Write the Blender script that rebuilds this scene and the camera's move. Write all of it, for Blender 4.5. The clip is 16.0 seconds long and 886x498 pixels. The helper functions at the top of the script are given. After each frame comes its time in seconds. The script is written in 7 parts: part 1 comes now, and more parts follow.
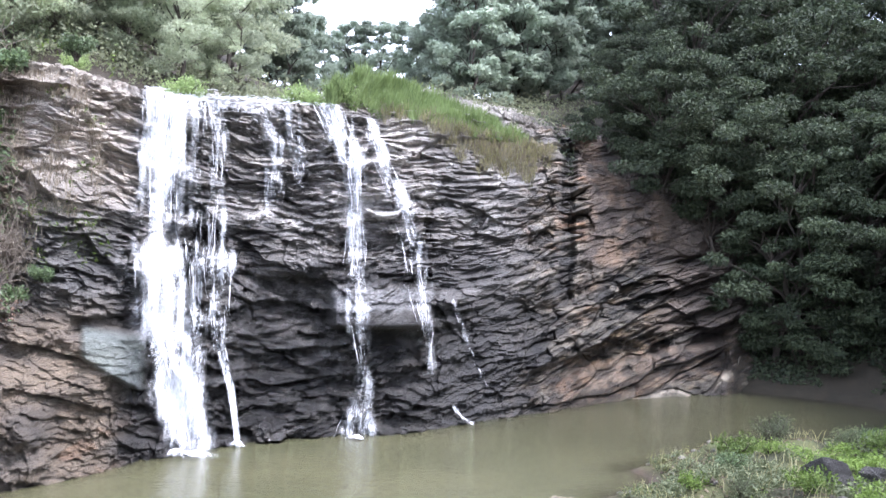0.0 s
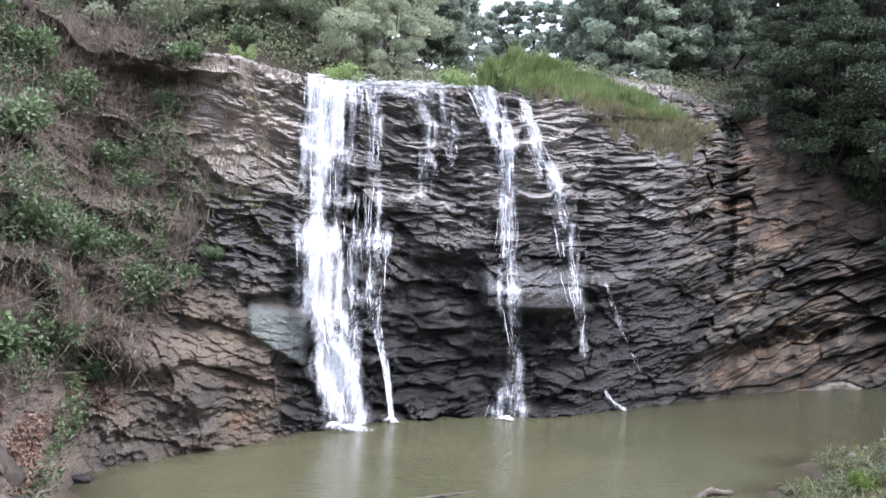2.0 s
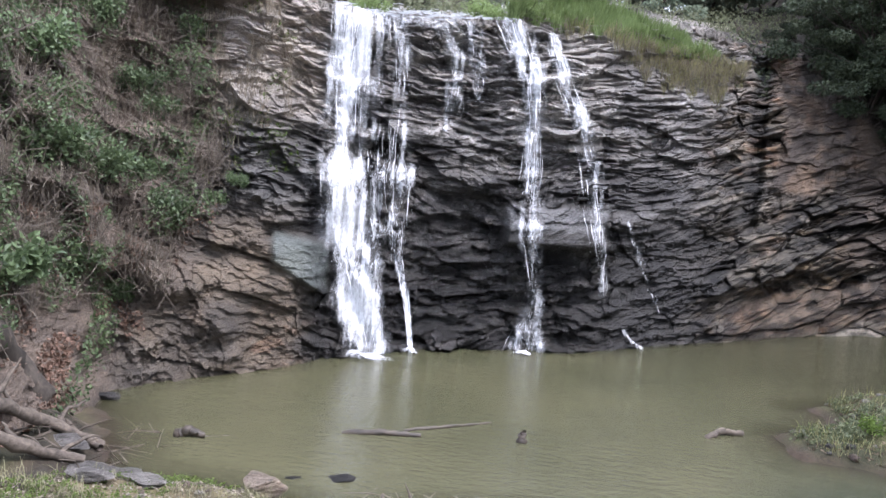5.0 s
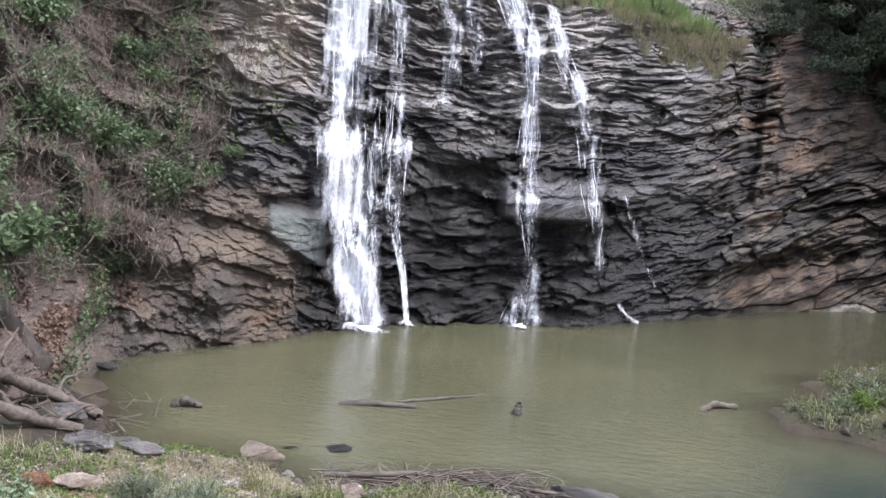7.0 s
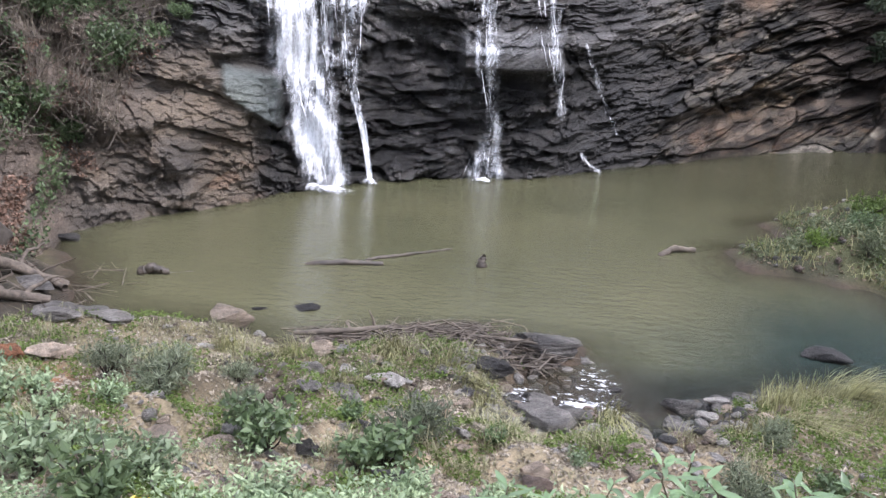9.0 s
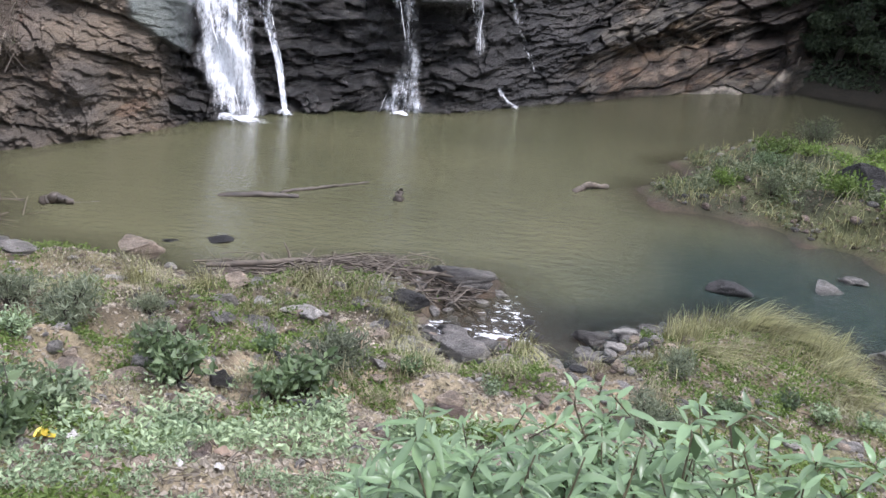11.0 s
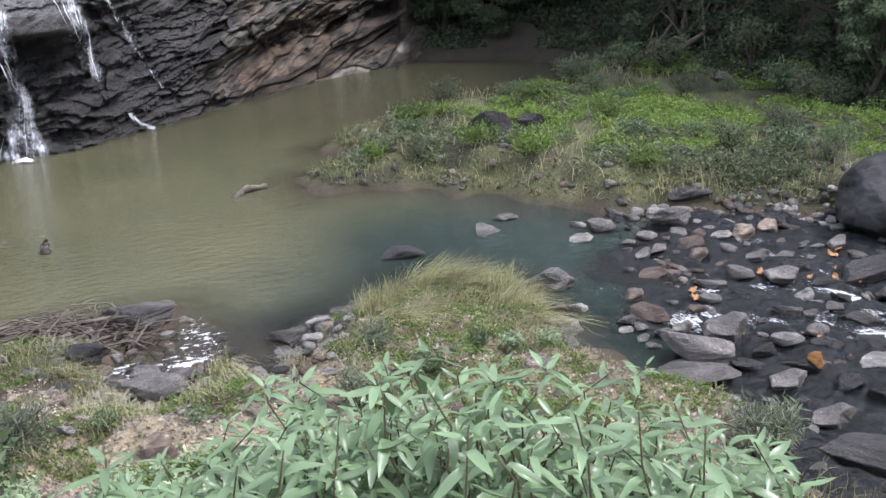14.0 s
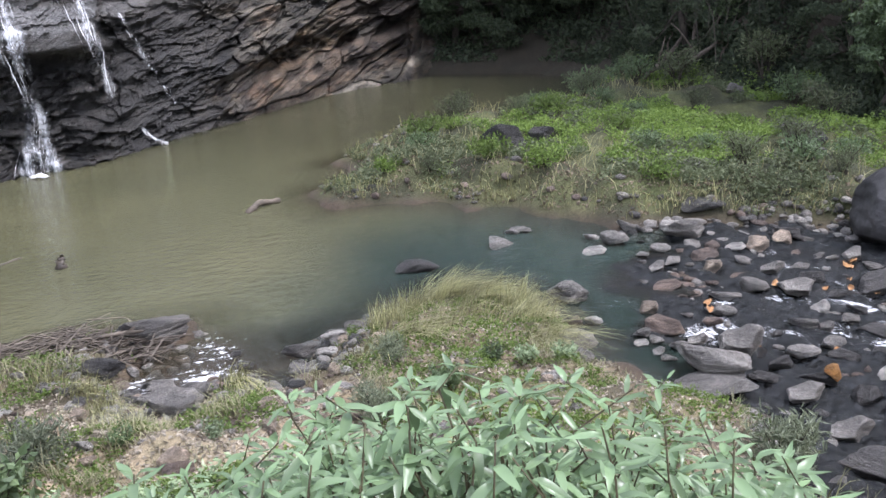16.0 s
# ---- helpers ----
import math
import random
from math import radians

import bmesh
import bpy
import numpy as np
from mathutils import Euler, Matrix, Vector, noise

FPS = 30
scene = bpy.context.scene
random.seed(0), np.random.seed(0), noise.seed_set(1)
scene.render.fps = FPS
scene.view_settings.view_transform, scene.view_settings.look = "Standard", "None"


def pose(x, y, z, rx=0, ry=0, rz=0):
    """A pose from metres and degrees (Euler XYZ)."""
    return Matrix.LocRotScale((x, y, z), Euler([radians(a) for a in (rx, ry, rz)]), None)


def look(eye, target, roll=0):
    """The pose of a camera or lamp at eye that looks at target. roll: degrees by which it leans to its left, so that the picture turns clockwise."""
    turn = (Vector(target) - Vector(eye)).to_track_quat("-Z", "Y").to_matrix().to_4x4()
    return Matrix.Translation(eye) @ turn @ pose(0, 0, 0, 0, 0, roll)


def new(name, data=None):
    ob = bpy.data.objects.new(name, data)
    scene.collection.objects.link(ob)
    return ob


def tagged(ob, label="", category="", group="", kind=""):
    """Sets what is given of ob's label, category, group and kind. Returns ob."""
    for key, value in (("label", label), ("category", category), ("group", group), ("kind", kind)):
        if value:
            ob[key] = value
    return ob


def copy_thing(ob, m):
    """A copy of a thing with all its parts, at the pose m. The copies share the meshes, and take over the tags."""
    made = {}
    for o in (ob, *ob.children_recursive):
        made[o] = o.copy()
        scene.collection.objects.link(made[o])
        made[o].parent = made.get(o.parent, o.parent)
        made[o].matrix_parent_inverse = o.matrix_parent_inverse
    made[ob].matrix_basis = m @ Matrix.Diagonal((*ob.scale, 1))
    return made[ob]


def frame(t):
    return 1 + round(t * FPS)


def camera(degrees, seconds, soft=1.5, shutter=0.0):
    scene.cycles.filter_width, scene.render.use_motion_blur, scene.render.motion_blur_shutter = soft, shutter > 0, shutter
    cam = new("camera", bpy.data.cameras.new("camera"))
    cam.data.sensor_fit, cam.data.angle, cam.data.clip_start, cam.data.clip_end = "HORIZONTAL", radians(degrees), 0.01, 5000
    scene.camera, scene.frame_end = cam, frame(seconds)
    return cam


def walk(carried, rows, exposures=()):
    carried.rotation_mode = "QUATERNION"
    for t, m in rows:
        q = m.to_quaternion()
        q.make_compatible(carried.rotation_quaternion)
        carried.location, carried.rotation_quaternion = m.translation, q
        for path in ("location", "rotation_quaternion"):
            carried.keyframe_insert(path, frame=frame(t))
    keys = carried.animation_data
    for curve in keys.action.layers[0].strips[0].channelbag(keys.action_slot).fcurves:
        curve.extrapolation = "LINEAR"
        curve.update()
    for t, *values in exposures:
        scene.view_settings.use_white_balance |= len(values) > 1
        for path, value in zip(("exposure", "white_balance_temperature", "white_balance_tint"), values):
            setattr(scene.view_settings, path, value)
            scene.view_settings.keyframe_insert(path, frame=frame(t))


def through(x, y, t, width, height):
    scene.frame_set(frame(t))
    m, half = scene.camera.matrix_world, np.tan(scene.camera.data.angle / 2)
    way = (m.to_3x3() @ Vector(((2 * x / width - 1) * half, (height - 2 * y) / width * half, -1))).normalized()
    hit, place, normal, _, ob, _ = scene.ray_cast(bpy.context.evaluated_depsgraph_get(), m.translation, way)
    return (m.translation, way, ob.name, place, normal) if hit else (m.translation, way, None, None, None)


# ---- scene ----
# The camera: it stands on the near bank and turns
cam = camera(54.0, 16.0)
PATH = [
    (0.0, -0.120, 0.036, 5.972, 0.24, 0.84, 2.02),
    (0.5, -0.120, 0.049, 6.004, 3.41, 0.02, 1.81),
    (1.0, -0.115, 0.053, 6.001, 4.98, -0.62, 1.74),
    (1.5, -0.111, 0.046, 5.997, 7.39, -0.39, 1.95),
    (2.0, -0.124, 0.037, 6.007, 10.15, -0.79, 2.47),
    (2.5, -0.133, 0.010, 6.033, 11.57, -1.06, 3.19),
    (3.0, -0.113, 0.001, 6.061, 11.85, -1.34, 3.80),
    (3.5, -0.069, -0.003, 6.046, 12.33, -2.79, 3.90),
    (4.0, -0.051, -0.025, 6.034, 11.79, -4.47, 4.09),
    (4.2, -0.048, -0.048, 6.031, 11.48, -4.93, 4.08),
    (6.5, -0.104, 0.004, 6.042, 11.55, -5.63, 4.47),
    (7.0, -0.065, -0.060, 6.000, 11.09, -6.93, 4.59),
    (7.5, -0.058, -0.050, 5.989, 10.33, -10.39, 4.80),
    (8.0, -0.018, -0.059, 6.005, 9.47, -12.55, 4.49),
    (8.5, 0.002, -0.065, 6.011, 8.99, -14.24, 4.15),
    (8.7, 0.019, -0.050, 6.018, 8.81, -15.06, 3.36),
    (10.8, 0.022, 0.006, 5.948, 3.24, -20.01, 5.30),
    (11.0, 0.008, -0.013, 5.950, 2.09, -20.04, 5.36),
    (11.5, 0.046, 0.036, 5.917, -1.07, -19.79, 3.65),
    (12.0, 0.113, 0.024, 5.905, -4.76, -19.62, 2.07),
    (12.5, 0.149, 0.008, 5.910, -8.71, -19.81, 0.46),
    (13.0, 0.140, 0.000, 5.913, -12.99, -19.86, -1.23),
    (13.5, 0.158, 0.007, 5.900, -16.49, -19.80, -2.12),
    (14.0, 0.159, 0.006, 5.883, -19.80, -19.53, -2.51),
    (14.5, 0.166, -0.018, 5.890, -22.19, -19.52, -3.69),
    (15.0, 0.164, -0.037, 5.898, -24.27, -19.87, -5.48),
    (15.5, 0.109, -0.012, 5.904, -23.16, -19.75, -4.65),
    (16.0, 0.096, 0.018, 5.899, -19.14, -18.65, -2.99),
]
walk(cam, [(t, pose(x, y, z, 90 + pitch, 0, yaw) @ pose(0, 0, 0, 0, 0, roll)) for t, x, y, z, yaw, pitch, roll in PATH],
     exposures=[(0.0, 2.14, 5800, 20), (1.0, 1.8, 5800, 20), (2.0, 1.6, 5850, 20), (4.0, 1.46, 5900, 20), (8.5, 1.34, 6000, 20), (11.0, 1.24, 6000, 19), (14.0, 1.3, 6000, 19), (15.0, 1.42, 6000, 19), (16.0, 1.4, 6000, 19)])

# Light: bright overcast sky with a weak, wide sun
SUN_ELEVATION, SUN_TURN = 60.0, 108.0
world = bpy.data.worlds.new("world")
scene.world = world
world.use_nodes = True
wn = world.node_tree.nodes
sky = wn.new("ShaderNodeTexSky")
sky.sky_type = "NISHITA"
sky.sun_disc = False
sky.sun_elevation = radians(SUN_ELEVATION)
sky.sun_rotation = radians(SUN_TURN)
sky.air_density, sky.dust_density, sky.ozone_density = 1.0, 6.0, 1.0
pale = wn.new("ShaderNodeMix")
pale.data_type = "RGBA"
pale.inputs[0].default_value = 0.72
pale.inputs[7].default_value = (9.3, 10.0, 11.0, 1)
world.node_tree.links.new(sky.outputs[0], pale.inputs[6])
world.node_tree.links.new(pale.outputs[2], wn["Background"].inputs[0])
wn["Background"].inputs[1].default_value = 0.105
sun = new("sun", bpy.data.lights.new("sun", "SUN"))
sun.data.energy, sun.data.angle, sun.data.color = 1.5, radians(11), (1.0, 0.98, 0.95)
_a, _e = radians(SUN_TURN), radians(SUN_ELEVATION)
sun.matrix_world = look((0, 0, 60), (-60 * math.sin(_a) * math.cos(_e), -60 * math.cos(_a) * math.cos(_e), 60 - 60 * math.sin(_e)))

# ---- numbers and noise ----
rng = np.random.default_rng(7)


def hashed(ix, iy, iz, seed):
    """Even random numbers in 0..1 for whole-number places."""
    n = (ix.astype(np.int64) * 374761393 + iy.astype(np.int64) * 668265263 + iz.astype(np.int64) * 2147483647 + seed * 974634777) & 0xFFFFFFFF
    n = ((n ^ (n >> 13)) * 1274126177) & 0xFFFFFFFF
    n = ((n ^ (n >> 16)) * 2246822519) & 0xFFFFFFFF
    return ((n ^ (n >> 15)) & 0xFFFFFF) / float(0xFFFFFF)


def smooth_noise(x, y, z=0.0, seed=0):
    x, y, z = np.broadcast_arrays(np.asarray(x, float), np.asarray(y, float), np.asarray(z, float))
    ix, iy, iz = np.floor(x), np.floor(y), np.floor(z)
    fx, fy, fz = x - ix, y - iy, z - iz
    fx, fy, fz = fx * fx * (3 - 2 * fx), fy * fy * (3 - 2 * fy), fz * fz * (3 - 2 * fz)
    total = 0.0
    for a in (0, 1):
        for b in (0, 1):
            for c in (0, 1):
                w = (fx if a else 1 - fx) * (fy if b else 1 - fy) * (fz if c else 1 - fz)
                total = total + w * hashed(ix + a, iy + b, iz + c, seed)
    return total * 2 - 1


def layered(x, y, z=0.0, octaves=4, seed=0):
    total, size = 0.0, 1.0
    for k in range(octaves):
        total = total + size * smooth_noise(np.asarray(x) * 2**k + 17.3 * k, np.asarray(y) * 2**k + 5.1 * k, np.asarray(z) * 2**k, seed + k)
        size *= 0.5
    return total


def cells(u, w, seed):
    """Nearest and second cell of a scattered pattern: their distances, the way from the nearest centre and three random numbers of it."""
    iu, iw = np.floor(u), np.floor(w)
    best, second = np.full(u.shape, 9.0), np.full(u.shape, 9.0)
    du, dw, cu, cw = (np.zeros(u.shape) for _ in range(4))
    for a in (-1, 0, 1):
        for b in (-1, 0, 1):
            gu, gw = iu + a, iw + b
            pu, pw = gu + hashed(gu, gw, gu * 0, seed), gw + hashed(gu, gw, gu * 0 + 1, seed)
            d = np.hypot(u - pu, w - pw)
            nearer = d < best
            second = np.where(nearer, best, np.minimum(second, d))
            du, dw = np.where(nearer, u - pu, du), np.where(nearer, w - pw, dw)
            cu, cw = np.where(nearer, gu, cu), np.where(nearer, gw, cw)
            best = np.where(nearer, d, best)
    r = [hashed(cu, cw, cu * 0 + k, seed + 50) for k in (2, 3, 4)]
    return best, second, du, dw, r


def between(x, lo, hi):
    t = np.clip((np.asarray(x, float) - lo) / (hi - lo), 0, 1)
    return t * t * (3 - 2 * t)


def mesh_of(name, verts, faces, material=None, smooth=False, colours=None, uv=None):
    """A mesh from arrays; faces all have the same number of corners. colours: a colour for each vertex; uv: a pair for each vertex."""
    me = bpy.data.meshes.new(name)
    verts, faces = np.asarray(verts, np.float32), np.asarray(faces, np.int32)
    n, k = faces.shape
    me.vertices.add(len(verts))
    me.vertices.foreach_set("co", verts.ravel())
    me.loops.add(n * k)
    me.loops.foreach_set("vertex_index", faces.ravel())
    me.polygons.add(n)
    me.polygons.foreach_set("loop_start", np.arange(0, n * k, k, dtype=np.int32))
    me.polygons.foreach_set("use_smooth", np.full(n, smooth))
    if material:
        me.materials.append(material)
    me.update(calc_edges=True)
    if colours is not None:
        c = me.color_attributes.new("tone", "FLOAT_COLOR", "POINT")
        c.data.foreach_set("color", np.asarray(colours, np.float32).ravel())
    if uv is not None:
        layer = me.uv_layers.new(name="flow")
        layer.data.foreach_set("uv", np.asarray(uv, np.float32)[faces.ravel()].ravel())
    return me


def grid_faces(rows, columns):
    i = np.arange((rows - 1) * columns).reshape(rows - 1, columns)[:, :-1].ravel()
    return np.stack([i, i + 1, i + columns + 1, i + columns], 1)


def thing(name, x=0, y=0, z=0, turn=0, label="", category="", group="", kind=""):
    ob = new(name)
    ob.matrix_world = pose(x, y, z, 0, 0, turn)
    return tagged(ob, label, category, group, kind)


def piece(name, me, parent, label="", m=None):
    ob = new(name, me)
    ob.parent = parent
    if m is not None:
        ob.matrix_basis = m
    if label:
        ob["label"] = label
    return ob


# ---- materials ----
def node_material(name):
    m = bpy.data.materials.new(name)
    m.use_nodes = True
    return m, m.node_tree.nodes, m.node_tree.links, m.node_tree.nodes["Principled BSDF"]


def noise_node(nodes, links, scale, detail=6, rough=0.6, stretch=None, coords="Object"):
    co = nodes.new("ShaderNodeTexCoord")
    t = nodes.new("ShaderNodeTexNoise")
    t.inputs["Scale"].default_value, t.inputs["Detail"].default_value, t.inputs["Roughness"].default_value = scale, detail, rough
    if stretch:
        mp = nodes.new("ShaderNodeMapping")
        mp.inputs["Scale"].default_value = stretch
        links.new(co.outputs[coords], mp.inputs[0])
        links.new(mp.outputs[0], t.inputs["Vector"])
    else:
        links.new(co.outputs[coords], t.inputs["Vector"])
    return t


def ramp(nodes, links, source, *stops):
    r = nodes.new("ShaderNodeValToRGB")
    while len(r.color_ramp.elements) < len(stops):
        r.color_ramp.elements.new(0.5)
    for e, (at, colour) in zip(r.color_ramp.elements, stops):
        e.position = at
        e.color = (*colour, 1) if len(colour) == 3 else colour
    links.new(source, r.inputs[0])
    return r


def mixed(nodes, links, a, b, factor, blend="MIX"):
    m = nodes.new("ShaderNodeMix")
    m.data_type, m.blend_type = "RGBA", blend
    for slot, v in ((6, a), (7, b), (0, factor)):
        if isinstance(v, (int, float)):
            m.inputs[slot].default_value = v
        elif isinstance(v, tuple):
            m.inputs[slot].default_value = (*v, 1)
        else:
            links.new(v, m.inputs[slot])
    return m.outputs[2]


def bumped(nodes, links, shader, sources, strength=0.5, distance=0.05):
    normal = None
    for s, k in sources:
        b = nodes.new("ShaderNodeBump")
        b.inputs["Strength"].default_value, b.inputs["Distance"].default_value = strength * k, distance
        links.new(s, b.inputs["Height"])
        if normal:
            links.new(normal, b.inputs["Normal"])
        normal = b.outputs[0]
    links.new(normal, shader.inputs["Normal"])


def rock_material(name, fine=9.0, relief=0.12, vary=0.0, shine=0.85, flat=4.5):
    """Layered rock: the tone of each place is stored in the mesh, its last channel says how wet it is."""
    m, nodes, links, p = node_material(name)
    tone = nodes.new("ShaderNodeVertexColor")
    tone.layer_name = "tone"
    n1 = noise_node(nodes, links, 0.7, 8, 0.66, (1, 1, 2.2))
    n2 = noise_node(nodes, links, fine, 9, 0.72, (0.8, 0.8, flat))
    n3 = noise_node(nodes, links, 2.3, 5, 0.6)
    co = nodes.new("ShaderNodeTexCoord")
    mp = nodes.new("ShaderNodeMapping")
    mp.inputs["Scale"].default_value = (1, 1, 2.4)
    links.new(co.outputs["Object"], mp.inputs[0])
    warp = nodes.new("ShaderNodeMix")
    warp.data_type = "VECTOR"
    warp.inputs[0].default_value = 0.14
    links.new(mp.outputs[0], warp.inputs[4])
    links.new(n3.outputs[1], warp.inputs[5])
    crinkle = nodes.new("ShaderNodeTexVoronoi")
    crinkle.inputs["Scale"].default_value = fine * 0.42
    links.new(warp.outputs[1], crinkle.inputs["Vector"])
    c1 = ramp(nodes, links, n1.outputs[0], (0.28, (0.5, 0.5, 0.51)), (0.72, (1.6, 1.55, 1.5)))
    c2 = ramp(nodes, links, n2.outputs[0], (0.34, (0.45, 0.45, 0.46)), (0.55, (0.95, 0.95, 0.95)), (0.75, (1.65, 1.62, 1.58)))
    c = mixed(nodes, links, tone.outputs[0], c1.outputs[0], 0.9, "MULTIPLY")
    c = mixed(nodes, links, c, c2.outputs[0], 0.85, "MULTIPLY")
    info = nodes.new("ShaderNodeObjectInfo")
    own = nodes.new("ShaderNodeMapRange")
    links.new(info.outputs["Random"], own.inputs[0])
    own.inputs[3].default_value, own.inputs[4].default_value = 1 - vary, 1 + vary
    c = mixed(nodes, links, c, own.outputs[0], 1.0, "MULTIPLY")
    links.new(c, p.inputs["Base Color"])
    gloss = nodes.new("ShaderNodeMapRange")
    links.new(tone.outputs[1], gloss.inputs[0])
    gloss.inputs[3].default_value, gloss.inputs[4].default_value = 0.78, 0.14
    add = nodes.new("ShaderNodeMath")
    add.operation = "MULTIPLY_ADD"
    links.new(n3.outputs[0], add.inputs[0])
    add.inputs[1].default_value = 0.3
    links.new(gloss.outputs[0], add.inputs[2])
    less = nodes.new("ShaderNodeMath")
    less.operation = "SUBTRACT"
    links.new(add.outputs[0], less.inputs[0])
    less.inputs[1].default_value = 0.13
    links.new(less.outputs[0], p.inputs["Roughness"])
    p.inputs["Specular IOR Level"].default_value = shine
    bumped(nodes, links, p, ((crinkle.outputs["Distance"], 0.35), (n2.outputs[0], 1.0), (n1.outputs[0], 0.6)), 1.0, relief)
    return m


def leaf_material(name, dark, light, through=0.3, gloss=0.45):
    """Leaves: two greens, chosen leaf by leaf, with some light through the blade."""
    m, nodes, links, p = node_material(name)
    geo = nodes.new("ShaderNodeNewGeometry")
    info = nodes.new("ShaderNodeObjectInfo")
    n = noise_node(nodes, links, 0.6, 3)
    mix = nodes.new("ShaderNodeMath")
    mix.operation = "MULTIPLY_ADD"
    links.new(n.outputs[0], mix.inputs[0])
    mix.inputs[1].default_value = 0.8
    half = nodes.new("ShaderNodeMath")
    half.operation = "MULTIPLY_ADD"
    links.new(geo.outputs["Random Per Island"], half.inputs[0])
    half.inputs[1].default_value, half.inputs[2].default_value = 0.5, -0.15
    links.new(half.outputs[0], mix.inputs[2])
    c = ramp(nodes, links, mix.outputs[0], (0.15, dark), (0.85, light)).outputs[0]
    shift = nodes.new("ShaderNodeHueSaturation")
    links.new(c, shift.inputs["Color"])
    vary = nodes.new("ShaderNodeMapRange")
    links.new(info.outputs["Random"], vary.inputs[0])
    vary.inputs[3].default_value, vary.inputs[4].default_value = 0.7, 1.3
    links.new(vary.outputs[0], shift.inputs["Value"])
    c = shift.outputs[0]
    links.new(c, p.inputs["Base Color"])
    p.inputs["Roughness"].default_value = gloss
    tr = nodes.new("ShaderNodeBsdfTranslucent")
    links.new(c, tr.inputs[0])
    mx = nodes.new("ShaderNodeMixShader")
    mx.inputs[0].default_value = through
    links.new(p.outputs[0], mx.inputs[1])
    links.new(tr.outputs[0], mx.inputs[2])
    links.new(mx.outputs[0], nodes["Material Output"].inputs[0])
    return m


def plain_material(name, dark, light, scale=8.0, rough=0.8, stretch=None, bump=0.5, distance=0.02):
    m, nodes, links, p = node_material(name)
    n1 = noise_node(nodes, links, scale, 8, 0.65, stretch)
    n2 = noise_node(nodes, links, scale * 0.13, 3, 0.5)
    c = ramp(nodes, links, n1.outputs[0], (0.3, dark), (0.7, light)).outputs[0]
    c2 = ramp(nodes, links, n2.outputs[0], (0.3, (0.7, 0.7, 0.7)), (0.7, (1.2, 1.2, 1.2))).outputs[0]
    links.new(mixed(nodes, links, c, c2, 1.0, "MULTIPLY"), p.inputs["Base Color"])
    p.inputs["Roughness"].default_value = rough
    bumped(nodes, links, p, ((n1.outputs[0], 1.0),), bump, distance)
    return m


def ground_material():
    """Soil with leaf litter, greener in patches; the stored tone carries soil, moss and mud."""
    m, nodes, links, p = node_material("ground")
    tone = nodes.new("ShaderNodeVertexColor")
    tone.layer_name = "tone"
    n1 = noise_node(nodes, links, 14.0, 9, 0.75)
    n2 = noise_node(nodes, links, 1.7, 5, 0.6)
    c1 = ramp(nodes, links, n1.outputs[0], (0.3, (0.45, 0.43, 0.4)), (0.72, (1.8, 1.75, 1.65)))
    c2 = ramp(nodes, links, n2.outputs[0], (0.35, (0.7, 0.75, 0.65)), (0.7, (1.25, 1.2, 1.15)))
    c = mixed(nodes, links, tone.outputs[0], c1.outputs[0], 0.95, "MULTIPLY")
    links.new(mixed(nodes, links, c, c2.outputs[0], 0.9, "MULTIPLY"), p.inputs["Base Color"])
    p.inputs["Roughness"].default_value = 0.9
    bumped(nodes, links, p, ((n1.outputs[0], 1.0), (n2.outputs[0], 0.7)), 0.8, 0.06)
    return m


def stream_material():
    """Dark shallow water running fast over stones, ruffled along its flow."""
    m, nodes, links, p = node_material("stream_water")
    p.inputs["Base Color"].default_value = (0.034, 0.036, 0.037, 1)
    p.inputs["Alpha"].default_value = 0.9
    p.inputs["Roughness"].default_value = 0.2
    p.inputs["IOR"].default_value = 1.33
    co = nodes.new("ShaderNodeTexCoord")
    mp = nodes.new("ShaderNodeMapping")
    mp.inputs["Rotation"].default_value = (0, 0, radians(55))
    mp.inputs["Scale"].default_value = (1.0, 2.4, 1)
    links.new(co.outputs["Object"], mp.inputs[0])
    w = nodes.new("ShaderNodeTexNoise")
    w.inputs["Scale"].default_value, w.inputs["Detail"].default_value, w.inputs["Distortion"].default_value = 4.6, 7, 1.1
    links.new(mp.outputs[0], w.inputs["Vector"])
    bumped(nodes, links, p, ((w.outputs[0], 1.0),), 1.0, 0.26)
    return m


def water_material():
    """Murky olive pool water: it hides its bed but at the shallow edges, whose share is stored in the mesh."""
    m, nodes, links, p = node_material("pool_water")
    tone = nodes.new("ShaderNodeVertexColor")
    tone.layer_name = "tone"
    n = noise_node(nodes, links, 0.16, 4, 0.5)
    c = ramp(nodes, links, n.outputs[0], (0.3, (0.8, 0.82, 0.8)), (0.7, (1.15, 1.12, 1.1)))
    links.new(mixed(nodes, links, tone.outputs[0], c.outputs[0], 1.0, "MULTIPLY"), p.inputs["Base Color"])
    links.new(tone.outputs[1], p.inputs["Alpha"])
    p.inputs["Roughness"].default_value = 0.08
    p.inputs["IOR"].default_value = 1.33
    w1 = noise_node(nodes, links, 2.6, 4, 0.55, (1.0, 2.0, 1))
    w2 = noise_node(nodes, links, 9.0, 3, 0.5, (1.0, 1.8, 1))
    bumped(nodes, links, p, ((w1.outputs[0], 1.0), (w2.outputs[0], 0.5)), 0.5, 0.06)
    return m


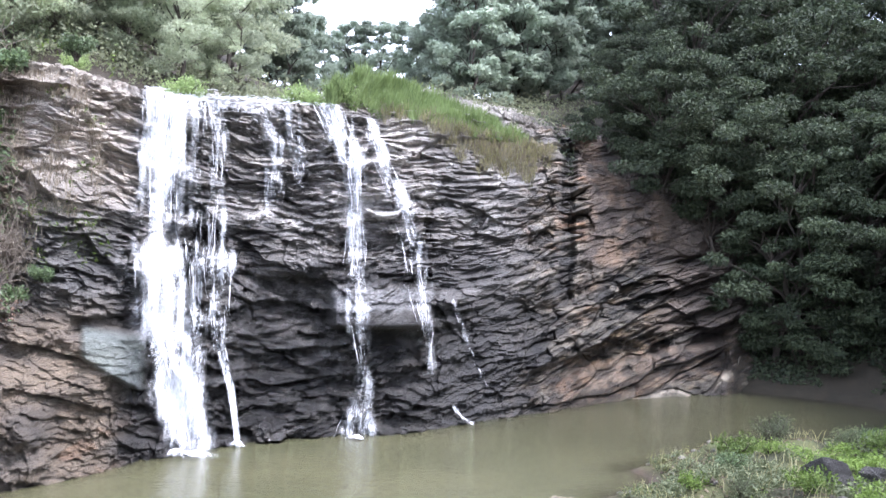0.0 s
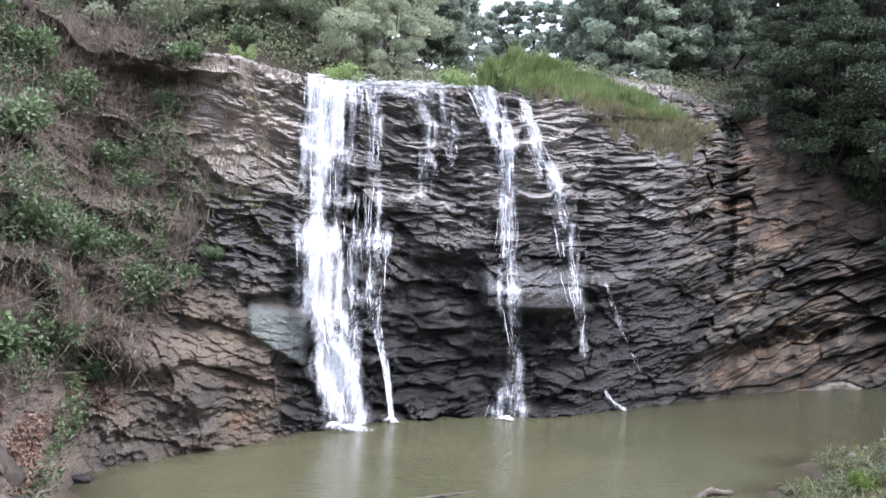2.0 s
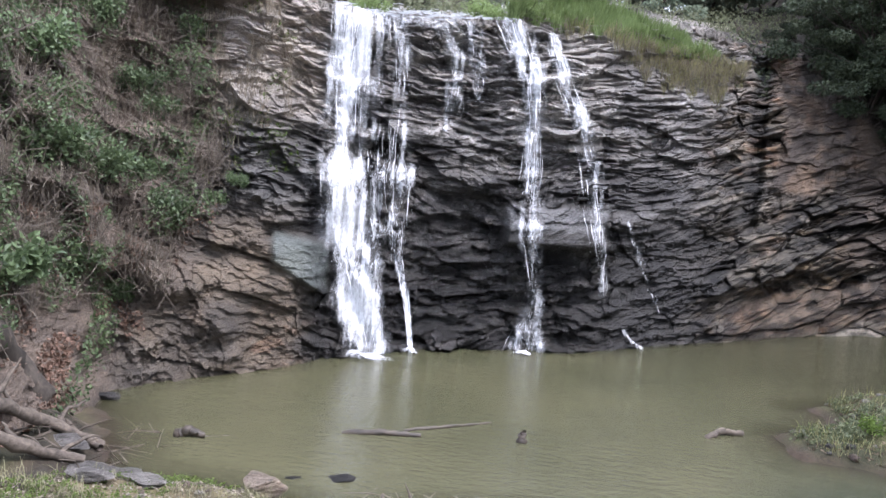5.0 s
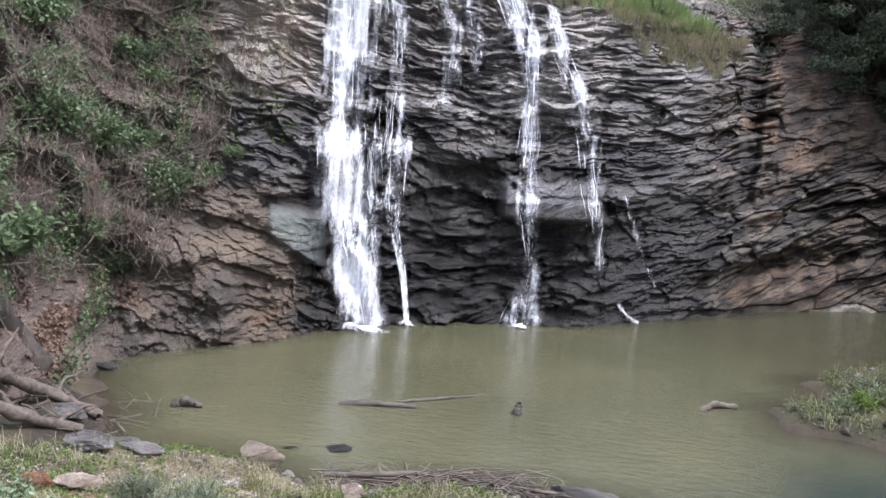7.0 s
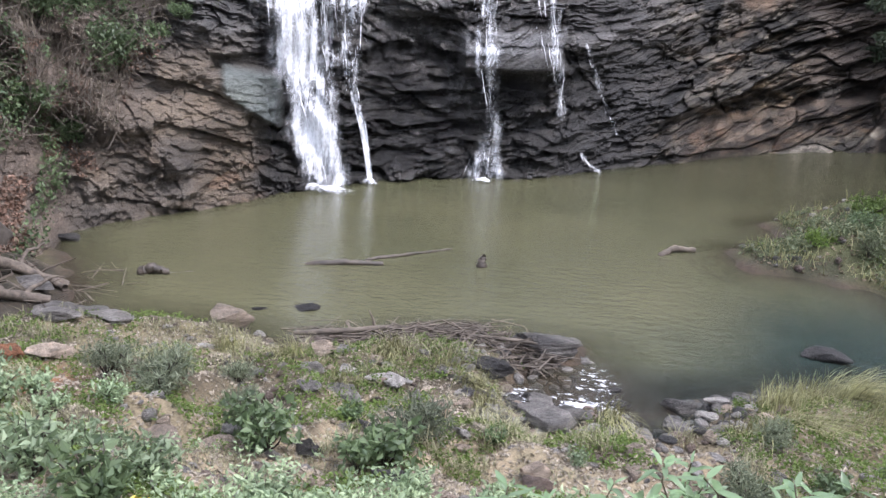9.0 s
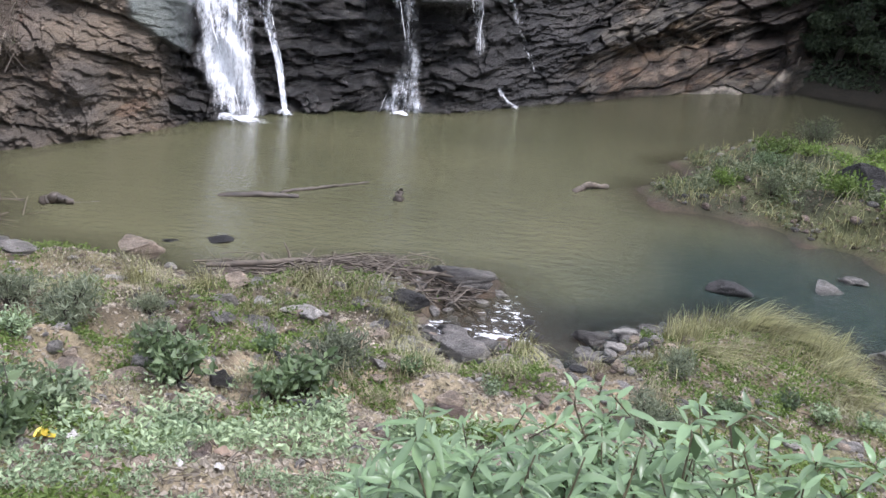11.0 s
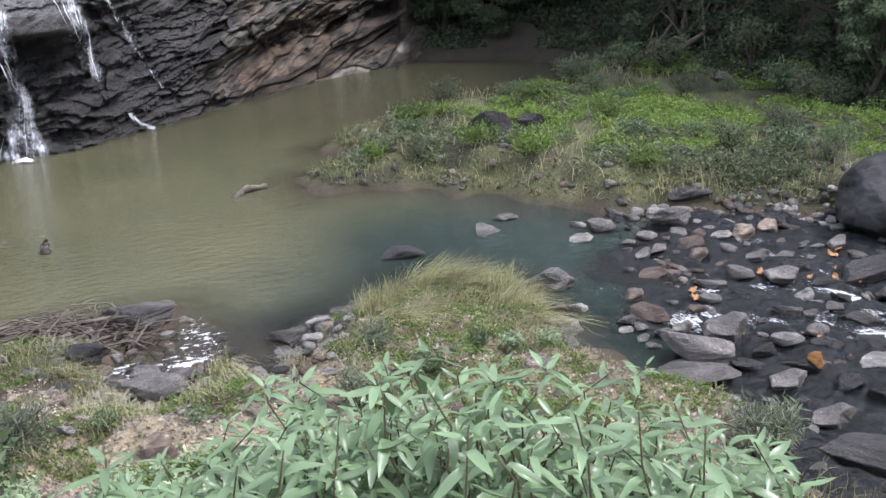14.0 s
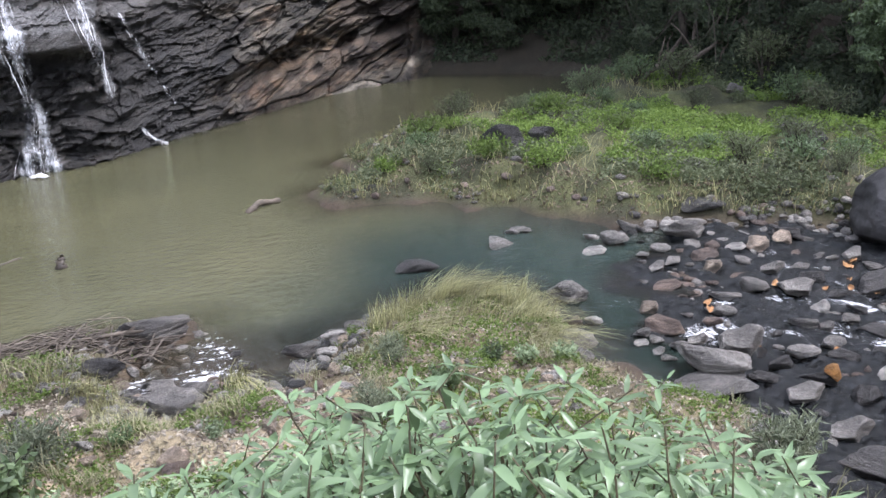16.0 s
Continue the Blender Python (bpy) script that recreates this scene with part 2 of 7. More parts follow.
def fall_material(name, cover, scale=(30, 2.2, 1), soft=0.27):
    """Falling white water and painted glints: a torn veil, opaque in streaks along its flow."""
    m, nodes, links, p = node_material(name)
    p.inputs["Base Color"].default_value = (0.86, 0.88, 0.9, 1)
    p.inputs["Roughness"].default_value = 0.35
    p.inputs["Subsurface Weight"].default_value = 0.0
    n = noise_node(nodes, links, 1.0, 6, 0.68, scale, "UV")
    n2 = noise_node(nodes, links, 1.0, 6, 0.72, (11, 8.5, 1), "UV")
    a = nodes.new("ShaderNodeMath")
    a.operation = "MULTIPLY_ADD"
    links.new(n2.outputs[0], a.inputs[0])
    a.inputs[1].default_value = 0.6
    links.new(n.outputs[0], a.inputs[2])
    tone = nodes.new("ShaderNodeVertexColor")
    tone.layer_name = "tone"
    sub = nodes.new("ShaderNodeMath")
    sub.operation = "ADD"
    links.new(a.outputs[0], sub.inputs[0])
    links.new(tone.outputs[0], sub.inputs[1])
    lo = 1.42 - cover
    mr = nodes.new("ShaderNodeMapRange")
    mr.interpolation_type = "SMOOTHSTEP"
    links.new(sub.outputs[0], mr.inputs[0])
    mr.inputs[1].default_value, mr.inputs[2].default_value = lo - soft, lo + soft
    whole = nodes.new("ShaderNodeMath")
    whole.operation = "MULTIPLY"
    links.new(mr.outputs[0], whole.inputs[0])
    links.new(tone.outputs[1], whole.inputs[1])
    links.new(whole.outputs[0], p.inputs["Alpha"])
    bumped(nodes, links, p, ((n.outputs[0], 1.0),), 0.6, 0.05)
    return m


ROCK = rock_material("wet_layered_rock", 8.0, 0.2, 0.0, 0.75)
STONE = rock_material("river_stone", 9.0, 0.18, 0.32, 0.5)
SMOOTH_STONE = rock_material("smooth_boulder", 7.0, 0.07, 0.0, 0.45, 0.9)
GROUND = ground_material()
WATER = water_material()
VEIL = fall_material("white_water_veil", 0.57, (12, 2.6, 1), 0.36)
STREAM = stream_material()
# white for the sky glints painted on rippled water, three grains
GLINT = fall_material("painted_glints", 0.3, (3.2, 10, 1), 0.07)
SPARKLE = fall_material("painted_sparkles", 0.25, (5, 13, 1), 0.06)
RIFFLE = fall_material("painted_riffle_glints", 0.2, (34, 11, 1), 0.13)
FOAM = fall_material("drifting_foam", 0.5, (6, 9, 1))
MID_VEIL = fall_material("torn_water_veil", 0.47, (8, 2.6, 1), 0.4)
THIN_VEIL = fall_material("thin_water_veil", 0.4, (9, 3.2, 1), 0.34)
SPRAY = plain_material("white_water", (0.8, 0.82, 0.84), (0.92, 0.93, 0.94), 6.0, 0.4)
BARK = plain_material("bark", (0.026, 0.021, 0.016), (0.085, 0.07, 0.054), 9.0, 0.9, (1, 1, 0.25), 0.8)
WET_WOOD = plain_material("wet_dark_wood", (0.028, 0.023, 0.018), (0.11, 0.088, 0.066), 11.0, 0.55, (0.3, 1, 1), 0.7)
DRY_WOOD = plain_material("weathered_wood", (0.045, 0.036, 0.028), (0.175, 0.143, 0.11), 11.0, 0.85, (0.3, 1, 1), 0.7)
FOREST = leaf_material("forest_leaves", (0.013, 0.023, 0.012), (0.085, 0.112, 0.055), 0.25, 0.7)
# haze over the hill trees is put into this pale leaf colour
HAZY_FOREST = leaf_material("hazy_hill_forest_leaves", (0.34, 0.385, 0.27), (0.56, 0.61, 0.44), 0.7, 0.7)
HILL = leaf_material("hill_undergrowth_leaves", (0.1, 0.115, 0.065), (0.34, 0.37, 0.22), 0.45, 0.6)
# the valley's haze, likewise mixed into the far leaves' colour
HAZY_FAR_FOREST = leaf_material("hazy_far_forest_leaves", (0.24, 0.285, 0.22), (0.34, 0.395, 0.31), 0.7, 0.9)
SHRUB = leaf_material("shrub_leaves", (0.055, 0.085, 0.04), (0.19, 0.26, 0.12), 0.35)
BRIGHT = leaf_material("bright_herb_leaves", (0.07, 0.115, 0.022), (0.195, 0.275, 0.06), 0.35, 0.65)
MINT = leaf_material("broad_herb_leaves", (0.105, 0.16, 0.08), (0.38, 0.46, 0.27), 0.3, 0.45)
GRASS = leaf_material("grass_blades", (0.1, 0.1, 0.042), (0.37, 0.35, 0.18), 0.3, 0.6)
WEED_GRASS = leaf_material("weedy_grass_blades", (0.115, 0.113, 0.06), (0.42, 0.4, 0.235), 0.3, 0.6)
MUD_LEAF = leaf_material("rotting_leaves", (0.05, 0.04, 0.03), (0.2, 0.155, 0.105), 0.15, 0.8)
LIP_GRASS = leaf_material("fresh_grass_blades", (0.16, 0.23, 0.075), (0.4, 0.52, 0.21), 0.35, 0.6)
HAIR = leaf_material("long_dry_grass", (0.1, 0.095, 0.045), (0.46, 0.45, 0.22), 0.3, 0.55)
STRAW = leaf_material("dry_stems", (0.125, 0.107, 0.08), (0.48, 0.42, 0.33), 0.2, 0.8)
RED_LITTER = leaf_material("red_brown_litter", (0.1, 0.062, 0.042), (0.34, 0.22, 0.16), 0.15, 0.8)
GREY = leaf_material("grey_green_leaves", (0.055, 0.07, 0.034), (0.17, 0.195, 0.1), 0.3, 0.65)
WILLOW = leaf_material("willowy_leaves", (0.085, 0.105, 0.065), (0.27, 0.3, 0.19), 0.3, 0.55)
LONG_LEAF = leaf_material("lance_leaves", (0.062, 0.112, 0.05), (0.225, 0.32, 0.158), 0.22, 0.34)
STEM = plain_material("green_stem", (0.06, 0.05, 0.03), (0.14, 0.12, 0.06), 20.0, 0.7)
YELLOW = plain_material("yellow_plastic", (0.6, 0.45, 0.03), (0.75, 0.58, 0.06), 9.0, 0.4)
PAPER = plain_material("dirty_white_paper", (0.28, 0.26, 0.23), (0.55, 0.52, 0.48), 30.0, 0.8)
DEAD_LEAF = plain_material("brown_dead_leaf", (0.09, 0.06, 0.04), (0.28, 0.2, 0.14), 12.0, 0.7)
ORANGE_LEAF = plain_material("orange_dead_leaf", (0.2, 0.09, 0.03), (0.5, 0.26, 0.1), 12.0, 0.7)


# ---- the lie of the land ----
# Bearings from the camera's post are counted in steps of 0.93 degrees to the left, distances in steps of 1 / 0.93 metres
STEP = 0.93


def spot(a, r):
    return -np.sin(np.radians(np.asarray(a) * STEP)) * r / STEP, np.cos(np.radians(np.asarray(a) * STEP)) * r / STEP


def bearing(x, y):
    """Bearing and distance of a place."""
    return np.degrees(np.arctan2(-np.asarray(x, float), y)) / STEP, np.hypot(x, y) * STEP


def sketch(x, y):
    """Plain offsets to the right and ahead, in the same steps."""
    a, r = bearing(x, y)
    return -r * np.sin(np.radians(a)), r * np.cos(np.radians(a))


CLIFF_TURN = [-60.0, -32.0, -25.0, -21.2, -19.8, -19.4, -15.1, -11.2, -7.2, -3.5, -1.1, 0.2, 3.2, 6.2, 8.1, 10.9, 14.3, 18.0, 20.1, 21.6, 24.0, 27.8, 31.6, 34.8, 36.6, 40.9, 46.2, 60.0]
CLIFF_FOOT = [55.0, 51.0, 48.5, 44.8, 41.9, 41.5, 39.2, 36.6, 33.2, 31.2, 29.9, 29.1, 27.9, 27.6, 27.6, 27.3, 26.3, 25.2, 24.7, 23.9, 23.1, 22.2, 21.6, 20.8, 18.6, 15.8, 13.5, 11.0]


def lean_of(az):
    return np.interp(az, [-20, -9, 0, 8, 20, 26, 32, 40], [0.9, 0.8, 0.5, 0.38, 0.36, 0.5, 0.9, 1.0]) * 0.9


def lip_of(az):
    """Height of the cliff's edge over the pool."""
    return np.interp(az, [-30, -20, -14, -9, -5, 2, 6, 8.5, 11, 19, 22, 26, 32, 45], [14, 13.5, 13.5, 13.4, 13.6, 13.8, 13.2, 12.1, 11.7, 11.4, 11.2, 11.6, 12.3, 13.0])


def cliff_distance(az, z):
    """How far from the camera's post the smooth cliff stands, by its turn to the left and height."""
    step = between(z, 4.7, 6.5) * np.interp(az, [-8, 0, 22, 26], [0, 1, 1, 0])
    shoulder = 0.85 * np.clip(z - 9.6, 0, None) * between(-np.asarray(az, float), -9, -5)
    return np.interp(az, CLIFF_TURN, CLIFF_FOOT) + lean_of(az) * np.clip(z, 0, None) + step + shoulder


POOL = [(-9.00, 13.75), (-9.60, 15.30), (-10.60, 16.60), (-11.90, 18.00), (-12.40, 19.30), (-11.70, 20.80), (-10.70, 22.10), (-9.70, 23.60), (-8.90, 25.70), (-8.10, 26.90), (-6.80, 28.40), (-5.20, 29.70), (-3.00, 30.50), (-1.50, 30.80), (0.00, 32.20), (2.80, 34.90), (5.30, 37.10), (8.50, 41.00), (11.50, 43.00), (14.50, 44.20), (16.50, 42.60), (19.00, 41.00), (21.00, 36.60), (16.06, 29.86), (12.85, 28.63), (11.34, 28.54), (9.07, 27.59), (6.99, 27.03), (5.58, 25.80), (5.60, 26.00), (6.00, 24.80), (5.70, 23.40), (4.40, 22.80), (4.15, 22.00), (4.50, 20.80), (5.90, 20.40), (6.90, 20.20), (7.40, 19.00), (8.40, 18.60), (8.50, 17.70), (9.20, 17.10), (9.80, 15.80)]
POOL += [(10.70, 15.66), (12.15, 14.84), (14.04, 13.97), (15.92, 10.87), (17.69, 7.50), (15.60, 3.20), (9.20, 4.30), (7.40, 5.00), (6.60, 5.70), (6.70, 6.70), (7.20, 7.60), (7.00, 8.30),
         (6.30, 9.60), (6.10, 10.50), (6.20, 11.20), (6.35, 12.10), (6.20, 13.30), (5.40, 14.20), (4.30, 14.20), (3.40, 13.50), (2.50, 13.00), (2.20, 12.10), (1.90, 11.80), (1.55, 11.50), (1.30, 11.80), (0.90, 12.10), (0.30, 11.90), (-0.55, 11.95), (-0.70, 12.60), (-0.55, 13.20), (-0.20, 13.80), (0.45, 14.20), (0.40, 14.80), (-0.60, 14.90), (-1.50, 14.70), (-2.50, 14.50), (-3.40, 13.90), (-3.70, 13.45), (-4.70, 13.30), (-5.80, 13.90), (-6.70, 14.10), (-7.60, 14.00), (-8.30, 14.10)]


def shore(x, y):
    """Distance from the water's edge, negative over the pool."""
    x, y = np.asarray(x, float), np.asarray(y, float)
    best, inside = np.full(x.shape, 1e9), np.zeros(x.shape, bool)
    for (ax, ay), (bx, by) in zip(POOL, POOL[1:] + POOL[:1]):
        ex, ey = bx - ax, by - ay
        t = np.clip(((x - ax) * ex + (y - ay) * ey) / (ex * ex + ey * ey), 0, 1)
        best = np.minimum(best, np.hypot(x - ax - t * ex, y - ay - t * ey))
        inside ^= ((ay > y) != (by > y)) & (x < ex * (y - ay) / (ey + (ey == 0) * 1e-9) + ax)
    return np.where(inside, -best, best)


def stream_drop(x, y):
    """The stream leaves the pool over stones and drops away to the right."""
    x, y = sketch(x, y)
    along = (x - 8.5) * 0.45 - (y - 11.5) * 0.75
    return np.clip(along, 0, 30) * 0.085 * between(x, 6.5, 8.5) * between(-np.asarray(y), -15, -11)


def ground(x, y, rough=True):
    """Height of the ground."""
    x, y = np.asarray(x, float), np.asarray(y, float)
    az, r = bearing(x, y)
    px, py = sketch(x, y)
    d = shore(x, y)
    d = d + 0.25 * smooth_noise(x * 1.1, y * 1.1, 0, 31) + 0.1 * smooth_noise(x * 3.3, y * 3.3, 0, 32)
    bank = np.interp(r, [0, 1.2, 3, 5, 8, 10.5, 13, 18, 26, 34, 3000], [4.4, 4.0, 3.0, 2.05, 0.85, 0.4, 0.3, 0.55, 0.8, 1.3, 1.3])
    bank = bank + np.interp(az, [10, 24, 36], [0, 0.05, 0.55]) * between(r, 3, 8) * between(-r, -14, -9)
    start = np.interp(az, [-120, -70, -60, -50, -40, -33, -20], [16, 18, 21, 25, 31, 38, 41.5])
    rise = np.clip(r - start, 0, None)
    bank = bank + np.where(rise < 22, rise * 0.6, 13.2 + (rise - 22) * 0.28 * np.exp(-(rise - 22) / 400))
    up = np.minimum(bank, 0.02 + np.clip(d, 0, None) * 0.42 + between(r, 15, 17) * between(-az, 8, 40) * np.clip(d, 0, None) * 0.1)
    shoal = between(px - 0.6 * py, 1.0, 2.2) * between(-py, -14.5, -13)
    bed = np.clip(d * 0.45, -1.6, 0)
    point = between(x, 2.6, 3.4) * between(-x, -6.8, -6.2) * between(y, 11.4, 12.2) * between(-y, -15, -14.4)
    up = up * (1 - 0.45 * point) * (1 - 0.85 * np.exp(-(((x + 0.2) / 0.9) ** 2 + ((y - 14.2) / 0.8) ** 2)))
    h = np.where(d > 0, up, bed * (1 - shoal) + shoal * np.maximum(bed, -0.22 + 0.1 * smooth_noise(x * 1.3, y * 1.3, 0, 34)))
    # behind the cliff
    lip = lip_of(az)
    face = (r - np.interp(az, CLIFF_TURN, CLIFF_FOOT) - 2.6) / lean_of(az)
    knee = between(-az, -9, -5)
    face = np.where((face > 9.6) & (knee > 0), 9.6 + (face - 9.6) * lean_of(az) / (lean_of(az) + 0.85 * knee), face)
    edge = np.interp(az, CLIFF_TURN, CLIFF_FOOT) + lean_of(az) * lip + 2.6 + 0.85 * np.clip(lip - 9.6, 0, None) * between(-az, -9, -5)
    back = np.clip(r - edge, 0, None)
    valley = np.abs(az - 5)
    slope = 0.2 + 0.35 * between(valley, 3, 24)
    top = lip - 0.4 + np.where(back < 45, back * slope, 45 * slope + (back - 45) * 0.22 * np.exp(-(back - 45) / 500))
    cliff = np.minimum(face, top)
    side = between(az, -26, -21) * between(-az, -75, -60)
    h = np.where(side > 0, np.maximum(h, np.where(cliff > -0.5, cliff * side, h)), h)
    behind = between(np.abs(az), 80, 110)
    h = h * (1 - behind) + behind * (4.4 + r * 0.12 * np.exp(-r / 300))
    spit = between(r, 16.5, 19) * between(-az, 9, 14) * between(d, 0.2, 1.2) * between(-r, -36, -30)
    h = h + spit * 0.28 * layered(x * 0.55, y * 0.55, 0, 2, 47)
    if rough:
        h = h + 0.16 * layered(x * 1.5, y * 1.5, 0, 2, 49) * between(r, 5.5, 7.5) * between(-r, -12.6, -11.4) * between(d, 0.15, 1.0) * between(-np.abs(az), -40, -34)
        h = h + (0.10 * layered(x * 0.9, y * 0.9, 0, 3, 41) + 0.03 * smooth_noise(x * 6, y * 6, 0, 45)) * (0.35 + 0.65 * between(np.abs(d), 0.1, 1.2)) * between(r, 0.5, 2)
    return h - stream_drop(x, y)


# ground: one sheet, finer where the camera looks
turns = np.concatenate([np.linspace(180 / STEP, 56, 66, endpoint=False), np.linspace(56, -66, 620, endpoint=False), np.linspace(-66, -180 / STEP, 62)])
reach = np.concatenate([[0.02], np.geomspace(0.6, 48, 420), np.geomspace(50, 3500, 50)])
tg, rg = np.meshgrid(turns, reach)
gx, gy = spot(tg, rg)
gz = ground(gx, gy)
gd = shore(gx, gy)
soil = np.array([0.135, 0.11, 0.074])
mud = np.array([0.05, 0.035, 0.025])
moss = np.array([0.09, 0.105, 0.035])
# forest floor brown, with the shade under the trees put into it
shaded_forest_floor = np.array([0.028, 0.021, 0.014])
green = between(layered(gx * 0.35, gy * 0.35, 0, 3, 51), 0.0, 0.7)[..., None] * (1 - between(gx, 1.9, 2.8) * between(-gx, -6.6, -5.8) * between(gy, 10.4, 11.4))[..., None]
tone = soil * (1 - green * 0.65) + moss * green * 0.65
lowland = (between(rg, 16, 18) * between(-tg, 5, 12))[..., None]
tone = tone * (1 - 0.85 * lowland) + np.array([0.045, 0.055, 0.018]) * 0.85 * lowland
near_red = (between(-rg, -6.5, -3) * between(layered(gx * 0.5 + 9, gy * 0.5, 0, 2, 53), -0.1, 0.35))[..., None]
tone = tone * (1 - 0.3 * near_red) + np.array([0.17, 0.1, 0.06]) * 0.3 * near_red
bare = np.exp(-(np.clip(np.hypot(gx + 7.3, (gy - 9.3) * 0.8) - 0.5, 0, None) ** 2) / 0.5)[..., None]
tone = tone * (1 - bare) + np.array([0.2, 0.095, 0.05]) * bare
tone = tone * (0.5 + 0.75 * between(layered(gx * 1.1, gy * 1.1, 0, 3, 55), -0.5, 0.6))[..., None]
tone = tone * (1 - 0.55 * between(-gx, 8.3, 9.6)[..., None] * between(-rg, -24, -20)[..., None])
litter_soil = (between(-rg, -12, -7))[..., None]
tone = tone * (1 + 0.75 * litter_soil) * (1 + litter_soil * [0.0, 0.02, 0.1])
wetness = between(-gd, -0.5, 0.15)[..., None]
tone = tone * (1 - wetness) + mud * wetness
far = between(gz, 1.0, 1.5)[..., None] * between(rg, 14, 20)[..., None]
tone = tone * (1 - far) + shaded_forest_floor * far
# ground at the far shore and by the cliff foot gets a darker tone
dark_shore = np.maximum(between(rg, 36, 40) * between(-tg, 17, 20), between(rg, 33, 35) * between(-tg, 8, 9.5))[..., None]
tone = tone * (1 - dark_shore) + np.array([0.03, 0.025, 0.017]) * dark_shore
tone = np.concatenate([tone, np.ones_like(far)], -1)
verts = np.stack([gx, gy, gz], -1).reshape(-1, 3)
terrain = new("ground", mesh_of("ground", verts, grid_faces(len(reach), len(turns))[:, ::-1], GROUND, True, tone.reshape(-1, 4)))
tagged(terrain, "earthy grassy river bank rising to wooded slopes", "ground", kind="structure")

# ---- the cliff ----
ca = np.linspace(47, -27, 900)
cv = np.concatenate([np.linspace(-0.09, 1.0, 330), 1 + np.linspace(0.004, 1, 60) ** 1.3])
az, v = np.meshgrid(ca, cv)
lip = lip_of(az)
over = np.clip(v - 1, 0, None)
cz = np.minimum(v, 1) * lip + over * 5.0
cr = cliff_distance(az, np.minimum(v, 1) * lip) + over * 22.0
arc = -np.radians(az) * 29.0
tilt = np.radians(np.interp(az, [-20, -12, -7, -2, 6, 14, 22, 28, 40], [34, 30, 24, 10, 3, -3, -8, -12, -10]))
height = np.minimum(v, 1.0) * lip + over * 9.0
climb = np.cumsum(np.tan(tilt[0]) * np.gradient(arc[0]))
climb = (climb - np.interp(0, arc[0], climb))[None, :]


def strata(length, thick, seed, bend=0.3, wave=0.5):
    """Beds of rock broken into blocks: how far each stands out, its random numbers and its joints."""
    wa = arc + bend * length * layered(arc * 0.6 / length, height * 0.6 / length, 0, 3, seed + 9)
    wz = height + bend * thick * 1.5 * layered(arc * 0.5 / length, height * 0.7 / length, 3.1, 3, seed + 19)
    w = (wz - climb) * np.cos(tilt)
    u = (wa + 0.6 * w * np.tan(tilt)) / length
    w = w / thick
    w = w + wave * smooth_noise(u * 0.45, w * 0.12, 0, seed + 29) + 0.3 * wave * smooth_noise(u * 1.7, w * 0.3, 2, seed + 33)
    k = np.floor(w)
    fk = w - k
    uu = u * (0.55 + 0.9 * hashed(k, k * 0, k * 0, seed)) + 9 * hashed(k, k * 0, k * 0 + 1, seed) + 0.25 * (fk - 0.5) * (hashed(k, k * 0, k * 0 + 2, seed) - 0.5)
    j = np.floor(uu)
    fj = uu - j
    r = [hashed(k, j, k * 0 + q, seed + 40) for q in range(3)]
    stand = r[0] - 0.5 + (fk - 0.5) * (r[1] * 1.2 - 0.85) + (fj - 0.5) * (r[2] - 0.5) * 0.8 + 0.35 * smooth_noise(u * 2.1, k * 3.7, 0, seed + 37)
    joint = np.maximum(1 - between(np.minimum(fk, 1 - fk), 0.0, 0.09), 0.7 * (1 - between(np.minimum(fj, 1 - fj), 0.0, 0.05)))
    return stand - 0.12 * joint, r, joint


right = between(-az, 3, 9)
left_rock = between(az, 20.5, 23.5) * between(-height, -5.2, -3.6)
wall = 1 - np.maximum(right, left_rock)
s_big, r_big, k_big = strata(4.2, 1.25, 3)


def blocks(length, thick, seed, gap=0.05):
    """Jointed blocks: cells drawn out along the beds."""
    wa = arc + 0.35 * length * layered(arc * 0.7 / length, height * 0.7 / length, 0, 3, seed + 9)
    w = (height - climb) * np.cos(tilt) + 0.3 * thick * layered(arc / length, height / length, 3, 3, seed + 19)
    c1, c2, cu, cw, r = cells((wa + 0.6 * w * np.tan(tilt)) / length, w / thick, seed)
    joint = 1 - between(c2 - c1, 0.0, 0.12)
    return r[0] - 0.5 + (r[1] - 0.5) * cu * 1.9 + (r[2] - 0.75) * cw * 1.9 - gap * joint, r, joint


s_block, r_block, k_block = blocks(1.9, 0.95, 12, 0.34)
s_chip, r_chip, k_chip = blocks(0.8, 0.3, 15)
s_lump, r_lump, k_lump = blocks(0.95, 0.6, 14, 0.15)
s_flake, r_flake, k_flake = blocks(0.34, 0.13, 16)
f1, f2, du, dw, rc = cells(arc * 0.5 + 0.4 * layered(arc * 0.5, height * 0.5, 0, 2, 90), (height - climb) * 1.15 + 0.3 * layered(arc * 0.6, height * 0.6, 4, 2, 91), 92)
facet = 0.45 * (rc[0] - 0.5) + (rc[1] - 0.5) * du * 1.6 + (rc[2] - 0.6) * dw * 1.6
bulge = 0.6 * layered(arc * 0.16, height * 0.22, 0, 3, 61)
g1, g2, eu, ew, rg1 = cells(arc * 0.3 + 0.5 * layered(arc * 0.3, height * 0.4, 0, 3, 94), height * 0.42 + 0.4 * layered(arc * 0.35, height * 0.5, 4, 3, 95), 96)
mass = 0.6 * (rg1[0] - 0.5) + (rg1[1] - 0.5) * eu * 1.5 + (rg1[2] - 0.65) * ew * 1.7
rugged = 0.35 + 1.1 * between(layered(arc * 0.3, height * 0.5, 8, 3, 97), -0.5, 0.6)
h1, h2, hu, hw2, rh = cells(arc * 0.95 + 0.5 * layered(arc * 1.1, height * 1.1, 0, 2, 190), (height - climb) * 2.5 + 0.4 * layered(arc * 1.2, height * 1.2, 4, 2, 191), 192)
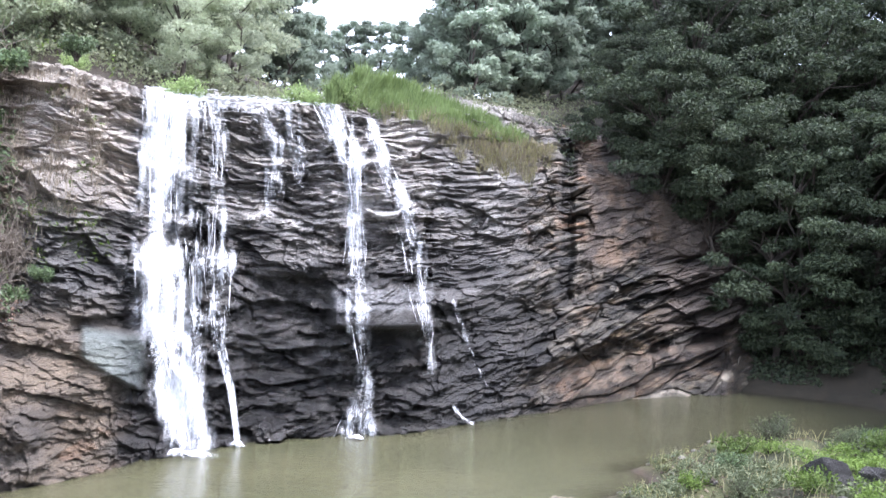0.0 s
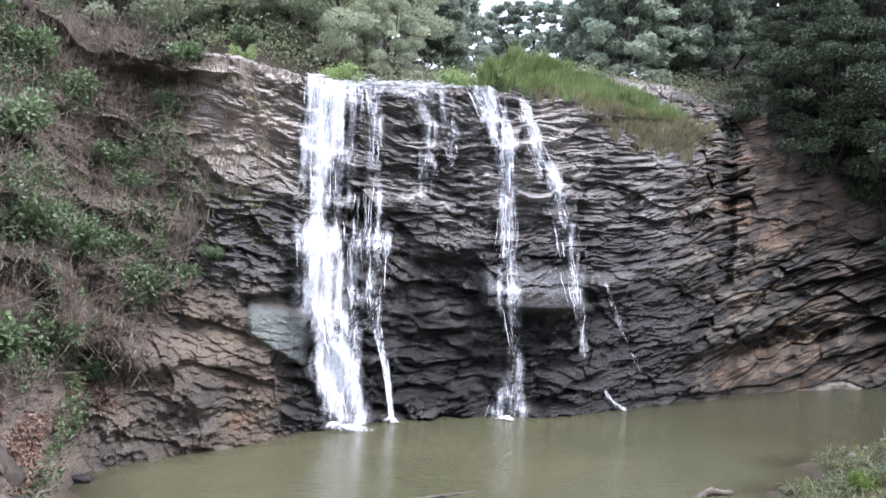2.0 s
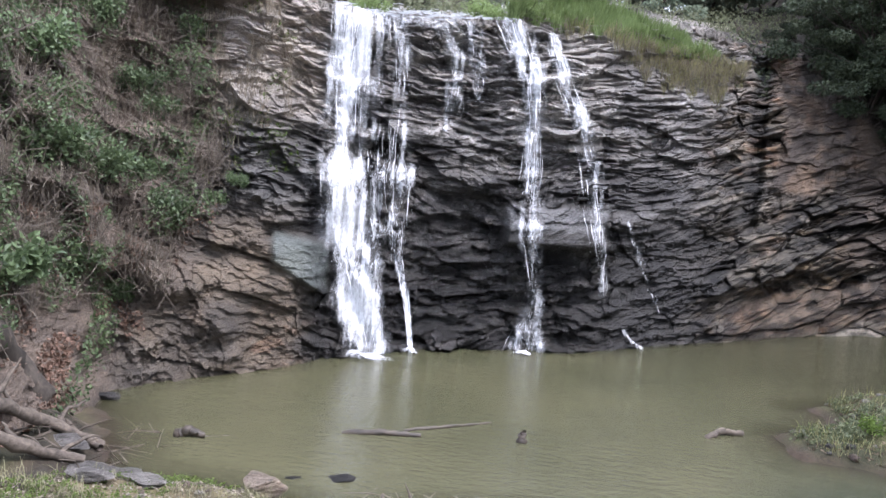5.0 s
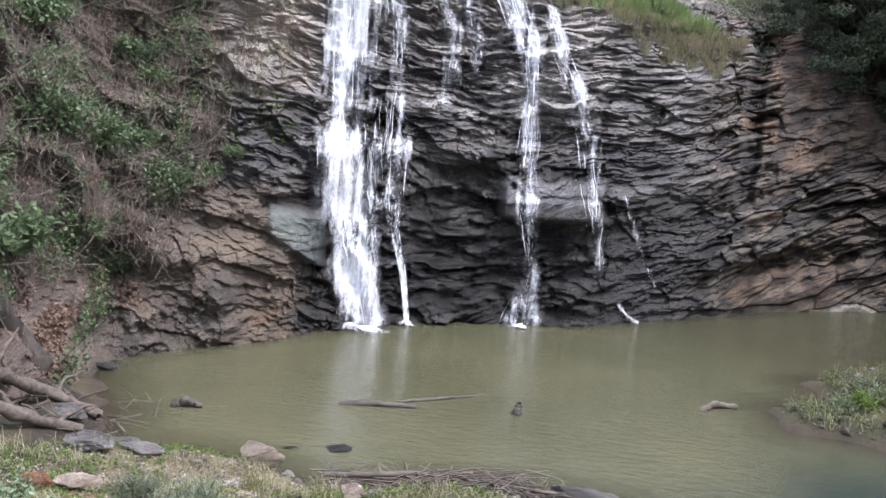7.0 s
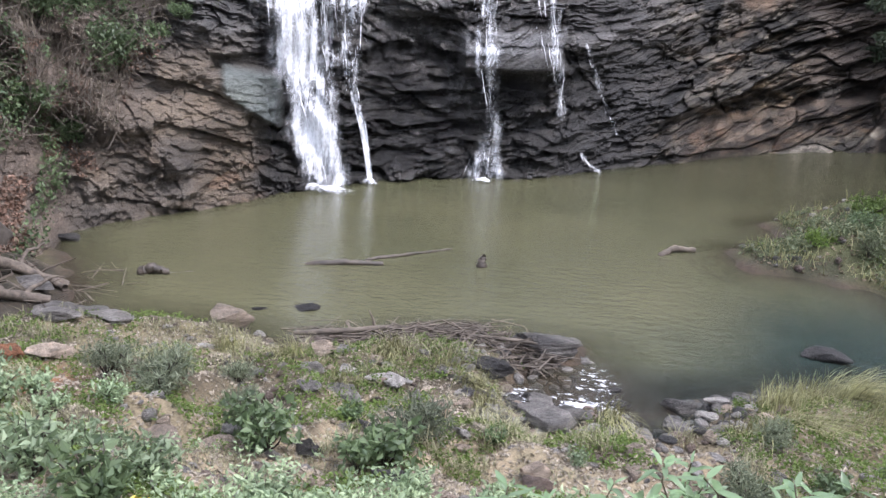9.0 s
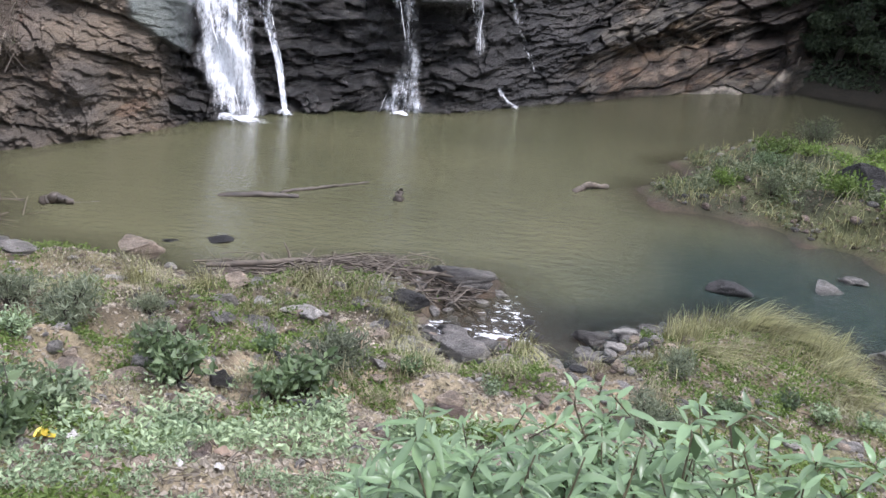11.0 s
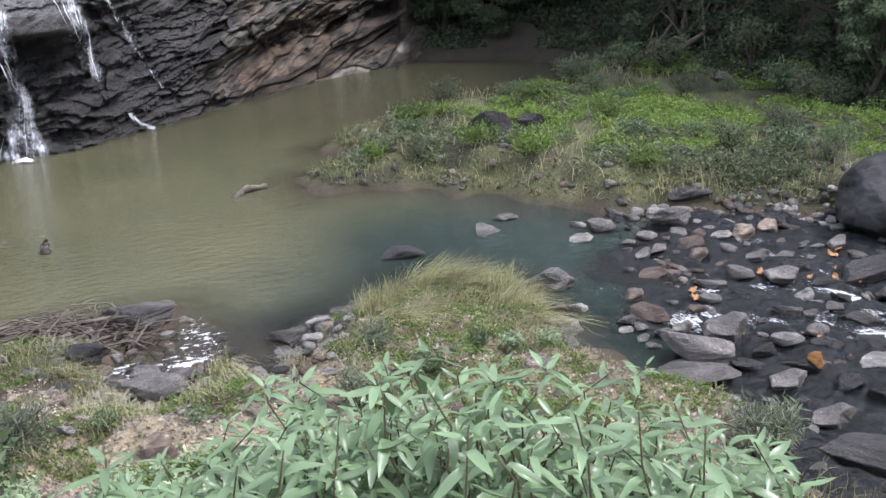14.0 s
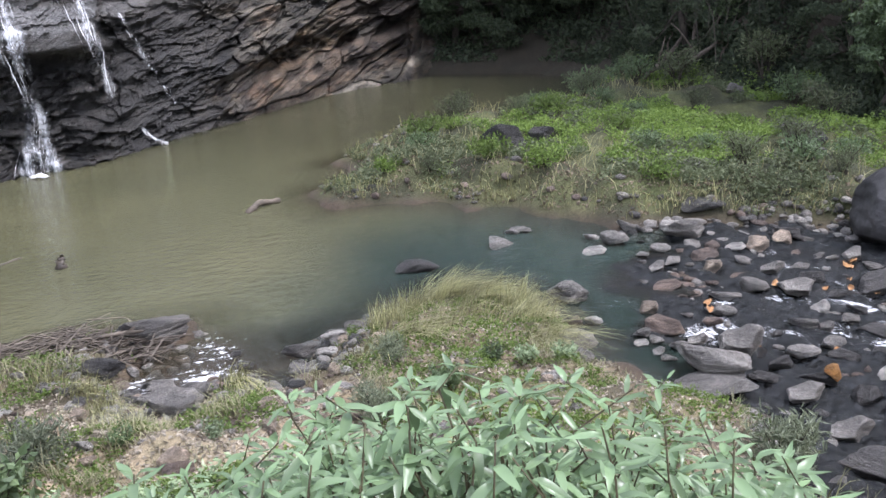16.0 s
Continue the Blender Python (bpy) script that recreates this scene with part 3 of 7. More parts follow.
knob = 0.7 * (rh[0] - 0.5) + (rh[1] - 0.5) * hu * 1.7 + (rh[2] - 0.7) * hw2 * 1.7


fold = 0.6 * layered(arc * 0.26, height * 0.4, 0, 3, 401) + 0.08 * layered(arc * 0.9, height * 1.1, 0, 2, 411)


def beds(thick, length, seed, bend=0.7, folded=1.0):
    """Worn beds that swell and pinch out: each stands out at its foot, leans back above and is undercut below."""
    u = arc + 0.4 * length * layered(arc * 0.5 / length, height * 0.8 / length, 0, 3, seed + 1)
    w = (height - climb) * np.cos(tilt) + folded * fold + bend * thick * layered(u * 0.8 / length, height / length, 2, 4, seed + 2)
    w = w / thick + 0.35 * smooth_noise(w * 0.8 / thick, u * 0.35 / length, 0, seed + 3)
    k = np.floor(w)
    f = w - k
    swell = np.clip(0.55 + 1.1 * smooth_noise(u / length + 9 * hashed(k, k * 0, k * 0, seed), k * 3.3, 0, seed + 4) + 0.5 * smooth_noise(u * 2.7 / length, k * 5.1, 0, seed + 5), 0, 1.4)
    j = np.floor(u * 0.8 / length + 7 * hashed(k, k * 0, k * 0 + 1, seed) + 0.5 * (f - 0.5) * (hashed(k, k * 0, k * 0 + 2, seed) - 0.5))
    step = hashed(k, j, k * 0 + 3, seed)
    shape = between(f, 0.0, 0.24) * (1 - f) ** 1.1 * 1.5
    return shape * (0.45 + 0.75 * swell) * (0.55 + 0.6 * step) - 0.45, swell, step


b_huge, w_huge, c_huge = beds(1.3, 3.4, 301, 0.8)
b_big, w_big, c_big = beds(0.55, 1.7, 311)
b_mid, w_mid, c_mid = beds(0.25, 0.9, 321)
b_fine, w_fine, c_fine = beds(0.11, 0.42, 331)
r_big, rw_big, rc_big = beds(0.95, 3.0, 341, 0.3, 0.35)
r_thin, rw_thin, rc_thin = beds(0.3, 1.5, 351, 0.3, 0.35)
ragged = layered(arc * 0.45, height * 0.5, 0, 3, 99)
dirt = between(-az + 0.8 * ragged, 9.0, 10.2) * between(height + 1.2 * ragged + 0.25 * (az + 12), 6.0, 7.0)
firm = (1 - 0.85 * dirt) * (1 - 0.7 * left_rock)
rough_share = (1 - 0.55 * left_rock) * (1 - 0.75 * dirt) * (1 - 0.5 * right)
out = bulge * (1 - 0.5 * dirt) + (0.62 * mass + 0.52 * facet + 0.26 * knob) * rough_share + (1 - 0.75 * right) * firm * (0.2 * b_huge + 0.24 * b_big + 0.18 * b_mid * rugged + 0.07 * b_fine)
out = out + right * (1 - 0.9 * dirt) * (0.45 * r_big + 0.22 * r_thin + 0.85 * s_block - 0.12 * k_block + 0.34 * s_lump - 0.05 * k_lump + 0.16 * s_chip + 0.1 * s_flake + 0.16 * layered(arc * 2.2, height * 3.0, 2, 4, 171)) * (0.3 + 0.7 * between(height, 0.4, 1.6))
out = out + dirt * (0.5 * layered(arc * 1.5, height * 0.3, 0, 4, 98) + 0.3 * layered(arc * 0.8, height * 0.8, 5, 4, 198) + 0.1 * s_chip + 0.12 * s_lump) + left_rock * (0.35 * s_big + 0.5 * layered(arc * 0.5 + 0.3 * height, height * 1.1 - 0.15 * arc, 6, 2, 431) + 0.05 * s_chip) + (0.14 * s_chip * wall + 0.09 * s_flake) * (1 - 0.7 * right)
wild = between(az, 28.5, 32) * between(height, 0.8, 2.5)
out = out + wild * (0.55 * layered(arc * 0.55, height * 0.6, 3, 3, 421) + 0.9 * between(layered(arc * 0.4, height * 0.5, 9, 2, 425), 0.0, 0.5))
out = out + 0.09 * layered(arc * 1.6, height * 3.0, 1.7, 4, 71) + 0.05 * np.abs(layered(arc * 3.1, height * 7.0, 5, 3, 73))
# dark pockets between the blocks of the flank: cut back, their shade painted below
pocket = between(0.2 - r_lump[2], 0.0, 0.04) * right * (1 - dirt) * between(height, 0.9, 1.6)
out = out - 0.5 * pocket
# ledges: under the main fall, the wide shelf of the second, a dark overhang between, the long brown rock at the foot
out = out + 0.9 * between(height, 4.9, 5.6) * between(-height, -6.6, -5.9) * between(az, 14.5, 16) * between(-az, -22.5, -21)
shelf = between(height, 3.3, 3.75) * np.clip((5.15 - height) / 0.9, 0, 1) * between(az + 0.6 * smooth_noise(height * 2, 0, 0, 67), 0.6, 1.6) * between(-az, -8.6, -7.8)
out = out * (1 - 0.85 * shelf) + 1.3 * shelf
out = out + 0.9 * between(height, 5.0, 5.6) * between(-height, -7.8, -6.2) * between(az, 7.8, 9.5) * between(-az, -14.2, -12.5)
out = out - 0.5 * between(height, 3.0, 4.2) * between(-height, -5.3, -5.0) * between(az, 7.8, 9.5) * between(-az, -14.2, -12.5)
foot_slab = between(1.15 - np.clip(height - (0.45 + (az + 8) * -0.12), 0, None) / 0.75, 0, 0.5) * between(-az, 5.5, 12) * between(az, -20.3, -19)
out = out * (1 - 0.5 * foot_slab) + foot_slab * (1.45 + 0.25 * (r_block[0] - 0.5) - 0.2 * k_block)
out = out + 0.8 * between(1.1 - np.abs(height - (2.3 + (az + 8) * -0.16)) / 0.6, 0, 0.5) * between(-az, 5, 7) * between(az, -17, -15)
out = out + 0.9 * between(-height, -4.4, -1.0) * between(az, 21, 24) * between(-az, -38, -33)
smooth_slab = between(az, 20.2, 21.0) * between(-az, -24.8, -24.2) * between(height - 0.26 * (az - 22.5), 2.3, 2.6) * between(-height + 0.1 * (az - 22.5), -3.75, -3.5)
out = out * (1 - 0.65 * smooth_slab) + smooth_slab * (0.75 - 0.3 * (height - 2.8))
out = out - 0.5 * between(az, 20.2, 21.0) * between(-az, -25.4, -24.8) * between(height, 3.55, 3.7) * between(-height, -4.15, -3.95)
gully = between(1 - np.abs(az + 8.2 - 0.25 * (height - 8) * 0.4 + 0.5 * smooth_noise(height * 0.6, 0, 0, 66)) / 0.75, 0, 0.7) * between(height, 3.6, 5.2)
out = out - 0.9 * gully
out = out * between(v, -0.3, 0.0) * np.where(v > 1, 0.35 + 0.65 * np.exp(-over * 7), 1.0)
cz = cz + np.where(v > 1, 0.35 * out, 0.0)
surface = cr - out
# the foot follows the water's edge
waterline = surface[np.argmin(np.abs(cv))]
wide = np.ones(25) / 25
slip = np.convolve(np.pad(np.interp(ca, CLIFF_TURN, CLIFF_FOOT) - waterline, 12, mode="edge"), wide, "valid")
surface = surface + slip[None, :] * between(-height, -3.5, -0.3)
verts = np.stack([*spot(az, surface), cz], -1).reshape(-1, 3)

# tones of the rock: dark wet slate, tan at the dry lip, brown and rust at the sides
slate = np.array([0.09, 0.085, 0.077])
pale = np.array([0.215, 0.21, 0.2])
tan = np.array([0.56, 0.5, 0.425])
brown = np.array([0.15, 0.12, 0.085])
rust = np.array([0.26, 0.155, 0.09])
soil_red = np.array([0.125, 0.083, 0.05])
mint = np.array([0.22, 0.27, 0.25])
spots = layered(arc * 0.5, height * 0.8, 0, 4, 81)[..., None]
light_bed = between(0.3 * c_mid + 0.25 * c_fine + 0.2 * c_big + 0.15 * r_flake[1] + 0.15 * rc[0] + 0.25 * spots[..., 0], 0.45, 0.95)
# skylight on the upper wall is put into the tone, brighter with height
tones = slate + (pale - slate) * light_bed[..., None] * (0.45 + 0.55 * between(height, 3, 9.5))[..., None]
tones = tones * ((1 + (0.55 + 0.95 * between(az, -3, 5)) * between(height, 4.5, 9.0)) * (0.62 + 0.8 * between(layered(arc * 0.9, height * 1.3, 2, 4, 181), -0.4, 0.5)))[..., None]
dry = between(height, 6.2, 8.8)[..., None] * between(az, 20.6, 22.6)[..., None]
# bright haze towards the lip, put into the tone too
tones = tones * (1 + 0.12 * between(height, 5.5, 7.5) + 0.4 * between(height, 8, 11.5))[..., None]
# pale grey ledges whose wet sheen is put into the tone
pale_sheen = (between(az, 20.8, 22) * between(-az, -29.5, -28) * between(height, 3.7, 4.3) * between(-height, -7.2, -6.2))[..., None]
tones = tones + (np.array([0.25, 0.245, 0.225]) * (0.5 + 0.8 * light_bed[..., None]) - tones) * 0.7 * pale_sheen
tones = tones * (1 - 0.85 * dry) + tan * 0.85 * dry
lip_tan = (between(height, 10.3, 11.6) * between(spots[..., 0], -0.3, 0.5))[..., None]
tones = tones * (1 - 0.45 * lip_tan) + tan * 0.45 * lip_tan
lr = (left_rock * (0.45 + 0.55 * between(spots[..., 0] + 0.6 * (r_block[0] - 0.5), -0.5, 0.4)))[..., None]
tones = tones * (1 - lr) + brown * 1.4 * lr
lr2 = (left_rock * between(r_chip[1] + 0.4 * spots[..., 0], 0.75, 1.1) * between(-height, -2.2, -0.6))[..., None]
tones = tones * (1 - 0.5 * lr2) + rust * 0.5 * lr2
# sky shining on the wet shelf top is painted as a pale tone
shelf_sheen = between(shelf, 0.1, 0.4) * between(height, 4.0, 4.3)
tones = tones + (np.array([0.27, 0.27, 0.265]) - tones) * 0.85 * shelf_sheen[..., None]
flank = slate * 0.75 + (brown - slate * 0.75) * between(r_block[1] + 0.35 * spots[..., 0], 0.25, 0.6)[..., None]
flank = flank + (np.array([0.3, 0.29, 0.275]) - flank) * (0.85 * between(r_block[0] + 0.35 * r_lump[0] + 0.3 * spots[..., 0], 0.75, 1.05))[..., None]
flank = flank + (rust - flank) * (0.8 * between(r_block[2] + 0.3 * r_lump[1] + 0.4 * spots[..., 0], 0.9, 1.25))[..., None]
mottle = between(layered(arc * 3.4, height * 4.2, 6, 4, 173) + 0.5 * (r_chip[0] - 0.5), -0.35, 0.45)
flank = flank * (0.45 + 1.15 * mottle)[..., None]
flank = flank + (np.array([0.3, 0.285, 0.255]) - flank) * (0.6 * between(layered(arc * 2.1 + 0.8 * height, height * 3.8, 1, 4, 175) + 0.4 * (r_flake[1] - 0.5), 0.12, 0.42))[..., None]
flank = flank * ((0.55 + 0.6 * r_lump[2]) * (0.7 + 0.5 * rc_thin) * (0.75 + 0.5 * between(layered(arc * 1.8, height * 2.2, 4, 3, 183), -0.4, 0.4)))[..., None] * [1.06, 1.0, 0.86]
tones = tones * (1 - right[..., None]) + flank * right[..., None]
foot_rock = (between(1.2 - np.abs(height - (0.5 + (az + 8) * -0.12)) / 0.9, 0, 0.5) * between(-az, 6, 9))[..., None]
tones = tones + (np.array([0.2, 0.145, 0.1]) * ((0.75 + 0.5 * r_block[0]) * (0.45 + 1.1 * mottle))[..., None] - tones) * 0.65 * foot_rock
red = dirt[..., None]
tones = tones * (1 - 0.85 * red) + soil_red * (0.45 + 1.3 * between(layered(arc * 2.0, height * 0.5, 7, 4, 199) + 0.5 * layered(arc * 2.5, height * 3.0, 3, 3, 200), -0.5, 0.6))[..., None] * 0.85 * red
slab_green = smooth_slab[..., None]
tones = tones * (1 - 0.7 * slab_green) + mint * 0.7 * slab_green
earth = np.maximum(between(az, 27.3, 29.5) * between(height, 4.6, 5.6), between(az, 29, 31.5) * between(height, 1.6, 3.0))
earth = np.maximum(earth, between(az, 34, 36))[..., None]
earth = np.maximum(earth, (between(-az, 13, 16) * between(height, 2.2, 3.5))[..., None])
tones = tones * (1 - earth) + np.where(az[..., None] > 0, np.array([0.2, 0.155, 0.115]), np.array([0.12, 0.09, 0.063])) * earth
# shade inside the gully and the pockets is painted into the tone
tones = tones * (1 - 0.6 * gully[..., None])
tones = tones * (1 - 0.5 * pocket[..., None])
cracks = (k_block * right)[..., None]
# joints a little darker; the dim lower wall is put into the tone
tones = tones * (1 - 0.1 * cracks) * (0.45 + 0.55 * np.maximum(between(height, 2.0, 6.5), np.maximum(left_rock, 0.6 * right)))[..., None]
wet = between(az, -3, 3) * between(-az, -23.5, -20.5) * (1 - dry[..., 0])
wet = np.maximum(wet, (0.45 + 0.3 * right * between(-height, -6, -4)) * (1 - earth[..., 0]) * (1 - 0.6 * dry[..., 0])) * (0.6 + 0.4 * between(spots[..., 0], -0.4, 0.3))
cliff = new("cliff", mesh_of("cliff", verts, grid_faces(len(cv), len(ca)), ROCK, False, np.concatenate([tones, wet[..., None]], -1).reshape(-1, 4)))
tagged(cliff, "dark wet layered rock face with brown dry flanks", "cliff", kind="structure")

# ---- the pool ----
wx, wy = np.meshgrid(np.linspace(-16, 27, 260), np.linspace(1.5, 49, 270))
wd = shore(wx, wy)
wz = -stream_drop(wx, wy) + 0.0
olive, teal, brownish = np.array([0.09, 0.089, 0.05]), np.array([0.03, 0.047, 0.041]), np.array([0.06, 0.05, 0.034])
deep = between(-wd, -0.1, 0.4)[..., None]
ux, uy = sketch(wx, wy)
channel = (between(ux + 0.5 * (16 - uy) + 0.8 * layered(ux * 0.4, uy * 0.4, 0, 2, 74), 0.7, 6.4) * between(-uy, -21, -14.5))[..., None]
cove = (between(ux, -1.5, 0.3) * between(-ux, -4.8, -3.0) * between(-uy, -13.6, -12.2))[..., None]
wt = olive * deep + brownish * (1 - deep)
# the dark forest mirrored in the far water is put into its colour
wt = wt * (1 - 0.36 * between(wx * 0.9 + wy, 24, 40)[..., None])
wt = wt * (1 - cove) + brownish * cove
wt = wt * (1 - channel) + teal * channel
run_out = between(ux - 0.6 * uy + 1.3 * layered(ux * 0.9, uy * 0.9, 0, 3, 65), 0.6, 1.8)[..., None] * between(-uy, -14.5, -13)[..., None]
wt = wt * (1 - run_out) + np.array([0.022, 0.021, 0.019]) * run_out
alpha = (0.6 + 0.4 * between(-wd, 0.1, 1.6)) * (1 - 0.22 * channel[..., 0]) * (1 - 0.35 * cove[..., 0])
keep = (wd < 0.9)
fw = grid_faces(270, 260)
fw = fw[keep.ravel()[fw].any(1)]
water_points = np.stack([wx, wy, wz], -1).reshape(-1, 3)
fast = (run_out.reshape(-1)[fw] > 0.97).all(1)
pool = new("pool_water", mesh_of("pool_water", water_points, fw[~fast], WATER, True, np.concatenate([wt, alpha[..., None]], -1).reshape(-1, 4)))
tagged(pool, "murky olive green pool below the waterfall", "water", kind="structure")
sx, sy = np.meshgrid(np.linspace(6.2, 18.5, 260), np.linspace(2.6, 16.0, 270))
along, across = 0.57 * sx - 0.82 * sy, 0.82 * sx + 0.57 * sy
qx, qy = sketch(sx, sy)
quick = between(qx - 0.6 * qy + 1.3 * layered(qx * 0.9, qy * 0.9, 0, 3, 65), 1.1, 2.2) * between(-qy, -14.5, -13.5)
chop = 0.1 * layered(along * 1.6, across * 3.6, 0, 4, 63) + 0.06 * np.abs(smooth_noise(along * 3, across * 6, 0, 64))
sz = -stream_drop(sx, sy) + quick * chop - 0.012 * (1 - quick)
fs = grid_faces(270, 260)
fs = fs[((quick > 0.05) & (shore(sx, sy) < 0.9)).ravel()[fs].all(1)]
stream = new("stream_water", mesh_of("stream_water", np.stack([sx, sy, sz], -1).reshape(-1, 3), fs, STREAM, True))
tagged(stream, "dark ruffled stream running over stones", "water", kind="structure")

# ---- falling water ----
def rock_at(a, z):
    """The rough cliff's distance at a turn and height, over its steep part."""
    col = (47 - np.asarray(a)) / 74 * 899
    vv = np.clip(np.asarray(z) / lip_of(a), -0.09, 1.0)
    row = (vv + 0.09) / 1.09 * 329
    c0, r0 = np.clip(col.astype(int), 0, 898), np.clip(row.astype(int), 0, 328)
    fc, fr = col - c0, row - r0
    return (surface[r0, c0] * (1 - fc) * (1 - fr) + surface[r0, c0 + 1] * fc * (1 - fr) + surface[r0 + 1, c0] * (1 - fc) * fr + surface[r0 + 1, c0 + 1] * fc * fr)


def falling(a, z, clear):
    """Water's distance along a way down (top first): it keeps to the rock and leaps over hollows."""
    rock = rock_at(a, z) - clear
    out_r = rock.copy()
    for i in range(1, len(out_r)):
        out_r[i] = min(rock[i], out_r[i - 1] + 0.012)
    return out_r


def place(a, r, z):
    return np.stack([*spot(a, r), z], -1)


def waterfall(label, way, strands, veils, veil, seed, thin=(0.012, 0.05), short=0.14, foam=0.0):
    """way: rows of height, turn and half width (degrees), top first. foam: breadth of the white water where it lands."""
    g = np.random.default_rng(seed)
    way = [(*row, 0.0)[:4] for row in way]
    hz, ha, hw, hd = (np.array(c, float) for c in zip(*way))
    hz = np.minimum(hz, lip_of(ha) + 0.08)
    zz = np.linspace(hz[0], hz[-1], 150)
    mid, half = np.interp(-zz, -hz, ha), 1.5 * np.interp(-zz, -hz, hw)
    mid = mid + 0.12 * half * smooth_noise(zz * 1.3, 0, 0, seed + 2)
    fall = thing("waterfall", *place(mid[-1:], rock_at(mid[-1:], zz[-1:]) - 0.3, zz[-1:])[0], label=label, category="waterfall", group="falls over the cliff")
    inverse = np.array(fall.matrix_world.inverted())
    for k in range(veils):
        across = np.linspace(-1, 1, 48)
        ragged = 1.0 + 0.16 * layered(zz[:, None] * 1.1, np.sign(across) * 5.0, k, 3, seed + 11)
        aa = mid[:, None] + half[:, None] * across * ragged
        rr = np.stack([falling(aa[:, j], zz, 0.05 + 0.06 * k) for j in range(48)], 1)
        for _ in range(2):
            rr[:, 1:-1] = (rr[:, :-2] + 2 * rr[:, 1:-1] + rr[:, 2:]) / 4
        rr = rr + 0.08 * smooth_noise(aa * 6, zz[:, None] * 0.5, k, seed)
        pv = place(aa, rr, np.broadcast_to(zz[:, None], aa.shape)).reshape(-1, 3) @ inverse[:3, :3].T + inverse[:3, 3]
        edge = (-0.5 * np.abs(across) ** 2.3)[None, :] + 0.26 * layered(aa * 2.4, zz[:, None] * 0.7, 7, 3, seed + 3)
        edge = edge + np.interp(-zz, -hz, hd)[:, None]
        uv = np.stack([aa * 0.5 + 3.3 * k + 0.07 * layered(aa * 3, zz[:, None] * 1.7, k, 3, seed + 8), np.broadcast_to(zz[:, None] + 7 * k, aa.shape)], -1).reshape(-1, 2)
        piece("veil", mesh_of("veil", pv, grid_faces(150, 48), veil, True, np.stack([edge, edge, edge, np.broadcast_to(0.96 * between(1 - np.abs(across), 0.0, 0.5), edge.shape)], -1).reshape(-1, 4), uv), fall)
    vs, fs, base = [], [], 0
    for _ in range(strands):
        p = np.clip(g.normal(0, 0.5), -1.05, 1.05)
        z0 = hz[0] - (hz[0] - hz[-1]) * max(0, g.uniform(-0.2, 0.97))
        z1 = max(hz[-1], z0 - (hz[0] - hz[-1]) * g.uniform(0.04, short))
        n = max(6, int((z0 - z1) / 0.1))
        sz = np.linspace(z0, z1, n)
        sa = np.interp(-sz, -hz, ha) + p * np.interp(-sz, -hz, hw) + 0.1 * smooth_noise(sz * 1.1, p * 30, 0, seed + 5) + 0.05 * smooth_noise(sz * 5, p * 30, 0, seed + 6)
        sr = falling(sa, sz, g.uniform(0.08, 0.3))
        w = g.uniform(*thin) * np.sin(np.linspace(0.1, 3.05, n)) * (0.6 + 0.9 * np.abs(smooth_noise(sz * 5, p * 9, 1, seed)))
        dw = np.degrees(w / 28)
        a1, a2 = place(sa - dw, sr, sz), place(sa + dw, sr - 0.02, sz)
        vs.append(np.stack([a1, a2], 1).reshape(-1, 3))
        i = base + 2 * np.arange(n - 1)
        fs.append(np.stack([i, i + 1, i + 3, i + 2], 1))
        base += 2 * n
    vs = np.concatenate(vs) @ inverse[:3, :3].T + inverse[:3, 3]
    tagged(piece("strand_spray", mesh_of("strand_spray", vs, np.concatenate(fs), SPRAY, True), fall, "thin white strands of falling water"), kind="stuff")
    # drops and torn flecks
    n = strands * 7
    t = g.uniform(0, 1, n) ** 0.9
    sz = hz[0] + (hz[-1] - hz[0]) * t
    sa = np.interp(-sz, -hz, ha) + g.normal(0, 0.42, n) * np.interp(-sz, -hz, hw)
    sr = rock_at(sa, sz) - g.uniform(0.05, 0.5, n)
    c = place(sa, sr, sz) @ inverse[:3, :3].T + inverse[:3, 3]
    L, W = g.uniform(0.015, 0.08, n)[:, None], g.uniform(0.003, 0.008, n)[:, None]
    side = np.array([[1.0, 0, 0]]) * W
    down = np.array([[0, 0, 1.0]]) * L
    vs = np.stack([c - down, c + side, c + down, c - side], 1).reshape(-1, 3)
    i = 4 * np.arange(n)
    tagged(piece("drop_spray", mesh_of("drop_spray", vs, np.stack([i, i + 1, i + 2, i + 3], 1), SPRAY), fall, "white flecks and drops"), kind="stuff")
    if foam:
        foot = fall.matrix_world.translation
        u, w = np.meshgrid(np.linspace(-1, 1, 40), np.linspace(-1, 1, 24))
        rad = np.hypot(u, w)
        lump = np.exp(-5 * rad**2) * (0.16 + 0.1 * layered(u * 5, w * 4, 0, 2, seed))
        pv = np.stack([u * foam * 1.9, w * foam * 0.85 - foam * 0.45, -foot.z + 0.012 + np.clip(lump, 0, None)], -1).reshape(-1, 3)
        fade = (0.42 - 1.0 * rad).ravel()
        uv = np.stack([u * foam * 1.9, w * foam * 0.85], -1).reshape(-1, 2)
        piece("foam", mesh_of("foam", pv, grid_faces(24, 40), FOAM, True, np.stack([fade, fade, fade, fade * 0 + 1], -1), uv), fall, "churned white foam on the pool")
    return fall


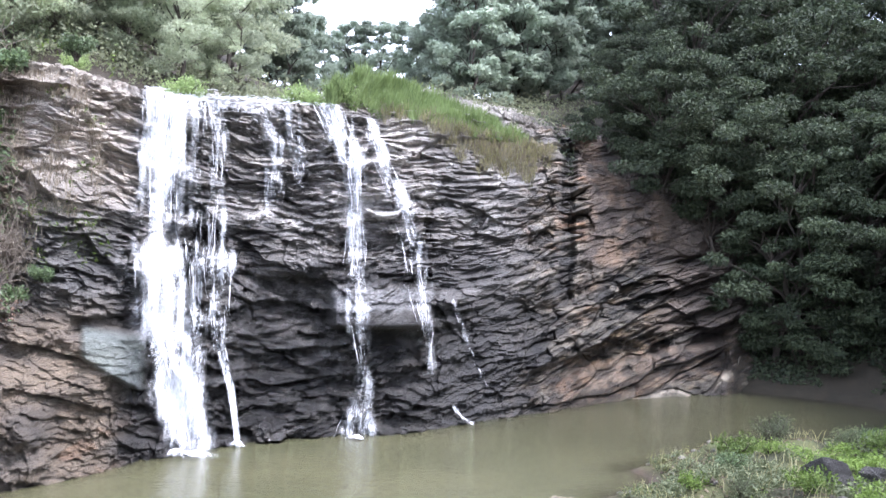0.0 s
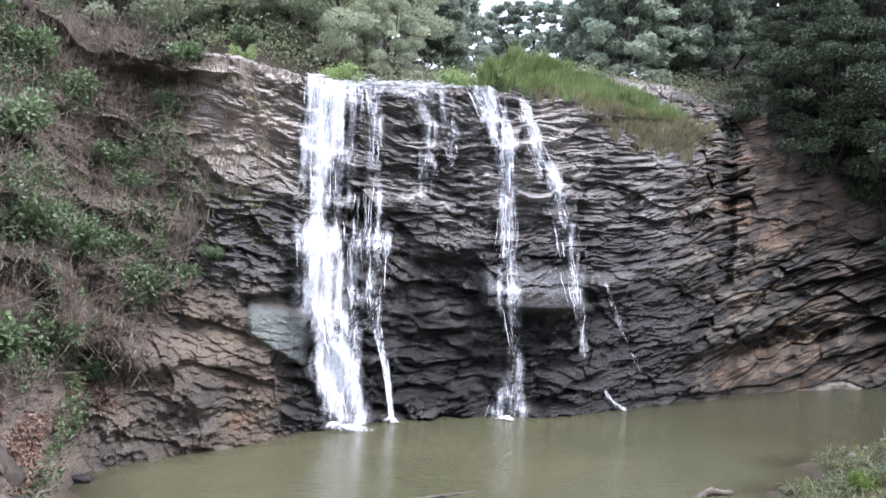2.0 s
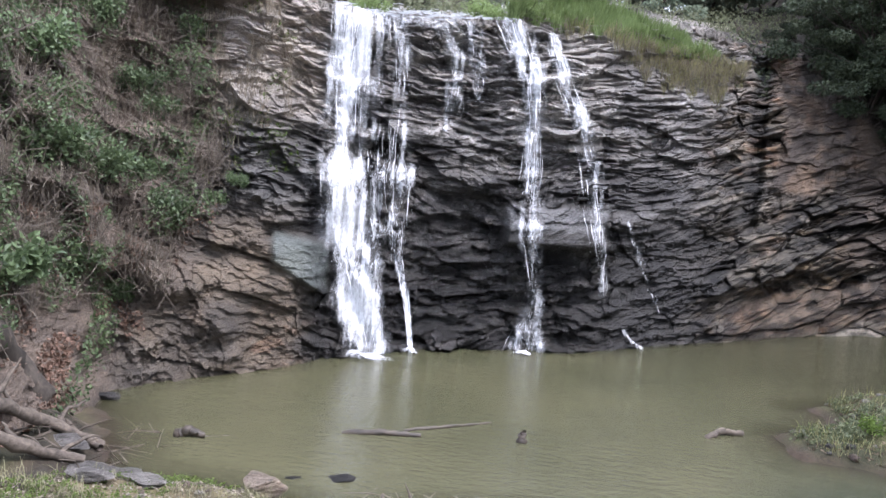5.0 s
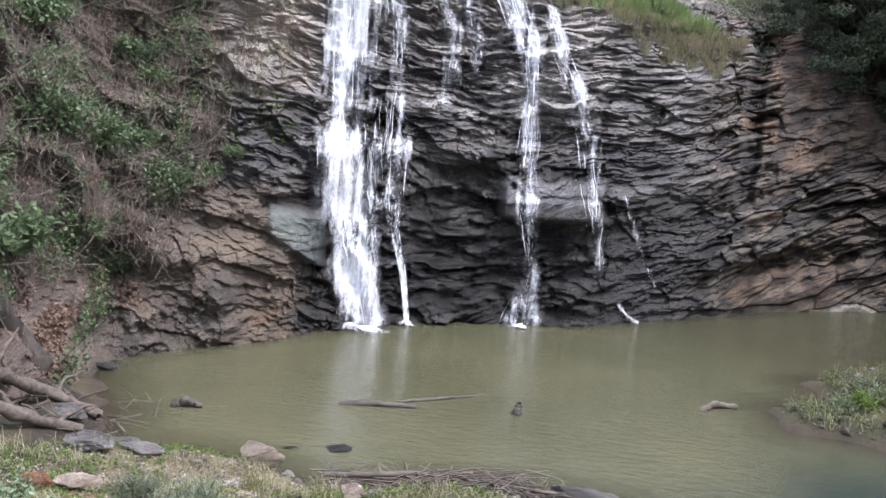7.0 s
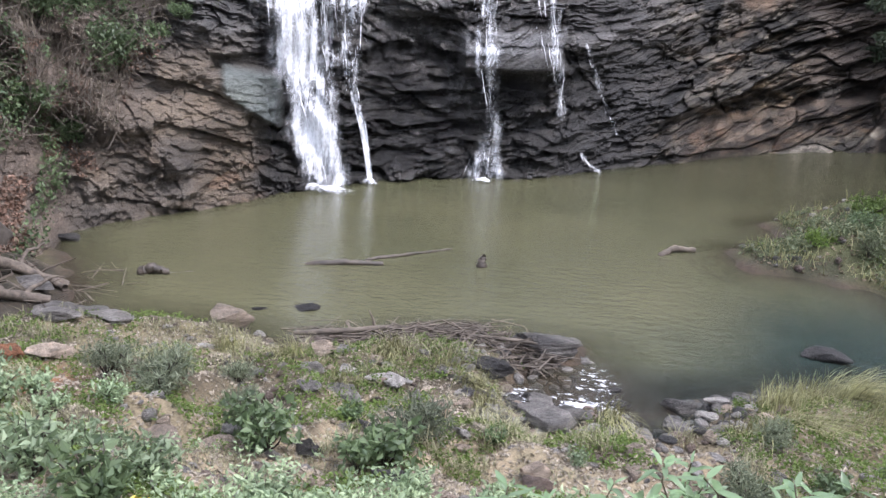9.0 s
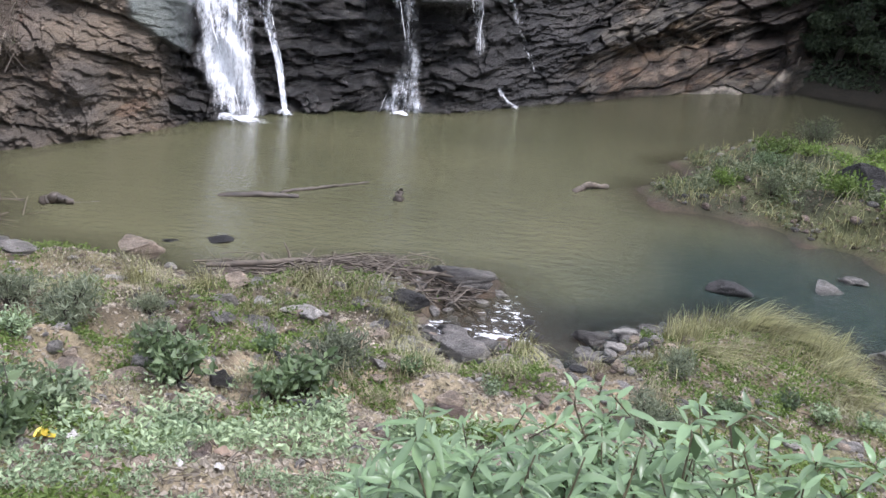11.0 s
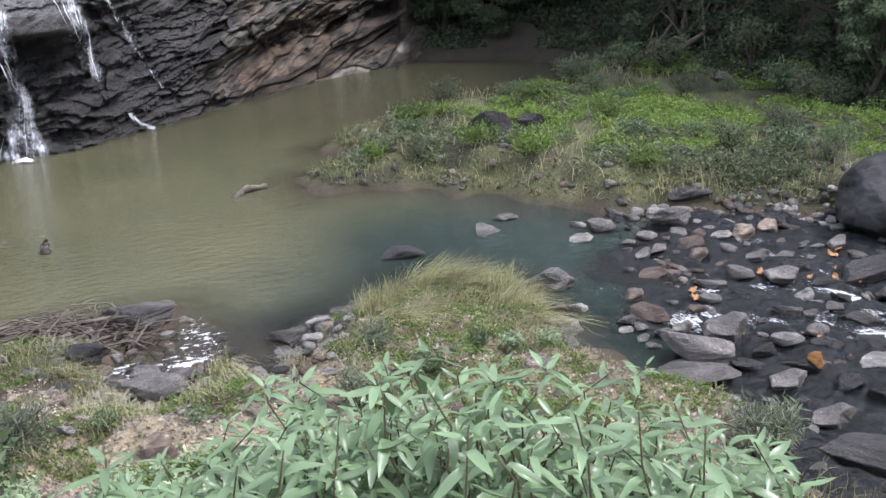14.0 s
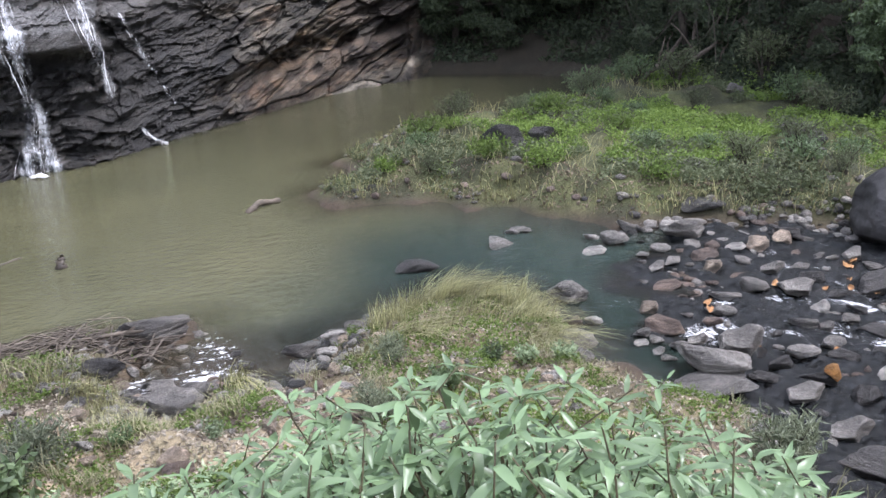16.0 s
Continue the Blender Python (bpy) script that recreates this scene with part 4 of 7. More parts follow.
waterfall("tall main white waterfall spreading over a rock ledge", [(11.9, 19.5, 1.75, -0.2), (11.5, 19.6, 1.6, 0.0), (10.9, 19.7, 1.5, 0.08), (9, 19.7, 1.5, 0.1), (7.4, 19.7, 1.5, -0.05), (6.6, 19.8, 1.6, -0.22), (6.0, 19.8, 1.8, 0.06), (5.2, 19.6, 1.75, 0.0), (4.1, 19.3, 1.75, 0), (3.3, 18.9, 1.5, 0.1), (2.5, 18.5, 1.5, 0.05), (1.0, 17.7, 1.3, 0.1), (0.0, 17.2, 1.35, 0.05)], 70, 3, VEIL, 1, (0.004, 0.014), foam=1.0)
waterfall("thin broken side fall beside the main fall", [(11.4, 16.7, 0.8), (9.2, 16.2, 0.8, -0.1), (7.5, 16.3, 0.9), (6.3, 16.2, 1.1, -0.1), (5.8, 16.2, 1.6, 0.05), (4.8, 16.1, 1.4, -0.1), (3.5, 15.8, 0.8, 0), (3.1, 15.7, 0.4, 0.1), (1.5, 14.8, 0.2, 0.3), (0.0, 14.3, 0.15, 0.4)], 40, 2, THIN_VEIL, 2, (0.004, 0.012), foam=0.3)
waterfall("faint trickle down the dark rock", [(11.6, 13.9, 0.45), (10.3, 12.4, 0.75, 0.05), (8.3, 12.6, 0.8, -0.15), (7.4, 12.9, 0.3, -0.1)], 16, 2, THIN_VEIL, 3, (0.004, 0.01))
waterfall("second white waterfall running down in steps", [(12.1, 8.9, 1.1, 0.05), (10.9, 7.9, 1.0, 0.1), (9.65, 7.0, 0.8, 0.05), (8.2, 6.7, 0.65, 0.0), (7.2, 6.75, 0.65, 0.15), (6.0, 6.7, 0.75, 0.0), (5.2, 6.7, 0.7, -0.1), (4.55, 6.6, 0.75, -0.05), (4.3, 6.5, 1.1, 0.1), (3.8, 6.4, 0.85, -0.08), (2.4, 5.9, 0.45, -0.12), (1.75, 5.6, 0.5, 0.05), (0.9, 6.0, 0.8, -0.05), (0.0, 6.4, 1.25, -0.05)], 40, 2, MID_VEIL, 4, (0.004, 0.013), foam=0.35)
waterfall("slender veil of water beside the second fall", [(11.9, 6.0, 0.5), (11.0, 5.5, 0.6), (9.8, 4.9, 0.75), (8.4, 3.7, 0.85), (6.6, 2.6, 0.9), (4.8, 1.8, 0.95, -0.1), (3.6, 1.4, 0.6, -0.16), (2.6, 1.1, 0.4, -0.12), (2.2, 1.0, 0.5, 0.0), (1.9, 0.95, 0.4, -0.3)], 50, 2, THIN_VEIL, 5, (0.004, 0.012))
waterfall("fine lace of water between the falls", [(11.9, 12.0, 0.9, 0.05), (11.2, 11.3, 0.7), (10.2, 10.9, 0.6, -0.05), (9.2, 10.7, 0.5, -0.1), (8.6, 10.7, 0.3, -0.2)], 16, 1, THIN_VEIL, 13, (0.004, 0.01))
waterfall("thin strand of water beside the main fall", [(11.6, 17.9, 0.35, 0.05), (10.4, 17.7, 0.4), (9.0, 17.6, 0.35, -0.05), (7.4, 17.5, 0.4), (6.2, 17.6, 0.6, 0.1), (4.6, 17.4, 0.5, 0.0), (3.0, 17.0, 0.4, -0.05)], 16, 1, THIN_VEIL, 14, (0.004, 0.01))
waterfall("small trickle over the lower rock", [(4.6, -0.3, 0.25, -0.1), (3.9, -0.8, 0.22, 0), (2.3, -2.0, 0.2, -0.1), (1.2, -3.0, 0.2, -0.1)], 8, 1, THIN_VEIL, 6, (0.004, 0.01))
waterfall("short spill of water at the cliff foot", [(0.7, -0.6, 0.12, 0.1), (0.35, -1.0, 0.15, 0), (0.0, -2.1, 0.3, 0)], 10, 1, THIN_VEIL, 7, (0.006, 0.014), 0.8)
waterfall("thin sheet of water sliding over the cliff lip", [(12.0, 15.6, 4.6), (11.6, 15.6, 4.6, -0.1), (11.2, 15.4, 4.4, -0.3)], 40, 1, THIN_VEIL, 8, (0.004, 0.01), 0.6)

# the wet top, where the river runs thinly to the edge
g = np.random.default_rng(77)
spread_c, spread_r = g.integers(312, 445, 420), (331 + 26 * g.uniform(0, 1, 420) ** 1.3).astype(int)
cube = verts.reshape(len(cv), len(ca), 3)
c = cube[spread_r, spread_c] + [0, -0.05, 0.06]
L, W = g.uniform(0.06, 0.35, 420)[:, None], g.uniform(0.008, 0.035, 420)[:, None]
side = np.array([[1.0, 0.1, 0]]) * L
up = np.array([[0, -0.3, 1.0]]) * W
i = 4 * np.arange(420)
run = new("river_run", mesh_of("river_run", np.stack([c - side, c - up, c + side, c + up], 1).reshape(-1, 3), np.stack([i, i + 1, i + 2, i + 3], 1), SPRAY))
tagged(run, "thin white river water running to the cliff edge", "water", kind="stuff")


# ---- plants ----
def leaf_cloud(centres, sizes, outward, g, shape=(0.42, 1.0), droop=0.3):
    """Folded leaves at the given places: four corners and two faces each."""
    n = len(centres)
    axis = outward + g.normal(0, 0.7, (n, 3))
    axis[:, 2] -= droop
    axis /= np.linalg.norm(axis, axis=1, keepdims=True) + 1e-9
    side = np.cross(axis, g.normal(0, 1, (n, 3)))
    side /= np.linalg.norm(side, axis=1, keepdims=True) + 1e-9
    up = np.cross(side, axis)
    L, W = (sizes * shape[1])[:, None], (sizes * shape[0])[:, None]
    a = centres - axis * L * 0.5
    b = centres + axis * L * 0.5 - up * L * 0.08
    c = centres + side * W * 0.5 + up * W * 0.18 - axis * L * 0.05
    d = centres - side * W * 0.5 + up * W * 0.18 - axis * L * 0.05
    verts = np.stack([a, b, c, d], 1).reshape(-1, 3)
    i = 4 * np.arange(n)
    faces = np.concatenate([np.stack([i, i + 2, i + 1], 1), np.stack([i, i + 1, i + 3], 1)])
    return verts, faces


def tube(points, radii, sides=7):
    points, radii = np.asarray(points, float), np.asarray(radii, float)
    n = len(points)
    way = np.gradient(points, axis=0)
    way /= np.linalg.norm(way, axis=1, keepdims=True) + 1e-9
    ref = np.where(np.abs(way[:, 2:3]) > 0.9, [[1.0, 0, 0]], [[0, 0, 1.0]])
    s = np.cross(way, ref)
    s /= np.linalg.norm(s, axis=1, keepdims=True) + 1e-9
    u = np.cross(s, way)
    t = np.linspace(0, 2 * np.pi, sides, endpoint=False)
    ring = points[:, None] + radii[:, None, None] * (np.cos(t)[None, :, None] * s[:, None] + np.sin(t)[None, :, None] * u[:, None])
    f = []
    for k in range(n - 1):
        for j in range(sides):
            f.append((k * sides + j, k * sides + (j + 1) % sides, (k + 1) * sides + (j + 1) % sides, (k + 1) * sides + j))
    return ring.reshape(-1, 3), np.array(f)


def joined(parts):
    vs, fs, base = [], [], 0
    for v, f in parts:
        vs.append(v)
        fs.append(f + base)
        base += len(v)
    return np.concatenate(vs), np.concatenate(fs)


def bent(start, end, g, n=7, sag=0.15):
    t = np.linspace(0, 1, n)[:, None]
    start, end = np.array(start, float), np.array(end, float)
    wobble = g.normal(0, 1, (n, 3)) * np.linalg.norm(end - start) * 0.035
    wobble[0] = 0
    p = start + (end - start) * t + wobble
    p[:, 2] += np.sin(np.pi * t[:, 0]) * np.linalg.norm(end - start) * sag
    return p


def tree(label, height, spread, leaves, size, material, seed, low=0.25, clumps=34, thick=0.2, category="tree"):
    """A tapered trunk with limbs and a torn crown of leaf clumps."""
    g = np.random.default_rng(seed)
    t = thing("tree" if category == "tree" else category, label=label, category=category)
    top = np.array([g.normal(0, 0.08) * height, g.normal(0, 0.08) * height, height * 0.9])
    stem = bent((0, 0, -0.4), top, g, 10, 0.0)
    trunk, limbs = [tube(stem, np.linspace(thick, thick * 0.2, 10))], []
    heads, rads = [], []
    for k in range(clumps):
        h = low + (1 - low) * (k + 0.5) / clumps
        a = k * 2.4 + g.uniform(-0.5, 0.5)
        bulk = np.sin(np.pi * np.clip(0.22 + 0.7 * (h - low) / (1 - low), 0, 1))
        d = spread * bulk * g.uniform(0.35, 1.05)
        c = np.array([np.cos(a) * d, np.sin(a) * d, h * height + g.normal(0, 0.05) * height])
        heads.append(c)
        rads.append(spread * g.uniform(0.16, 0.38) * min(1.0, (34 / clumps) ** 0.8))
        if k % 2 == 0:
            q = stem[min(9, max(2, int(h * 8)))]
            (limbs if len(limbs) < 5 else trunk).append(tube(bent(q, c, g, 6, 0.08), np.linspace(thick * 0.36, thick * 0.05, 6), 5))
    bole = piece("trunk", mesh_of("trunk", *joined(trunk), BARK, True), t, "grey-brown trunk")
    for limb in limbs:
        piece("limb", mesh_of("limb", *limb, BARK, True), bole)
    heads, rads = np.array(heads), np.array(rads)
    pick = g.choice(clumps, leaves, p=rads**2 / (rads**2).sum())
    way = g.normal(0, 1, (leaves, 3))
    way /= np.linalg.norm(way, axis=1, keepdims=True)
    dist = rads[pick] * g.uniform(0.1, 1, leaves) ** 0.5
    centre = heads[pick] + way * dist[:, None] * [1.2, 1.2, 0.62]
    v, f = leaf_cloud(centre, size * g.uniform(0.6, 1.3, leaves), way, g, (0.5, 1.0), 0.35)
    piece("crown", mesh_of("crown", v, f, material), t, "dense torn leafy crown")
    return t


def set_down(ob, az, r, turn, sink=0.1, scale=1.0, z=None):
    x, y = (float(q) for q in spot(az, r))
    h = float(ground(np.array([x]), np.array([y]), False)[0]) if z is None else z
    return pose(x, y, h - sink, 0, 0, turn) @ Matrix.Scale(scale, 4)


def scatter(kinds, spots, seed, group):
    """Sets trees on the ground: spots are turn, distance and scale; the first of each kind is moved, the rest are copies."""
    g = random.Random(seed)
    for k, (az, r, s) in enumerate(spots):
        m = set_down(None, az, r, g.uniform(0, 360), 0.2, s)
        src = kinds[k % len(kinds)]
        if not src.get("placed"):
            src.matrix_world = m
            src["placed"] = 1
            src["group"] = group
        else:
            c = copy_thing(src, m @ Matrix.Diagonal([1 / q for q in src.scale] + [1]))
            c["group"] = group


g = random.Random(3)


def belt(bands):
    """Spots strung along belts: from turn to turn, nearest and farthest, how many, smallest and largest scale."""
    found = []
    for az0, az1, r0, r1, n, s0, s1 in bands:
        for k in range(n):
            found.append((az0 + (az1 - az0) * (k + g.uniform(0.1, 0.9)) / n, g.uniform(r0, r1), g.uniform(s0, s1)))
    return found


woods = [tree("tall grey-green forest tree above the falls, paled for haze", 11, 3.2, 11000, 0.24, HAZY_FOREST, 100 + k, 0.18, 30, 0.17) for k in range(3)]
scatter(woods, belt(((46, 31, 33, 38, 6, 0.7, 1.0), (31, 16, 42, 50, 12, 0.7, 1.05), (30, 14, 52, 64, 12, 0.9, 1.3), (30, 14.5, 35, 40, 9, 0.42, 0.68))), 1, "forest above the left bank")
wall_trees = [tree("dark dense tree overhanging the pool", 12, 4.3, 19000, 0.23, FOREST, 200 + k, 0.05, 74, 0.22) for k in range(3)]
scatter(wall_trees, belt(((-10, -16.5, 49.5, 52, 4, 0.6, 0.8), (-20.5, -36, 45, 48, 8, 0.8, 1.1), (-14, -42, 51, 57, 13, 1.1, 1.4), (-15, -45, 60, 70, 11, 1.4, 1.8), (-37, -68, 32, 36, 11, 0.55, 0.8), (-47, -68, 27.5, 30, 7, 0.4, 0.55), (-40, -68, 36, 40, 8, 0.8, 1.1), (-36, -68, 42, 50, 9, 1.1, 1.4))), 2, "forest over the right bank")
shade_trees = [tree("spreading dark tree over the gully, also added to shade the bank", 13, 4.6, 20000, 0.23, FOREST, 250 + k, 0.42, 74, 0.16) for k in range(2)]
# the second belt's crowns are out of view, added to shade the right bank
scatter(shade_trees, belt(((-14, -20, 46, 47.5, 3, 0.9, 1.05), (-42, -68, 32, 35, 7, 0.9, 1.05))), 5, "trees over the red bank")
far_trees = [tree("far forest tree in the valley, paled for haze", 13, 3.8, 6000, 0.5, HAZY_FAR_FOREST, 300 + k, 0.12, 46, 0.2) for k in range(2)]
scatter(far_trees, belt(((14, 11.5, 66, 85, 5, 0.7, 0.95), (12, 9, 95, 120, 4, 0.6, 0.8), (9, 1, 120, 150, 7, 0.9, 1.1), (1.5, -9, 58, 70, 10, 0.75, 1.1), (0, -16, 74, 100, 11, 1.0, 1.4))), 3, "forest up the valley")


# ---- stones ----
TONES = {"g": (0.255, 0.24, 0.218), "l": (0.42, 0.4, 0.365), "d": (0.075, 0.071, 0.067), "b": (0.2, 0.15, 0.12), "o": (0.3, 0.13, 0.06), "k": (0.034, 0.032, 0.03), "t": (0.45, 0.365, 0.28)}


def stone_mesh(tone, seed, planes=13, wet=0.35, worn=0.36):
    """A block worn round: a ball cut by planes, with grain; one metre across, flat below."""
    g = np.random.default_rng(seed)
    bm = bmesh.new()
    bmesh.ops.create_icosphere(bm, subdivisions=4, radius=1)
    d = np.array([v.co for v in bm.verts])
    f = np.array([[v.index for v in q.verts] for q in bm.faces])
    bm.free()
    n = g.normal(0, 1, (planes, 3))
    n /= np.linalg.norm(n, axis=1, keepdims=True)
    reach = g.uniform(worn, 0.82, planes)
    n[:2, 2] = [1.6, -1.6]
    n[:2] /= np.linalg.norm(n[:2], axis=1, keepdims=True)
    reach[:2] = max(0.5, worn - 0.1 if worn > 0.8 else 0.5)
    dots = d @ n.T
    r = np.min(np.where(dots > 0.12, reach / np.maximum(dots, 0.12), 9), 1)
    r = np.minimum(r, 1.12)
    r = r * (1 + 0.05 * layered(d[:, 0] * 2.2, d[:, 1] * 2.2, d[:, 2] * 4.5, 4, seed) + 0.03 * np.floor(3 * smooth_noise(d[:, 0] * 1.2, d[:, 1] * 1.2, d[:, 2] * 5, seed + 3)))
    v = d * r[:, None]
    span = v.max(0) - v.min(0)
    v = v / span
    v[:, 2] -= v[:, 2].min()
    t = np.ones((len(v), 4))
    t[:, :3] = np.array(tone) * (0.75 + 0.5 * between(layered(v[:, 0] * 3, v[:, 1] * 3, v[:, 2] * 7, 3, seed + 5), -0.6, 0.6))[:, None]
    t[:, 3] = wet * between(-v[:, 2], -0.4, 0.0) + 0.1
    return mesh_of("stone", v, f, STONE, False, t)


STONES = {k: [stone_mesh(c, 10 * i + j, 7 + 2 * j, 0.5 if k == "d" else 0.35) for j in range(5)] for i, (k, c) in enumerate(TONES.items())}
STONE_LABELS = {"g": "weathered grey layered stone in the stream bed", "l": "pale grey flat stone at the water edge", "d": "dark wet rock at the bank",
                "b": "brown worn stone in the grass", "o": "rusty orange rock on the bare soil", "k": "blackish wet rock below the leafy plants", "t": "flat tan rock showing through the weeds"}
turning = random.Random(11)


def stone(x, y, wide, high, tone="g", deep=None, sink=0.3, name="stone"):
    deep = deep or wide * turning.uniform(0.6, 0.95)
    tall = min(max(high * 0.9, 0.26 * wide), 0.6 * wide)
    h = max(float(ground(np.array([x]), np.array([y]))[0]), -0.1 * tall - float(stream_drop(np.array([x]), np.array([y]))[0]))
    ob = new(name, turning.choice(STONES[tone]))
    ob.matrix_world = pose(x, y, h - tall * sink, turning.uniform(-9, 9), turning.uniform(-9, 9), turning.uniform(-35, 35)) @ Matrix.Diagonal((wide * 1.08, deep, tall * (1 + sink), 1))
    return tagged(ob, STONE_LABELS[tone], "rock", "stones round the pool")


stone(6.93, 16.17, 0.57, 0.27, "l")
stone(7.58, 16.84, 0.33, 0.13, "l")
stone(8.50, 14.82, 0.47, 0.15, "l")
stone(9.12, 15.16, 0.55, 0.30, "g")
stone(9.74, 15.76, 0.35, 0.32, "g")
stone(8.91, 15.67, 0.37, 0.14, "l")
stone(6.86, 12.88, 0.63, 0.38, "g")
stone(4.90, 15.59, 0.78, 0.22, "d")
stone(5.89, 10.77, 0.54, 0.29, "g")
stone(11.13, 14.14, 0.29, 0.13, "g")
stone(10.79, 13.14, 0.35, 0.14, "g")
stone(10.07, 11.95, 0.52, 0.29, "g")
stone(9.42, 11.84, 0.53, 0.21, "g")
stone(10.75, 10.90, 0.32, 0.24, "l")
stone(8.59, 9.47, 0.46, 0.24, "d")
stone(9.74, 9.28, 0.48, 0.19, "d")
stone(11.27, 10.68, 0.37, 0.14, "d")
stone(11.63, 9.28, 0.83, 0.57, "d")
stone(14.30, 10.97, 0.74, 0.39, "d")
stone(9.08, 8.23, 0.53, 0.32, "d")
stone(8.54, 6.09, 0.47, 0.38, "k")
stone(6.87, 5.70, 0.76, 0.26, "k")
stone(7.11, 5.39, 0.55, 0.22, "k")
stone(9.74, 7.14, 0.53, 0.31, "d")
stone(9.00, 13.88, 0.18, 0.10, "g")
stone(8.87, 10.33, 0.42, 0.26, "g")
stone(11.47, 11.22, 0.55, 0.17, "d")
stone(10.91, 9.87, 0.62, 0.19, "d")
stone(10.49, 9.12, 0.59, 0.20, "d")
stone(8.88, 8.93, 0.54, 0.22, "d")
stone(9.5, 21.7, 1.5, 1.0, "k").location.z += 0.1
stone(10.21, 21.68, 0.63, 0.22, "g")
stone(11.22, 22.99, 0.74, 0.50, "d")
stone(12.08, 19.34, 1.05, 0.20, "g")
stone(15.56, 16.62, 0.69, 0.32, "d")
stone(12.50, 17.17, 0.57, 0.19, "g")
stone(19.07, 24.24, 0.81, 0.45, "g")
stone(11.61, 15.61, 0.83, 0.17, "d")
stone(7.79, 16.81, 0.50, 0.16, "g")
stone(-3.87, 13.21, 0.48, 0.32, "b")
stone(-3.11, 12.08, 0.36, 0.21, "l")
stone(-3.65, 11.78, 0.44, 0.23, "g")
stone(-3.34, 12.58, 0.22, 0.19, "l")
stone(-0.21, 11.69, 0.51, 0.21, "g")
stone(-0.54, 12.46, 0.27, 0.10, "d")
stone(-5.74, 15.19, 0.56, 0.10, "k").location.z -= 0.1
stone(-4.94, 15.52, 0.56, 0.18, "k").location.z -= 0.08
stone(-1.68, 12.42, 0.32, 0.21, "g")
stone(-2.69, 8.82, 0.41, 0.24, "d")
stone(-2.40, 8.99, 0.28, 0.11, "t")
stone(-2.21, 8.76, 0.34, 0.10, "g")
stone(-1.50, 7.73, 0.36, 0.24, "d")
stone(-0.05, 8.42, 0.32, 0.21, "b")
stone(-1.00, 9.65, 0.29, 0.12, "l")
stone(-3.68, 9.09, 0.43, 0.17, "g")
stone(-3.71, 8.67, 0.62, 0.10, "t")
stone(-4.42, 8.61, 0.77, 0.10, "t")
stone(-0.58, 10.56, 0.18, 0.10, "g")
stone(0.64, 9.69, 0.29, 0.10, "b")
stone(-0.87, 7.23, 0.33, 0.10, "t")
stone(-1.70, 10.79, 0.24, 0.11, "b")
stone(-8.06, 10.89, 0.52, 0.47, "o")
stone(-7.52, 11.14, 0.66, 0.14, "t")
stone(-9.03, 13.74, 1.01, 0.32, "g")
stone(-8.32, 13.79, 0.55, 0.22, "g")
stone(-13.85, 18.09, 0.91, 0.55, "d")
stone(-11.73, 18.33, 0.73, 0.18, "d")
stone(-7.71, 13.71, 0.33, 0.13, "l")
stone(-9.98, 14.46, 0.72, 0.15, "g")
stone(-0.17, 14.22, 1.16, 0.50, "g")
stone(-1.00, 12.95, 0.68, 0.34, "d")
stone(-1.15, 11.12, 0.26, 0.22, "t")
stone(-0.77, 11.29, 0.30, 0.20, "l")
stone(-0.83, 11.05, 0.25, 0.15, "l")
stone(0.00, 11.02, 0.67, 0.36, "g")
stone(0.39, 11.45, 0.51, 0.28, "g")
stone(-0.10, 12.40, 0.50, 0.12, "g")
stone(-0.32, 12.56, 0.23, 0.12, "d")
stone(0.77, 12.33, 0.22, 0.12, "d")
stone(2.00, 12.68, 0.53, 0.30, "g")
stone(1.90, 11.88, 0.47, 0.30, "g")
stone(2.70, 12.97, 0.54, 0.22, "l")
stone(3.09, 13.20, 0.43, 0.17, "g")
stone(-0.09, 8.80, 0.38, 0.24, "t")
stone(1.15, 9.96, 0.31, 0.15, "t")
stone(-0.89, 10.57, 0.28, 0.12, "t")
stone(-1.46, 11.01, 0.24, 0.12, "t")
stone(-0.96, 9.39, 0.22, 0.12, "t")
stone(-2.45, 11.06, 0.22, 0.13, "b")
stone(1.16, 12.59, 0.31, 0.12, "d")
stone(1.09, 13.15, 0.21, 0.08, "d")
stone(7.45, 9.55, 0.98, 0.85, "g", 0.8, 0.1)
stone(8.25, 9.95, 0.9, 0.6, "g", 0.75, 0.1)
stone(10.59, 14.81, 0.93, 0.62, "g", 0.8, 0.1)
stone(6.86, 12.88, 0.63, 0.42, "g", 0.55, 0.1)
stone(7.09, 8.95, 0.97, 0.16, "g", sink=0.12)
stone(7.72, 10.96, 0.60, 0.32, "b", sink=0.12)
stone(7.43, 10.37, 0.29, 0.25, "g", sink=0.12)
stone(7.18, 10.99, 0.31, 0.16, "g", sink=0.12)
stone(6.99, 10.70, 0.28, 0.08, "l", sink=0.12)
stone(7.88, 11.80, 0.34, 0.33, "t", sink=0.12)
stone(8.84, 12.62, 0.57, 0.12, "b", sink=0.12)
stone(10.08, 13.00, 0.40, 0.25, "t", sink=0.12)
stone(10.38, 13.59, 0.65, 0.18, "b", sink=0.12)
stone(9.51, 13.59, 0.45, 0.16, "g", sink=0.12)
stone(6.42, 11.74, 0.32, 0.28, "b", sink=0.12)
stone(6.73, 11.73, 0.32, 0.18, "l", sink=0.12)
stone(11.62, 13.69, 0.53, 0.32, "t", sink=0.12)
stone(11.12, 13.73, 0.40, 0.18, "l", sink=0.12)
stone(11.10, 12.58, 0.59, 0.22, "g", sink=0.12)
stone(11.69, 12.55, 0.44, 0.14, "g", sink=0.12)
stone(10.87, 11.67, 0.97, 0.2, "g", sink=0.12)
